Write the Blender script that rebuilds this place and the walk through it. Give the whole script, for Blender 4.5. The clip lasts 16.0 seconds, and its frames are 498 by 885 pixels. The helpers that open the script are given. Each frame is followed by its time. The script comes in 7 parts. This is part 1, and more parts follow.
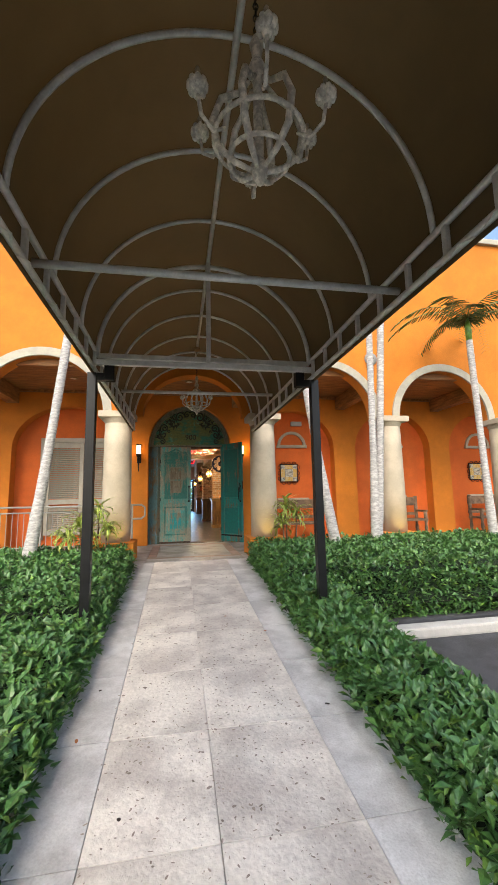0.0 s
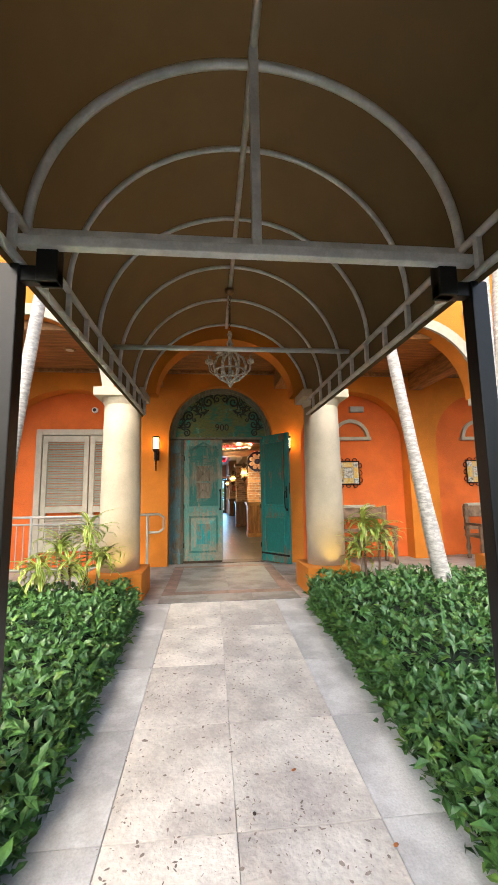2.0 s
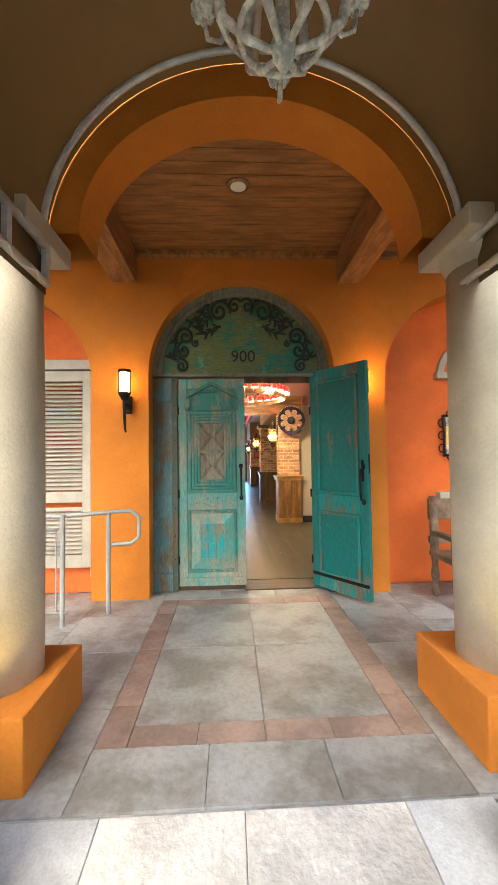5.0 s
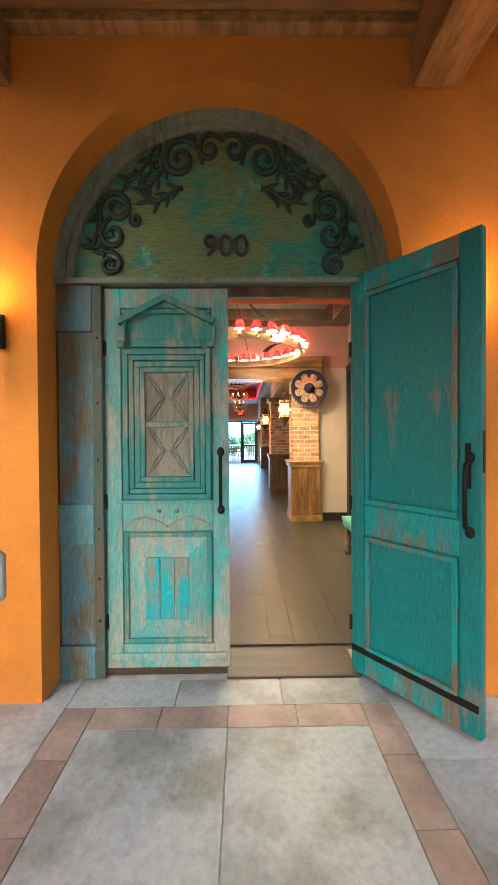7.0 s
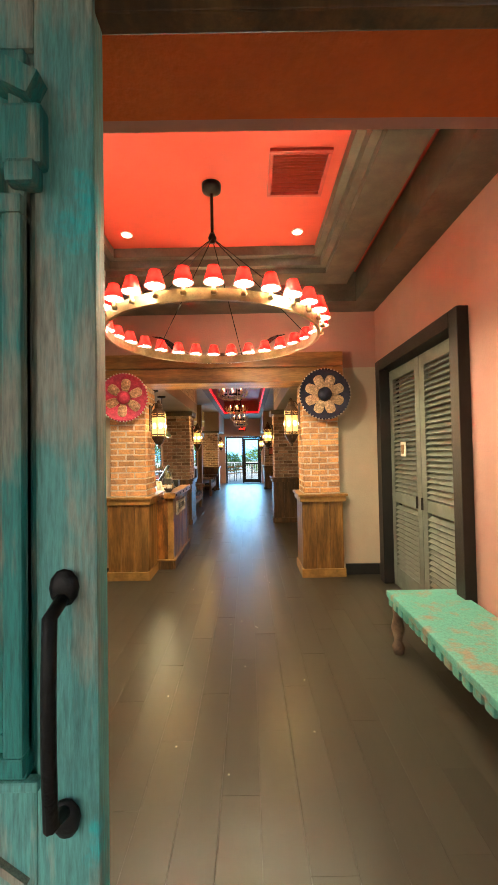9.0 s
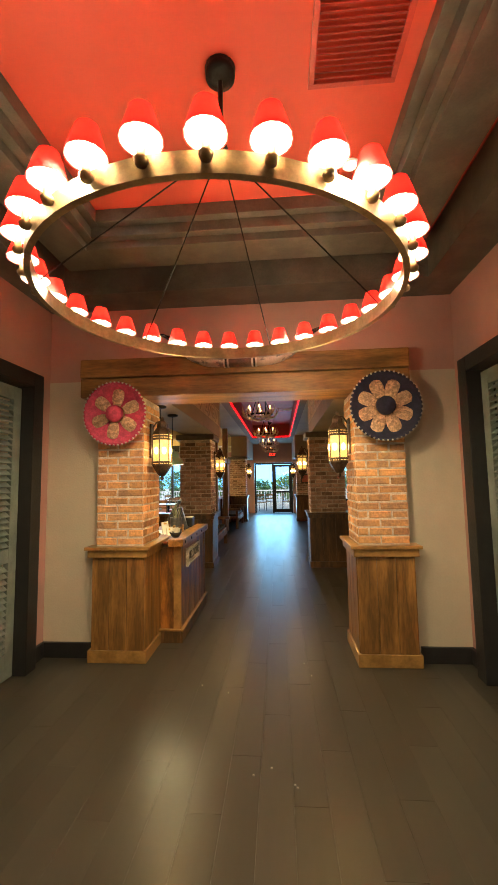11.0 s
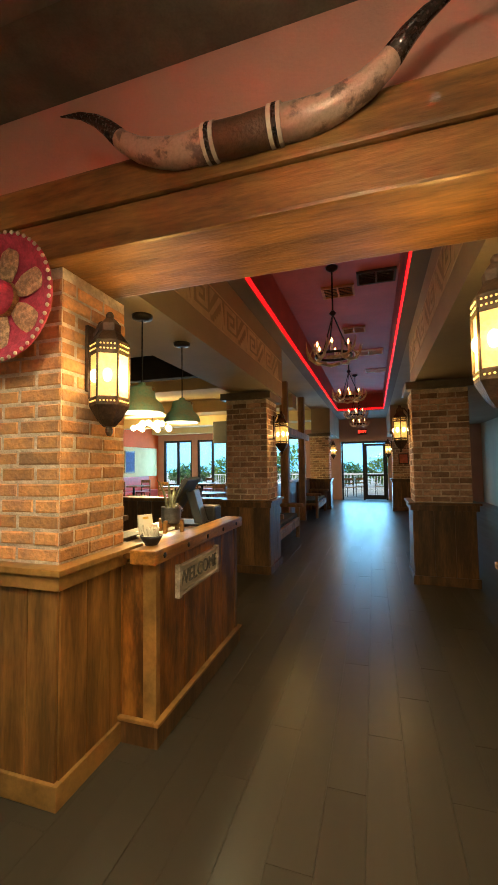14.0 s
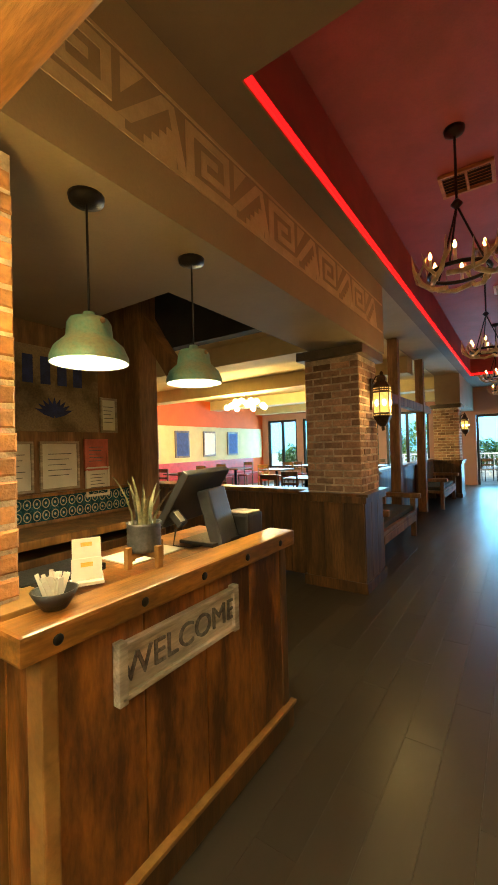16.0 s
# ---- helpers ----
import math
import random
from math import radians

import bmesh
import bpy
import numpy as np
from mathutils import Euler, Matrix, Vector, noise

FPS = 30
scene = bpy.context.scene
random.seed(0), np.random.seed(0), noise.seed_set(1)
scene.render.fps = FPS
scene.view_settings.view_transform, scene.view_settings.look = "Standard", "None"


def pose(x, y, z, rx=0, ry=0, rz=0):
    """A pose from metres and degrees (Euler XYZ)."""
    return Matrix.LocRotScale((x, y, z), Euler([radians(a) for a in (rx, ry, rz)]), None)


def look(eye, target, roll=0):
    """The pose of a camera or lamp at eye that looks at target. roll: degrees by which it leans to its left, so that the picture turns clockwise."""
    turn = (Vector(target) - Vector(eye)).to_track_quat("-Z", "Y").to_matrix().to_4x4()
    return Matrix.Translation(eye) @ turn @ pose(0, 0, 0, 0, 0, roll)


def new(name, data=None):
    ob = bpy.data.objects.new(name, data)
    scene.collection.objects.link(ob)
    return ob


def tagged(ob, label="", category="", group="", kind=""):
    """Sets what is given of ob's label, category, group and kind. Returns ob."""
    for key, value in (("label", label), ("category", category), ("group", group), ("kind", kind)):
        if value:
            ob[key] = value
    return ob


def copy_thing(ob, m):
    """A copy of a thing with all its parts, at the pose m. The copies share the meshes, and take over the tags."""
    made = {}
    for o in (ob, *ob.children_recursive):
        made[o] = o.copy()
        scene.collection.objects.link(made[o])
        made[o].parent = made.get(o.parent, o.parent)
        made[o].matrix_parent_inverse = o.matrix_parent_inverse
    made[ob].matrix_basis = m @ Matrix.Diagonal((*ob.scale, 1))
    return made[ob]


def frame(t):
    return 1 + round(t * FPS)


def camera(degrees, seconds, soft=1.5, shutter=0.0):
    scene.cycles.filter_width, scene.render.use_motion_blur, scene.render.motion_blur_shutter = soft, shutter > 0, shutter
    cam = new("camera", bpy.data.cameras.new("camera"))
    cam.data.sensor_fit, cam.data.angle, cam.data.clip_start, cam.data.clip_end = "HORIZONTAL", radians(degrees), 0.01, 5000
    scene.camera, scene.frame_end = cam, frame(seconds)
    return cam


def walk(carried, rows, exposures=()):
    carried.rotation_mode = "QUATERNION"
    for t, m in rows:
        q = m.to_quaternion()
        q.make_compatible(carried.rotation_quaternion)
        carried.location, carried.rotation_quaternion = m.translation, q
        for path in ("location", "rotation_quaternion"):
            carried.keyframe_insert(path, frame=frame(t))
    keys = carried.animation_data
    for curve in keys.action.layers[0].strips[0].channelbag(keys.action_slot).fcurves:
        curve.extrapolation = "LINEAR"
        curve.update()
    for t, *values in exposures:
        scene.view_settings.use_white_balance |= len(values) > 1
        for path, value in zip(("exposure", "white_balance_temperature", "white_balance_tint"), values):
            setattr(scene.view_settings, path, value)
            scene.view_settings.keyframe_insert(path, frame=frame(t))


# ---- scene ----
cam = camera(64.3, 16.0)
PATH = [
    (0, (0.553, 2.182, 1.152), (0.905, 4.133, 1.416), -1.1),
    (0.5, (0.557, 2.721, 1.175), (0.85, 4.682, 1.438), -1.1),
    (1, (0.578, 3.277, 1.218), (0.828, 5.244, 1.48), -1.2),
    (1.5, (0.572, 3.875, 1.28), (0.796, 5.845, 1.541), -1.2),
    (2, (0.632, 4.471, 1.321), (0.827, 6.445, 1.578), -0.9),
    (2.5, (0.596, 5.063, 1.393), (0.78, 7.039, 1.641), -0.9),
    (3, (0.637, 5.652, 1.454), (0.793, 7.632, 1.689), -0.8),
    (3.5, (0.699, 6.209, 1.49), (0.814, 8.194, 1.704), -0.6),
    (4, (0.656, 6.781, 1.508), (0.762, 8.771, 1.681), -0.8),
    (4.2, (0.653, 7.011, 1.507), (0.765, 9.002, 1.656), -1.1),
    (6.3, (0.851, 9.261, 1.46), (0.908, 11.26, 1.468), -0.2),
    (6.5, (0.867, 9.479, 1.476), (0.916, 11.478, 1.473), -0.3),
    (7, (0.974, 9.98, 1.485), (0.999, 11.98, 1.459), -0.4),
    (7.5, (1.015, 10.472, 1.499), (1.038, 12.472, 1.461), -0.7),
    (8, (1.069, 10.966, 1.547), (1.088, 12.966, 1.527), -0.9),
    (10.3, (1.139, 12.693, 1.679), (1.071, 14.686, 1.829), -1.0),
    (10.5, (1.119, 12.823, 1.693), (1.032, 14.814, 1.856), -1.0),
    (11, (1.114, 13.141, 1.682), (0.967, 15.127, 1.864), -1.0),
    (11.5, (1.152, 13.469, 1.654), (0.943, 15.449, 1.852), -0.8),
    (12, (1.152, 13.808, 1.629), (0.883, 15.78, 1.827), -0.7),
    (12.5, (1.209, 14.195, 1.592), (0.88, 16.159, 1.785), -0.7),
    (13, (1.292, 14.604, 1.581), (0.89, 16.555, 1.764), -0.8),
    (13.5, (1.247, 15.004, 1.558), (0.758, 16.936, 1.718), -1.0),
    (14, (1.225, 15.389, 1.521), (0.627, 17.294, 1.633), -0.7),
    (14.5, (1.219, 15.763, 1.499), (0.486, 17.623, 1.58), -1.1),
    (15, (1.137, 16.157, 1.515), (0.271, 17.959, 1.561), -0.9),
    (15.5, (1.136, 16.484, 1.5), (0.135, 18.216, 1.528), -1.1),
    (16, (1.142, 16.791, 1.528), (0.015, 18.443, 1.552), -1.6),
]
walk(cam, [(t, look(eye, target, roll)) for t, eye, target, roll in PATH], [(0.0, 1.34, 6500, 8), (1.5, 1.7, 6500, 8), (3.0, 1.85, 6500, 8), (4.2, 2.05, 6400, 6), (6.5, 2.4, 5700, 3), (8.2, 2.25, 5800, 3), (10.3, 1.4, 6200, 3), (12.5, 1.4, 6050, 0), (14.5, 1.2, 6050, -3), (16.0, 1.7, 6100, -7)])

# ---------------- world, sun, lights ----------------
world = bpy.data.worlds.new("overcast_sky")
scene.world = world
world.use_nodes = True
wn = world.node_tree
sky = wn.nodes.new("ShaderNodeTexSky")
sky.sky_type = "NISHITA"
sky.sun_disc = False
sky.sun_elevation, sky.sun_rotation = radians(42), radians(200)
sky.dust_density = 4.0
wn.links.new(sky.outputs[0], wn.nodes["Background"].inputs[0])
wn.nodes["Background"].inputs[1].default_value = 0.15
sun = new("sun", bpy.data.lights.new("sun", "SUN"))
sun.data.energy, sun.data.angle, sun.data.color = 0.4, radians(14), (1.0, 0.93, 0.84)
sun.matrix_world = look((2, -6, 9), (-0.2, 0.0, 0.0))


def lamp(name, kind, place, energy, color, size=0.04, aim=None, spot=60):
    data = bpy.data.lights.new(name, kind)
    data.energy, data.color = energy, color
    if kind == "AREA":
        data.size = size
    else:
        data.shadow_soft_size = size
    if kind == "SPOT":
        data.spot_size, data.spot_blend = radians(spot), 0.6
    ob = new(name, data)
    ob.matrix_world = look(place, aim) if aim else Matrix.Translation(place)
    return ob


WARM = (1.0, 0.62, 0.28)
# ring chandelier glow, six of its lamps
for k in range(6):
    a = radians(60 * k + 6)
    lamp("ring_lamp", "SPOT", (0.86 + 0.87 * math.cos(a), 15.0 + 0.87 * math.sin(a), 2.64), 27, (1.0, 0.80, 0.50), 0.06, (0.83 + 1.1 * math.cos(a), 15.0 + 1.1 * math.sin(a), 0), 168)
    if k % 2:
        lamp("ring_glow", "POINT", (0.86 + 0.87 * math.cos(a), 15.0 + 0.87 * math.sin(a), 2.60), 13, (1.0, 0.80, 0.50), 0.06)
# ceiling downlights of the lobby tray
for x in (-0.05, 1.65):
    lamp("downlight_lamp", "SPOT", (x, 15.62, 3.70), 7, (1.0, 0.85, 0.65), 0.03, (x, 15.62, 0), 80)
# column uplights
for x in (-0.59, 2.26, 5.09):
    lamp("column_lamp", "SPOT", (x + (0.12 if x < 0 else -0.02), 9.50, 0.22), 4.2, (1.0, 0.66, 0.18), 0.03, (x + 0.05, 9.92, 0.95), 70)
# wall sconces by the door
for x in (-0.39, 2.20):
    lamp("sconce_lamp", "POINT", (x, 12.05, 2.34), 2.4, (1.0, 0.45, 0.10), 0.03)
# daylight through the far glass wall
area = lamp("patio_daylight", "AREA", (0.85, 32.45, 1.3), 34, (0.30, 0.62, 1.0), 1.8, (0.85, 20, 0.6))
area.data.shape, area.data.size_y = "RECTANGLE", 2.2
area = lamp("window_daylight", "AREA", (-5.5, 32.4, 1.7), 150, (0.35, 0.68, 1.0), 6.0, (-5.5, 20, 0.8))
area.data.shape, area.data.size_y = "RECTANGLE", 1.8
# dining room cluster lamp and host pendants
lamp("cluster_lamp", "POINT", (-5.2, 26.0, 2.45), 300, (1.0, 0.62, 0.22), 0.25)
for x, y in ((-0.29, 17.76), (-0.32, 18.42)):
    lamp("pendant_lamp", "SPOT", (x, y, 1.88), 10, (1.0, 0.74, 0.36), 0.05, (x, y, 0), 160)


# ---------------- materials ----------------
def mat(name, color, rough=0.6, metal=0.0, var=0.25, scale=6.0, bump=0.15, fine=80.0, second=None, amount=0.5,
        stretch=(1, 1, 1), spec=0.5, coat=0.0, per_object=0.0, emit=None, power=0.0, low=0.42, high=0.62):
    m = bpy.data.materials.new(name)
    m.use_nodes = True
    nt = m.node_tree
    p = nt.nodes["Principled BSDF"]
    tc = nt.nodes.new("ShaderNodeTexCoord")
    mp = nt.nodes.new("ShaderNodeMapping")
    mp.inputs["Scale"].default_value = stretch
    nt.links.new(tc.outputs["Object"], mp.inputs[0])
    vec = mp.outputs[0]
    if per_object:
        oi = nt.nodes.new("ShaderNodeObjectInfo")
        add = nt.nodes.new("ShaderNodeVectorMath")
        mul = nt.nodes.new("ShaderNodeMath")
        mul.operation = "MULTIPLY"
        mul.inputs[1].default_value = 37.0
        nt.links.new(oi.outputs["Random"], mul.inputs[0])
        nt.links.new(vec, add.inputs[0])
        nt.links.new(mul.outputs[0], add.inputs[1])
        vec = add.outputs[0]
    big = nt.nodes.new("ShaderNodeTexNoise")
    big.inputs["Scale"].default_value, big.inputs["Detail"].default_value = scale, 6
    big.inputs["Roughness"].default_value = 0.62
    nt.links.new(vec, big.inputs["Vector"])
    ramp = nt.nodes.new("ShaderNodeMapRange")
    ramp.inputs[1].default_value, ramp.inputs[2].default_value = low, high
    nt.links.new(big.outputs[0], ramp.inputs[0])
    mix = nt.nodes.new("ShaderNodeMixRGB")
    dark = tuple(c * (1 - var) for c in color)
    other = second or tuple(min(1, c * (1 + var * 0.6)) for c in color)
    mix.inputs[1].default_value = (*(color if second else dark), 1)
    mix.inputs[2].default_value = (*other, 1)
    if second:
        f = nt.nodes.new("ShaderNodeMath")
        f.operation = "MULTIPLY"
        f.inputs[1].default_value = amount
        nt.links.new(ramp.outputs[0], f.inputs[0])
        nt.links.new(f.outputs[0], mix.inputs[0])
    else:
        nt.links.new(ramp.outputs[0], mix.inputs[0])
    fin = nt.nodes.new("ShaderNodeTexNoise")
    fin.inputs["Scale"].default_value, fin.inputs["Detail"].default_value = fine, 4
    nt.links.new(vec, fin.inputs["Vector"])
    shade = nt.nodes.new("ShaderNodeMixRGB")
    shade.blend_type = "MULTIPLY"
    shade.inputs[0].default_value = min(1.0, var * 1.2)
    fr = nt.nodes.new("ShaderNodeMapRange")
    fr.inputs[1].default_value, fr.inputs[2].default_value, fr.inputs[3].default_value = 0.3, 0.6, 0.45
    nt.links.new(fin.outputs[0], fr.inputs[0])
    nt.links.new(mix.outputs[0], shade.inputs[1])
    nt.links.new(fr.outputs[0], shade.inputs[2])
    last = shade.outputs[0]
    if per_object:
        hsv = nt.nodes.new("ShaderNodeHueSaturation")
        vr = nt.nodes.new("ShaderNodeMapRange")
        vr.inputs[3].default_value, vr.inputs[4].default_value = 1 - per_object, 1 + per_object
        nt.links.new(oi.outputs["Random"], vr.inputs[0])
        nt.links.new(vr.outputs[0], hsv.inputs["Value"])
        nt.links.new(last, hsv.inputs["Color"])
        last = hsv.outputs[0]
    nt.links.new(last, p.inputs["Base Color"])
    rr = nt.nodes.new("ShaderNodeMapRange")
    rr.inputs[3].default_value, rr.inputs[4].default_value = max(0.02, rough - 0.08), min(1, rough + 0.1)
    nt.links.new(fin.outputs[0], rr.inputs[0])
    nt.links.new(rr.outputs[0], p.inputs["Roughness"])
    p.inputs["Metallic"].default_value = metal
    p.inputs["Specular IOR Level"].default_value = spec
    p.inputs["Coat Weight"].default_value = coat
    if bump:
        b = nt.nodes.new("ShaderNodeBump")
        b.inputs["Strength"].default_value, b.inputs["Distance"].default_value = bump, 0.01
        nt.links.new(fin.outputs[0], b.inputs["Height"])
        nt.links.new(b.outputs[0], p.inputs["Normal"])
    if emit:
        p.inputs["Emission Color"].default_value = (*emit, 1)
        p.inputs["Emission Strength"].default_value = power
    return m


def glow(name, color, power):
    m = bpy.data.materials.new(name)
    m.use_nodes = True
    p = m.node_tree.nodes["Principled BSDF"]
    p.inputs["Base Color"].default_value = (*color, 1)
    p.inputs["Emission Color"].default_value = (*color, 1)
    p.inputs["Emission Strength"].default_value = power
    return m


def glass(name, color=(1, 1, 1), rough=0.0):
    m = bpy.data.materials.new(name)
    m.use_nodes = True
    p = m.node_tree.nodes["Principled BSDF"]
    p.inputs["Base Color"].default_value = (*color, 1)
    p.inputs["Transmission Weight"].default_value = 1
    p.inputs["Roughness"].default_value = rough
    p.inputs["IOR"].default_value = 1.3
    return m


def cloth_shade(name, color):
    m = bpy.data.materials.new(name)
    m.use_nodes = True
    nt = m.node_tree
    p = nt.nodes["Principled BSDF"]
    p.inputs["Base Color"].default_value = (*color, 1)
    p.inputs["Roughness"].default_value = 0.8
    tr = nt.nodes.new("ShaderNodeBsdfTranslucent")
    tr.inputs[0].default_value = (*color, 1)
    mx = nt.nodes.new("ShaderNodeMixShader")
    mx.inputs[0].default_value = 0.5
    nt.links.new(p.outputs[0], mx.inputs[1])
    nt.links.new(tr.outputs[0], mx.inputs[2])
    nt.links.new(mx.outputs[0], nt.nodes["Material Output"].inputs[0])
    return m


ORANGE = mat("orange_stucco", (0.60, 0.195, 0.015), 0.85, var=0.12, scale=1.5, bump=0.5, fine=45)
TERRA = mat("terracotta_stucco", (0.66, 0.14, 0.022), 0.85, var=0.12, scale=1.5, bump=0.5, fine=45)
CREAM = mat("cream_stucco", (0.50, 0.44, 0.33), 0.75, var=0.12, scale=2.0, bump=0.25, fine=60)
TRIMGREY = mat("grey_trim_paint", (0.42, 0.40, 0.32), 0.7, var=0.1, bump=0.1)
SHUTTER = mat("grey_shutter_paint", (0.40, 0.37, 0.30), 0.6, var=0.1, bump=0.05)
STONE = mat("coral_stone", (0.74, 0.71, 0.64), 0.8, var=0.22, scale=2.2, bump=0.8, fine=38, per_object=0.06, second=(0.44, 0.415, 0.38), amount=0.85)
BORDER = mat("concrete_border", (0.57, 0.575, 0.57), 0.85, var=0.22, scale=3, bump=0.3, per_object=0.04)
PITS = mat("stone_pits", (0.30, 0.26, 0.22), 0.95, var=0.3)
PORCH = mat("porch_slate", (0.36, 0.36, 0.35), 0.5, var=0.3, scale=2.5, bump=0.5, fine=30, per_object=0.08, second=(0.20, 0.19, 0.165), amount=0.85, low=0.44, high=0.6)
PORCHRED = mat("porch_brown_tile", (0.30, 0.21, 0.17), 0.6, var=0.25, scale=3, bump=0.5, fine=30, per_object=0.12)
GROUT = mat("grout", (0.42, 0.40, 0.37), 0.9, var=0.2)
SOIL = mat("mulch_soil", (0.06, 0.045, 0.035), 0.95, var=0.5, scale=20, bump=1.0, fine=60)
ASPHALT = mat("asphalt", (0.06, 0.063, 0.068), 0.85, var=0.3, scale=3, bump=0.6, fine=150)
KERB = mat("white_kerb_paint", (0.5, 0.49, 0.46), 0.8, var=0.2, scale=8, bump=0.3, second=(0.4, 0.39, 0.37), amount=0.6)
FABRIC = mat("brown_awning_fabric", (0.088, 0.060, 0.026), 0.6, var=0.2, scale=1.2, bump=0.1, fine=300)
ft = FABRIC.node_tree
tl = ft.nodes.new("ShaderNodeBsdfTranslucent")
tl.inputs[0].default_value = (0.115, 0.066, 0.020, 1)
tm = ft.nodes.new("ShaderNodeMixShader")
tm.inputs[0].default_value = 0.11
ft.links.new(ft.nodes["Principled BSDF"].outputs[0], tm.inputs[1])
ft.links.new(tl.outputs[0], tm.inputs[2])
ft.links.new(tm.outputs[0], ft.nodes["Material Output"].inputs[0])
TUBE = mat("galvanised_tube", (0.72, 0.73, 0.73), 0.34, 0.2, var=0.15, scale=8, bump=0.05)
BLACKPOST = mat("black_painted_steel", (0.008, 0.009, 0.010), 0.35, 0.0, var=0.2, bump=0.05, spec=0.3)


def worn_paint(name, paint, bright, bare, cover=0.5, glint=0.3, along=(9, 9, 0.9), rough=0.6, scale=2.2):
    """Old paint rubbed through to bare wood: streaks along the grain, large worn zones, brighter patches and fine cracks."""
    m = bpy.data.materials.new(name)
    m.use_nodes = True
    nt = m.node_tree
    p = nt.nodes["Principled BSDF"]
    tc = nt.nodes.new("ShaderNodeTexCoord")

    def field(stretch, sc, detail=7, roughness=0.65):
        mp = nt.nodes.new("ShaderNodeMapping")
        mp.inputs["Scale"].default_value = stretch
        nt.links.new(tc.outputs["Object"], mp.inputs[0])
        n = nt.nodes.new("ShaderNodeTexNoise")
        n.inputs["Scale"].default_value, n.inputs["Detail"].default_value, n.inputs["Roughness"].default_value = sc, detail, roughness
        nt.links.new(mp.outputs[0], n.inputs["Vector"])
        return n.outputs[0]

    def math_node(op, a, b):
        n = nt.nodes.new("ShaderNodeMath")
        n.operation = op
        for k, v in enumerate((a, b)):
            if isinstance(v, float):
                n.inputs[k].default_value = v
            else:
                nt.links.new(v, n.inputs[k])
        return n.outputs[0]

    def span(v, lo, hi, a=0.0, b=1.0):
        n = nt.nodes.new("ShaderNodeMapRange")
        for k, q in ((1, lo), (2, hi), (3, a), (4, b)):
            n.inputs[k].default_value = q
        nt.links.new(v, n.inputs[0])
        return n.outputs[0]

    def blend(fac, a, b, kind="MIX"):
        n = nt.nodes.new("ShaderNodeMixRGB")
        n.blend_type = kind
        if isinstance(fac, float):
            n.inputs[0].default_value = fac
        else:
            nt.links.new(fac, n.inputs[0])
        for k, v in ((1, a), (2, b)):
            if isinstance(v, tuple):
                n.inputs[k].default_value = (*v, 1)
            else:
                nt.links.new(v, n.inputs[k])
        return n.outputs[0]

    zones, streak, grain = field((1, 1, 0.7), scale, 5), field(along, 2.4), field(tuple(7 * c for c in along), 3.0, 5)
    both = math_node("ADD", math_node("MULTIPLY", zones, 0.6), math_node("MULTIPLY", streak, 0.4))
    wear = span(both, cover - 0.035, cover + 0.045)
    patch = span(field((1.3, 1.3, 1.0), scale * 1.7, 6), 0.66 - 0.25 * glint, 0.74 - 0.22 * glint)
    col = blend(patch, paint, bright)
    col = blend(wear, col, bare)
    col = blend(0.75, col, span(grain, 0.32, 0.62, 0.45, 1.15), "MULTIPLY")
    nt.links.new(col, p.inputs["Base Color"])
    nt.links.new(span(grain, 0.3, 0.7, rough - 0.1, rough + 0.15), p.inputs["Roughness"])
    b = nt.nodes.new("ShaderNodeBump")
    b.inputs["Strength"].default_value, b.inputs["Distance"].default_value = 0.3, 0.004
    nt.links.new(math_node("SUBTRACT", grain, math_node("MULTIPLY", wear, 0.5)), b.inputs["Height"])
    nt.links.new(b.outputs[0], p.inputs["Normal"])
    return m


TEAL = worn_paint("distressed_teal_wood", (0.035, 0.21, 0.175), (0.03, 0.34, 0.32), (0.25, 0.24, 0.17), 0.53, 0.2)
TEALB = worn_paint("bright_teal_wood", (0.010, 0.33, 0.33), (0.05, 0.50, 0.52), (0.26, 0.20, 0.12), 0.52, 0.4)
TEALPALE = worn_paint("worn_pale_teal_wood", (0.12, 0.32, 0.27), (0.03, 0.46, 0.44), (0.32, 0.30, 0.22), 0.508, 0.35)
TEALBACK = worn_paint("deep_teal_wood", (0.007, 0.18, 0.165), (0.02, 0.29, 0.29), (0.20, 0.16, 0.12), 0.61, 0.2, rough=0.45)
TEALEDGE = worn_paint("rubbed_teal_moulding", (0.012, 0.26, 0.24), (0.05, 0.40, 0.38), (0.19, 0.13, 0.08), 0.52, 0.2, rough=0.5)
WORNWOOD = worn_paint("worn_bare_wood", (0.27, 0.24, 0.17), (0.10, 0.24, 0.19), (0.18, 0.14, 0.09), 0.54, 0.3)
JAMB = worn_paint("blue_brown_jamb_wood", (0.085, 0.19, 0.21), (0.17, 0.27, 0.33), (0.15, 0.11, 0.055), 0.50, 0.45)
JAMBDARK = worn_paint("dark_jamb_wood", (0.06, 0.085, 0.055), (0.07, 0.16, 0.15), (0.12, 0.085, 0.045), 0.50, 0.2)
TYMP = worn_paint("green_tympanum_wood", (0.15, 0.185, 0.06), (0.17, 0.46, 0.36), (0.035, 0.20, 0.13), 0.51, 0.28, (0.8, 3, 5), 0.55, 2.6)
TYMPFRAME = worn_paint("grey_green_arch_wood", (0.21, 0.215, 0.15), (0.14, 0.26, 0.20), (0.11, 0.13, 0.08), 0.54, 0.2)
IRON = mat("dark_iron", (0.022, 0.019, 0.017), 0.5, 0.7, var=0.3, bump=0.2)
CARVED = mat("dark_green_carving", (0.022, 0.036, 0.024), 0.55, var=0.4, scale=12, bump=0.3)
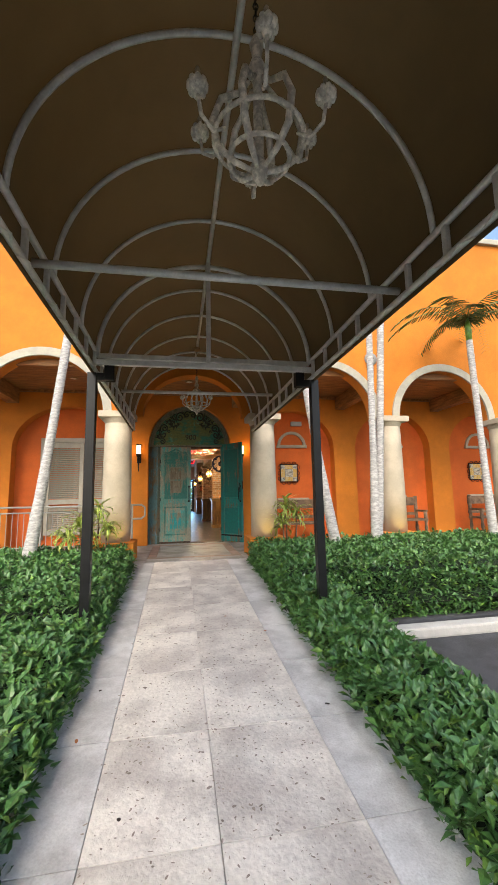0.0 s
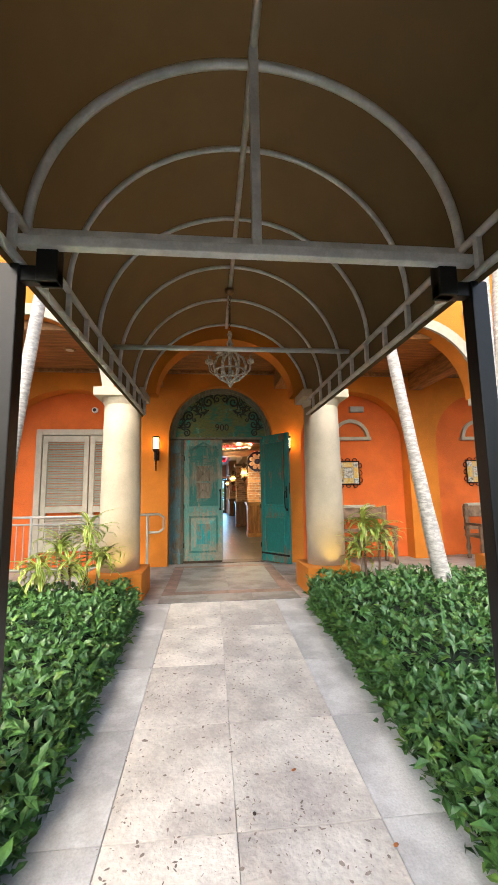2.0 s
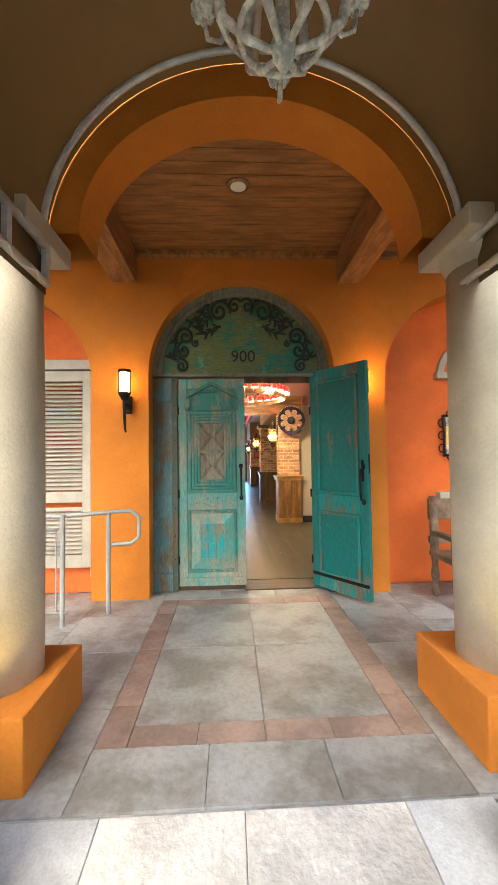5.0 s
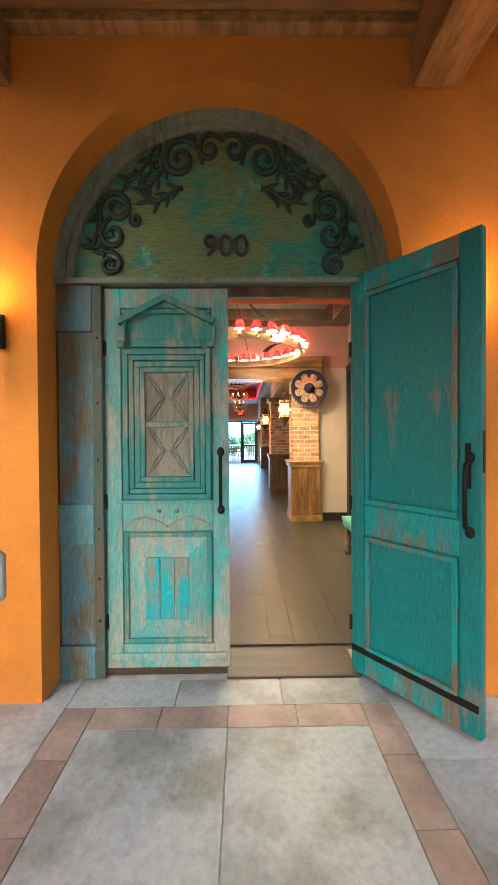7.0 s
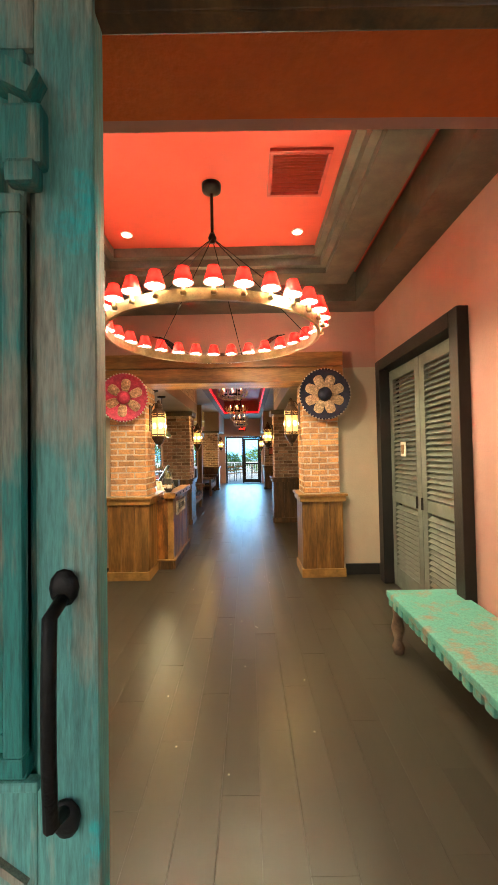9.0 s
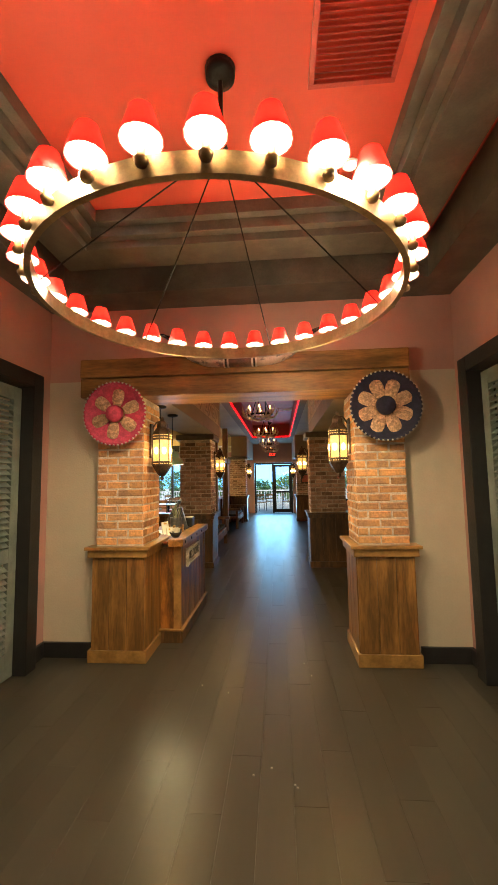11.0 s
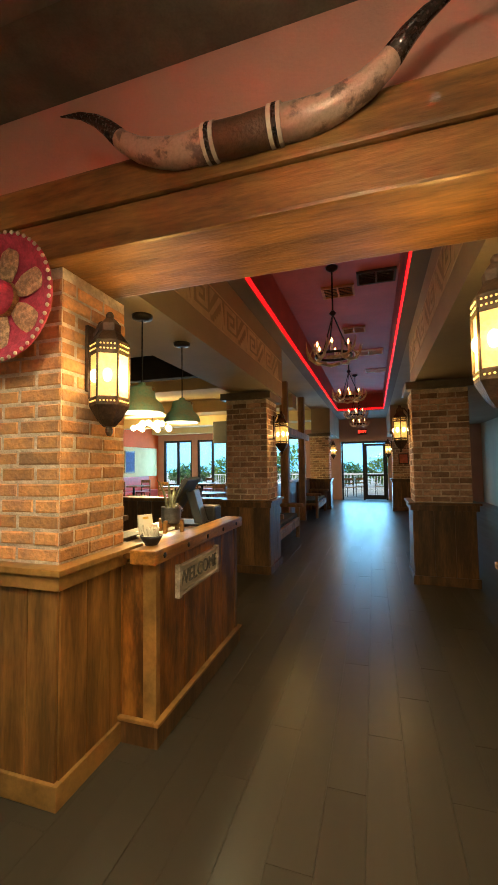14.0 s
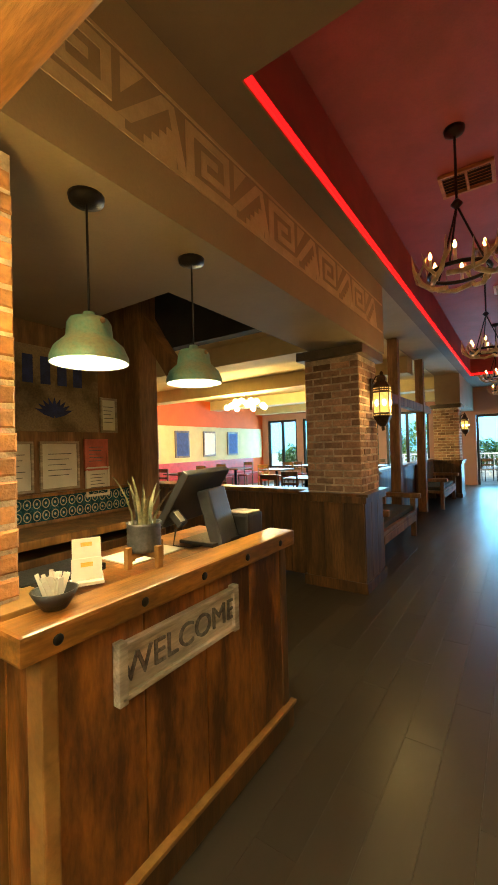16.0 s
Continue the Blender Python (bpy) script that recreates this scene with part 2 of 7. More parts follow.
PINE = mat("stained_pine", (0.34, 0.15, 0.045), 0.55, var=0.3, scale=3, bump=0.15, fine=30, stretch=(1, 6, 6))
PINEB = mat("stained_pine_beam", (0.35, 0.165, 0.055), 0.55, var=0.35, scale=3, bump=0.15, fine=30, stretch=(6, 1, 6))
WHITEIRON = mat("white_distressed_metal", (0.78, 0.74, 0.66), 0.6, var=0.35, scale=30, bump=0.2)
RAILGREY = mat("grey_rail_paint", (0.36, 0.36, 0.34), 0.45, 0.2, var=0.1)
BARK = mat("pale_palm_bark", (0.50, 0.49, 0.47), 0.9, var=0.3, scale=12, bump=0.6, fine=40, stretch=(1, 1, 3))
HEDGE = mat("hedge_leaf", (0.055, 0.145, 0.042), 0.34, var=0.4, scale=9, bump=0.1, second=(0.12, 0.26, 0.06), amount=0.8)
HEDGEYOUNG = mat("young_hedge_leaf", (0.16, 0.30, 0.05), 0.45, var=0.3, scale=9, bump=0.1)
HEDGESHADE = mat("hedge_inner_shade", (0.012, 0.028, 0.010), 0.9, var=0.5, scale=20, bump=0.5)
STRIPED = mat("variegated_leaf", (0.22, 0.34, 0.05), 0.45, var=0.2, scale=5, bump=0.05, second=(0.10, 0.20, 0.03), amount=0.5)
LIME = mat("lime_leaf_edge", (0.52, 0.58, 0.14), 0.45, var=0.2, scale=9, bump=0.05)
PALMLEAF = mat("palm_leaf", (0.07, 0.14, 0.03), 0.5, var=0.3, scale=4, bump=0.1)
BENCHWOOD = mat("old_bench_wood", (0.20, 0.13, 0.08), 0.7, var=0.4, scale=6, bump=0.4)
TILEWHITE = mat("patterned_tile", (0.60, 0.58, 0.50), 0.3, var=0.2, scale=22, bump=0.1, second=(0.05, 0.06, 0.05), amount=0.8)
TILEYEL = mat("yellow_tile", (0.65, 0.40, 0.05), 0.3, var=0.2, scale=22, bump=0.1, second=(0.6, 0.55, 0.4), amount=0.6)
# interior
FLOOR = mat("dark_plank", (0.056, 0.047, 0.033), 0.33, var=0.13, scale=1.6, bump=0.0, fine=1.1, per_object=0.14, stretch=(5, 0.5, 1), spec=0.40, low=0.15, high=0.85)
MAUVE = mat("mauve_wall_paint", (0.46, 0.25, 0.20), 0.75, var=0.06, scale=1.5, bump=0.2, fine=60)
BEIGE = mat("beige_wall_paint", (0.52, 0.43, 0.31), 0.75, var=0.06, scale=1.5, bump=0.2, fine=60)
REDCEIL = mat("red_ceiling_paint", (0.52, 0.065, 0.034), 0.6, var=0.06, scale=2, bump=0.1)
DARKTRIM = mat("dark_brown_trim", (0.125, 0.10, 0.075), 0.45, var=0.25, scale=4, bump=0.1)
BLACKBASE = mat("black_baseboard", (0.015, 0.013, 0.012), 0.5, var=0.2)
TAUPE = mat("taupe_ceiling_paint", (0.30, 0.23, 0.15), 0.75, var=0.08, scale=1.5, bump=0.15)
TAUPEDARK = mat("dark_taupe_paint", (0.15, 0.105, 0.07), 0.75, var=0.08, scale=1.5, bump=0.15)
STENCIL = mat("pale_stencil_paint", (0.50, 0.38, 0.24), 0.8, var=0.1)
PLUM = mat("plum_ceiling_paint", (0.26, 0.055, 0.065), 0.6, var=0.15, scale=2, bump=0.1)
BRICK = mat("orange_brick", (0.66, 0.33, 0.125), 0.85, var=0.35, scale=9, bump=0.7, fine=45, per_object=0.30, second=(0.34, 0.20, 0.12), amount=0.75)
BRICKPALE = mat("pale_brick", (0.50, 0.31, 0.21), 0.85, var=0.35, scale=9, bump=0.7, fine=45, per_object=0.45, second=(0.20, 0.13, 0.10), amount=0.6)
MORTAR = mat("mortar", (0.66, 0.54, 0.41), 0.95, var=0.25, scale=12, bump=0.8, fine=60)
OAK = mat("stained_oak", (0.28, 0.13, 0.032), 0.42, var=0.45, scale=2.6, bump=0.12, fine=24, stretch=(3, 3, 0.45), per_object=0.1, coat=0.1)
OAKDARK = mat("dark_stained_oak", (0.14, 0.066, 0.020), 0.42, var=0.5, scale=2.6, bump=0.12, fine=24, stretch=(3, 3, 0.45), per_object=0.15, coat=0.1)
THRESH = mat("dark_threshold_wood", (0.06, 0.032, 0.011), 0.5, var=0.4, scale=4, bump=0.2, fine=30, stretch=(0.5, 4, 4))
STANDEDGE = mat("amber_stand_edge_wood", (0.36, 0.155, 0.028), 0.34, var=0.5, scale=3, bump=0.15, fine=26, stretch=(3, 0.6, 3), coat=0.2)
STANDOAK = mat("figured_stand_wood", (0.36, 0.135, 0.022), 0.36, var=0.45, scale=2.4, bump=0.15, fine=26, second=(0.055, 0.020, 0.006), amount=0.9, stretch=(2.5, 2.5, 0.7), per_object=0.15, coat=0.25, low=0.42, high=0.60)
OAKTRIM = mat("honey_oak_trim", (0.34, 0.175, 0.045), 0.42, var=0.3, scale=5, bump=0.1, fine=30, coat=0.1)
TIMBER = mat("rustic_timber", (0.27, 0.128, 0.034), 0.45, var=0.45, scale=2.2, bump=0.3, fine=22, stretch=(0.5, 3, 3), coat=0.05)
TIMBERV = mat("rustic_post_timber", (0.30, 0.16, 0.065), 0.6, var=0.4, scale=2.2, bump=0.3, fine=22, stretch=(3, 3, 0.5))
LOUVRE = mat("grey_green_louvre_paint", (0.17, 0.19, 0.16), 0.5, var=0.2, scale=4, bump=0.1)
BRASS = mat("aged_brass_band", (0.32, 0.22, 0.11), 0.4, 0.8, var=0.25, scale=8, bump=0.1)
REDSHADE = cloth_shade("red_lampshade", (0.62, 0.006, 0.006))
WHITELINING = cloth_shade("cream_shade_lining", (0.95, 0.85, 0.65))
BULB = glow("warm_bulb", (1.0, 0.80, 0.50), 42)
FLAME = glow("candle_bulb", (1.0, 0.42, 0.10), 9)
AMBER = mat("amber_lantern_glass", (0.80, 0.60, 0.30), 0.3, var=0.2, scale=20, bump=0.2, emit=(1.0, 0.46, 0.10), power=0.42)
BRONZE = mat("aged_bronze", (0.085, 0.05, 0.028), 0.5, 0.5, var=0.4, scale=16, bump=0.3)
HOTSPOT = glow("lantern_hot_spot", (1.0, 0.70, 0.30), 12)
SCONCEGLASS = glow("sconce_glow", (1.0, 0.56, 0.18), 5)
LED = glow("red_led", (1.0, 0.0, 0.003), 1.5)
DOWN = glow("downlight_glow", (1.0, 0.9, 0.72), 14)
WHITEBULB = glow("globe_bulb", (1.0, 0.80, 0.45), 7)
PINK = mat("pink_felt", (0.52, 0.055, 0.11), 0.85, var=0.25, scale=20, bump=0.4)
NAVY = mat("navy_felt", (0.020, 0.018, 0.040), 0.85, var=0.25, scale=20, bump=0.4)
GOLD = mat("gold_embroidery", (0.60, 0.38, 0.22), 0.5, 0.3, var=0.35, scale=40, bump=0.6)
GOLDDARK = mat("dark_gold_embroidery", (0.33, 0.16, 0.045), 0.5, 0.3, var=0.35, scale=40, bump=0.6)
BEAD = mat("cream_bead", (0.6, 0.52, 0.42), 0.5, var=0.1)
HORN = mat("dark_horn", (0.035, 0.022, 0.018), 0.25, var=0.4, scale=6, bump=0.05, coat=0.4)
HORNPALE = mat("pale_horn", (0.44, 0.30, 0.23), 0.3, var=0.3, scale=11, bump=0.2, coat=0.3, second=(0.09, 0.06, 0.05), amount=0.85, low=0.52, high=0.60)
LEATHER = mat("brown_leather", (0.11, 0.05, 0.025), 0.55, var=0.3, scale=14, bump=0.4)
ANTLER = mat("antler_bone", (0.50, 0.38, 0.22), 0.55, var=0.3, scale=14, bump=0.3)
BLACKPLAST = mat("black_plastic", (0.018, 0.018, 0.019), 0.4, var=0.15)
SLATEPLAST = mat("slate_plastic", (0.055, 0.062, 0.07), 0.35, var=0.15)
PATINA = mat("green_patina_metal", (0.14, 0.30, 0.235), 0.5, 0.2, var=0.3, scale=8, bump=0.15, second=(0.30, 0.22, 0.12), amount=0.6)
PAPER = mat("white_paper", (0.75, 0.72, 0.62), 0.8, var=0.06, bump=0.02)
PAPERRED = mat("red_edged_paper", (0.60, 0.16, 0.11), 0.8, var=0.2, bump=0.02)
PALEWOOD = mat("pale_weathered_wood", (0.50, 0.42, 0.31), 0.7, var=0.35, scale=6, bump=0.3, fine=30, stretch=(3, 0.5, 3))
GALVAN = mat("galvanised_metal", (0.20, 0.20, 0.20), 0.4, 0.8, var=0.3, scale=9, bump=0.1)
SUCC = mat("snake_plant_leaf", (0.24, 0.23, 0.12), 0.5, var=0.5, scale=14, bump=0.1)
BLUETILE = mat("teal_tile", (0.02, 0.09, 0.12), 0.25, var=0.3, scale=10, bump=0.1)
TILECREAM = mat("cream_tile_glaze", (0.5, 0.48, 0.38), 0.25, var=0.15, scale=10, bump=0.05)
CANVAS = mat("beige_painting_canvas", (0.34, 0.26, 0.15), 0.8, var=0.4, scale=4, bump=0.3, second=(0.12, 0.08, 0.04), amount=0.8)
BLUEPAINT = mat("deep_blue_paint", (0.03, 0.05, 0.20), 0.7, var=0.3, scale=10)
DINEORANGE = mat("dining_orange_paint", (0.60, 0.10, 0.012), 0.75, var=0.08, scale=2)
DINECEIL = mat("dining_cream_ceiling", (0.55, 0.45, 0.24), 0.8, var=0.08, scale=2)
CHARCOAL = mat("charcoal_ceiling", (0.035, 0.032, 0.03), 0.85, var=0.2)
FRAMEBLACK = mat("black_frame", (0.012, 0.012, 0.013), 0.4, var=0.2)
REDVINYL = mat("red_vinyl", (0.38, 0.03, 0.02), 0.4, var=0.2)
CLEAR = glass("clear_pane")
GREENSEAT = mat("green_woven_cushion", (0.035, 0.06, 0.04), 0.85, var=0.5, scale=26, bump=0.5, second=(0.16, 0.10, 0.05), amount=0.6)
TURQ = mat("turquoise_bench_paint", (0.14, 0.42, 0.34), 0.6, var=0.4, scale=8, bump=0.3, second=(0.45, 0.16, 0.06), amount=0.6, low=0.5, high=0.65)
LAWN = mat("lawn_ground", (0.10, 0.16, 0.05), 0.9, var=0.5, scale=4, bump=0.5)
PATIOSLAB = mat("patio_slab", (0.45, 0.43, 0.38), 0.8, var=0.2, scale=2)
WHITEPAINT = mat("white_plastic", (0.75, 0.75, 0.72), 0.5, var=0.05)
EXITRED = glow("exit_red", (1.0, 0.02, 0.01), 3)
POINSET = mat("orange_leaf_litter", (0.45, 0.16, 0.05), 0.8, var=0.3)


# ---------------- mesh helpers ----------------
def to_mesh(name, bm, material, smooth=False):
    me = bpy.data.meshes.new(name)
    bmesh.ops.recalc_face_normals(bm, faces=bm.faces[:])
    bm.to_mesh(me)
    bm.free()
    mats = material if isinstance(material, (list, tuple)) else [material]
    for m in mats:
        me.materials.append(m)
    if smooth:
        for p in me.polygons:
            p.use_smooth = True
    return me


def part(name, bm, material, parent=None, label="", smooth=False):
    ob = new(name, to_mesh(name, bm, material, smooth))
    if parent:
        ob.parent = parent
    if label:
        tagged(ob, label)
    return ob


def struct(name, bm, material, label="", category="", smooth=False):
    return tagged(part(name, bm, material, None, "", smooth), label, category, "", "structure")


def thing(name, label, category, place=(0, 0, 0), turn=0.0, group=""):
    ob = new(name)
    ob.empty_display_size = 0.1
    ob.matrix_world = pose(*place, 0, 0, turn)
    return tagged(ob, label, category, group)


def box(bm, x0, x1, y0, y1, z0, z1, bevel=0.0, m=None):
    v = [bm.verts.new((x, y, z)) for x in (x0, x1) for y in (y0, y1) for z in (z0, z1)]
    fs = [bm.faces.new([v[i] for i in f]) for f in ((0, 1, 3, 2), (4, 6, 7, 5), (0, 4, 5, 1), (2, 3, 7, 6), (0, 2, 6, 4), (1, 5, 7, 3))]
    if m is not None:
        bmesh.ops.transform(bm, matrix=m, verts=v)
    if bevel:
        edges = list({e for f in fs for e in f.edges})
        bmesh.ops.bevel(bm, geom=edges, offset=bevel, segments=2, affect="EDGES", profile=0.6)
    return bm


def boxed(x0, x1, y0, y1, z0, z1, bevel=0.004):
    return box(bmesh.new(), x0, x1, y0, y1, z0, z1, bevel)


def tube(bm, pts, r, n=8, closed=False):
    pts = [Vector(p) for p in pts]
    rs = r if isinstance(r, (list, tuple)) else [r] * len(pts)
    rings, prev = [], None
    for i, p in enumerate(pts):
        a = pts[i - 1] if i or closed else p
        b = pts[(i + 1) % len(pts)] if i < len(pts) - 1 or closed else p
        d = (b - a).normalized()
        if prev is None:
            prev = d.orthogonal().normalized()
        u = (prev - d * prev.dot(d))
        u = u.normalized() if u.length > 1e-5 else d.orthogonal().normalized()
        prev, w = u, d.cross(u)
        rings.append([bm.verts.new(p + (u * math.cos(2 * math.pi * k / n) + w * math.sin(2 * math.pi * k / n)) * rs[i]) for k in range(n)])
    for i in range(len(rings) - (0 if closed else 1)):
        a, b = rings[i], rings[(i + 1) % len(rings)]
        for k in range(n):
            bm.faces.new((a[k], a[(k + 1) % n], b[(k + 1) % n], b[k]))
    if not closed:
        bm.faces.new(rings[0][::-1])
        bm.faces.new(rings[-1])
    return bm


def lathe(bm, profile, n=24, at=(0, 0, 0), m=None, cap=True):
    rings = []
    for r, z in profile:
        rings.append([bm.verts.new((at[0] + r * math.cos(2 * math.pi * k / n), at[1] + r * math.sin(2 * math.pi * k / n), at[2] + z)) for k in range(n)])
    for a, b in zip(rings, rings[1:]):
        for k in range(n):
            bm.faces.new((a[k], a[(k + 1) % n], b[(k + 1) % n], b[k]))
    if cap:
        bm.faces.new(rings[0][::-1])
        bm.faces.new(rings[-1])
    if m is not None:
        bmesh.ops.transform(bm, matrix=m, verts=[v for ring in rings for v in ring])
    return bm


def blob(bm, at, sx, sy, sz, turn=None, n=10):
    m = Matrix.Translation(at) @ (turn or Matrix.Identity(4)) @ Matrix.Diagonal((sx, sy, sz, 1))
    bmesh.ops.create_uvsphere(bm, u_segments=n, v_segments=max(5, n // 2 + 1), radius=1, matrix=m)
    return bm


def arc(cx, cz, r, a0, a1, n, y=0.0, rz=None):
    rz = rz or r
    return [(cx + r * math.cos(radians(a0 + (a1 - a0) * k / n)), y, cz + rz * math.sin(radians(a0 + (a1 - a0) * k / n))) for k in range(n + 1)]


def arched_wall(bm, x0, x1, z0, z1, y0, y1, openings):
    """A wall in x and z, of thickness y0 to y1, with round-headed openings (middle, half width, spring height, rise)."""
    pts = [(x0, z0)]
    for cx, h, spring, rise in sorted(openings):
        pts += [(cx - h, z0)]
        pts += [(cx - h * math.cos(math.pi * k / 28), spring + rise * math.sin(math.pi * k / 28)) for k in range(29)]
        pts += [(cx + h, z0)]
    pts.append((x1, z0))
    for (xa, za), (xb, zb) in zip(pts, pts[1:]):
        if abs(xa - xb) > 1e-6:
            for y in (y0, y1):
                bm.faces.new([bm.verts.new(p) for p in ((xa, y, za), (xb, y, zb), (xb, y, z1), (xa, y, z1))])
        if za > z0 or zb > z0:
            bm.faces.new([bm.verts.new(p) for p in ((xa, y0, za), (xb, y0, zb), (xb, y1, zb), (xa, y1, za))])
    bm.faces.new([bm.verts.new(p) for p in ((x0, y0, z1), (x1, y0, z1), (x1, y1, z1), (x0, y1, z1))])
    for x in (x0, x1):
        bm.faces.new([bm.verts.new(p) for p in ((x, y0, z0), (x, y1, z0), (x, y1, z1), (x, y0, z1))])
    bmesh.ops.remove_doubles(bm, verts=bm.verts[:], dist=1e-5)
    return bm


def band(bm, pts, wide, y0, y1):
    """A flat moulding of given width along a line in x and z."""
    ps = [Vector((p[0], 0, p[2])) for p in pts]
    rows = []
    for i, p in enumerate(ps):
        d = (ps[min(i + 1, len(ps) - 1)] - ps[max(i - 1, 0)]).normalized()
        nrm = Vector((-d.z, 0, d.x)) * wide / 2
        rows.append([bm.verts.new((p.x + s * nrm.x, y, p.z + s * nrm.z)) for s, y in ((-1, y0), (1, y0), (1, y1), (-1, y1))])
    for a, b in zip(rows, rows[1:]):
        for k in range(4):
            bm.faces.new((a[k], a[(k + 1) % 4], b[(k + 1) % 4], b[k]))
    bm.faces.new(rows[0][::-1])
    bm.faces.new(rows[-1])
    return bm


def leaves(name, spots, material, size, parent=None, wide=0.42, up=0.5, seed=1):
    """Many folded leaves, each of four triangles, at the given places."""
    rng = np.random.default_rng(seed)
    n = len(spots)
    spots = np.asarray(spots, float)
    yaw = rng.uniform(0, 2 * np.pi, n)
    tilt = rng.normal(up, 0.45, n)
    ln = size * rng.uniform(0.65, 1.25, n)
    d = np.stack([np.cos(yaw) * np.cos(tilt), np.sin(yaw) * np.cos(tilt), np.sin(tilt)], 1)
    s = np.stack([-np.sin(yaw), np.cos(yaw), rng.normal(0, 0.3, n)], 1)
    u = np.cross(d, s)
    a = spots
    mid = spots + d * ln[:, None] * 0.5
    tip = spots + d * ln[:, None] - u * ln[:, None] * 0.12
    wd = (ln * wide / 2)[:, None]
    l, r = mid + s * wd + u * wd * 0.35, mid - s * wd + u * wd * 0.35
    verts = np.stack([a, l, tip, r, mid], 1).reshape(-1, 3)
    k = np.arange(n) * 5
    faces = np.concatenate([np.stack([k, k + 4, k + 1], 1), np.stack([k + 1, k + 4, k + 2], 1), np.stack([k + 2, k + 4, k + 3], 1), np.stack([k + 3, k + 4, k], 1)])
    me = bpy.data.meshes.new(name)
    me.from_pydata(verts.tolist(), [], faces.tolist())
    me.materials.append(material)
    ob = new(name, me)
    if parent:
        ob.parent = parent
    return ob


def writing(name, text, size, depth, material, parent, m):
    cu = bpy.data.curves.new(name, "FONT")
    cu.body, cu.size, cu.extrude, cu.align_x, cu.align_y = text, size, depth, "CENTER", "CENTER"
    tmp = bpy.data.objects.new(name, cu)
    me = bpy.data.meshes.new_from_object(tmp)
    bpy.data.objects.remove(tmp)
    me.materials.append(material)
    ob = new(name, me)
    ob.matrix_local = m
    ob.parent = parent
    return ob


# ---------------- ground, walk, planting ----------------
def walk_z(y):
    return -0.070 * max(0.0, 9.45 - y) - 0.01


bm = bmesh.new()
box(bm, -60, 60, -60, 9.0, -0.95, -0.56)
struct("ground", bm, ASPHALT, "dark grey asphalt car park ground", "ground")
bm = bmesh.new()
box(bm, -60, 60, 33.0, 120, -0.4, -0.03)
struct("ground_patio", bm, PATIOSLAB, "pale paved patio ground outside the glass doors", "ground")
# the ramped walk bed under its slabs
bm = bmesh.new()
v = [bm.verts.new(p) for p in ((-0.26, -3, walk_z(-3) - 0.03), (1.83, -3, walk_z(-3) - 0.03), (1.83, 9.62, -0.04), (-0.26, 9.62, -0.04))]
w = [bm.verts.new((q.co.x, q.co.y, -0.9)) for q in v]
bm.faces.new(v)
for i in range(4):
    bm.faces.new((v[i], v[(i + 1) % 4], w[(i + 1) % 4], w[i]))
walkway = struct("pavement", bm, GROUT, "ramped entrance walk of pale pitted stone slabs", "walkway")


def bed(name, x0, x1, y0, y1, drop):
    bm = bmesh.new()
    nx, ny = 8, 16
    g = [[bm.verts.new((x0 + (x1 - x0) * i / nx, y0 + (y1 - y0) * j / ny, walk_z(y0 + (y1 - y0) * j / ny) - drop + 0.03 * noise.noise((i * 1.3, j * 1.7, 3)))) for j in range(ny + 1)] for i in range(nx + 1)]
    for i in range(nx):
        for j in range(ny):
            bm.faces.new((g[i][j], g[i + 1][j], g[i + 1][j + 1], g[i][j + 1]))
    return struct(name, bm, SOIL, "dark mulch planting bed beside the walk", "soil")


bed("ground_bed_west", -9, -0.27, -3, 9.66, 0.10)
bed("ground_bed_east", 1.84, 2.45, -3, 7.1, 0.10)
bed("ground_bed_front", 1.84, 12, 7.1, 9.66, 0.10)
bm = bmesh.new()
box(bm, 2.46, 2.58, -3, 6.98, -0.56, -0.46, 0.02)
box(bm, 2.44, 12, 6.98, 7.12, -0.56, -0.44, 0.02)
struct("kerb", bm, ASPHALT, "low dark weathered kerb round the planting bed", "kerb")
stop = thing("wheel_stop", "white painted concrete wheel stop on the asphalt", "wheel stop", (4.1, 6.75, -0.56))
bm = bmesh.new()
box(bm, -1.15, 1.15, -0.10, 0.10, 0, 0.13, 0.03)
part("block", bm, KERB, stop)


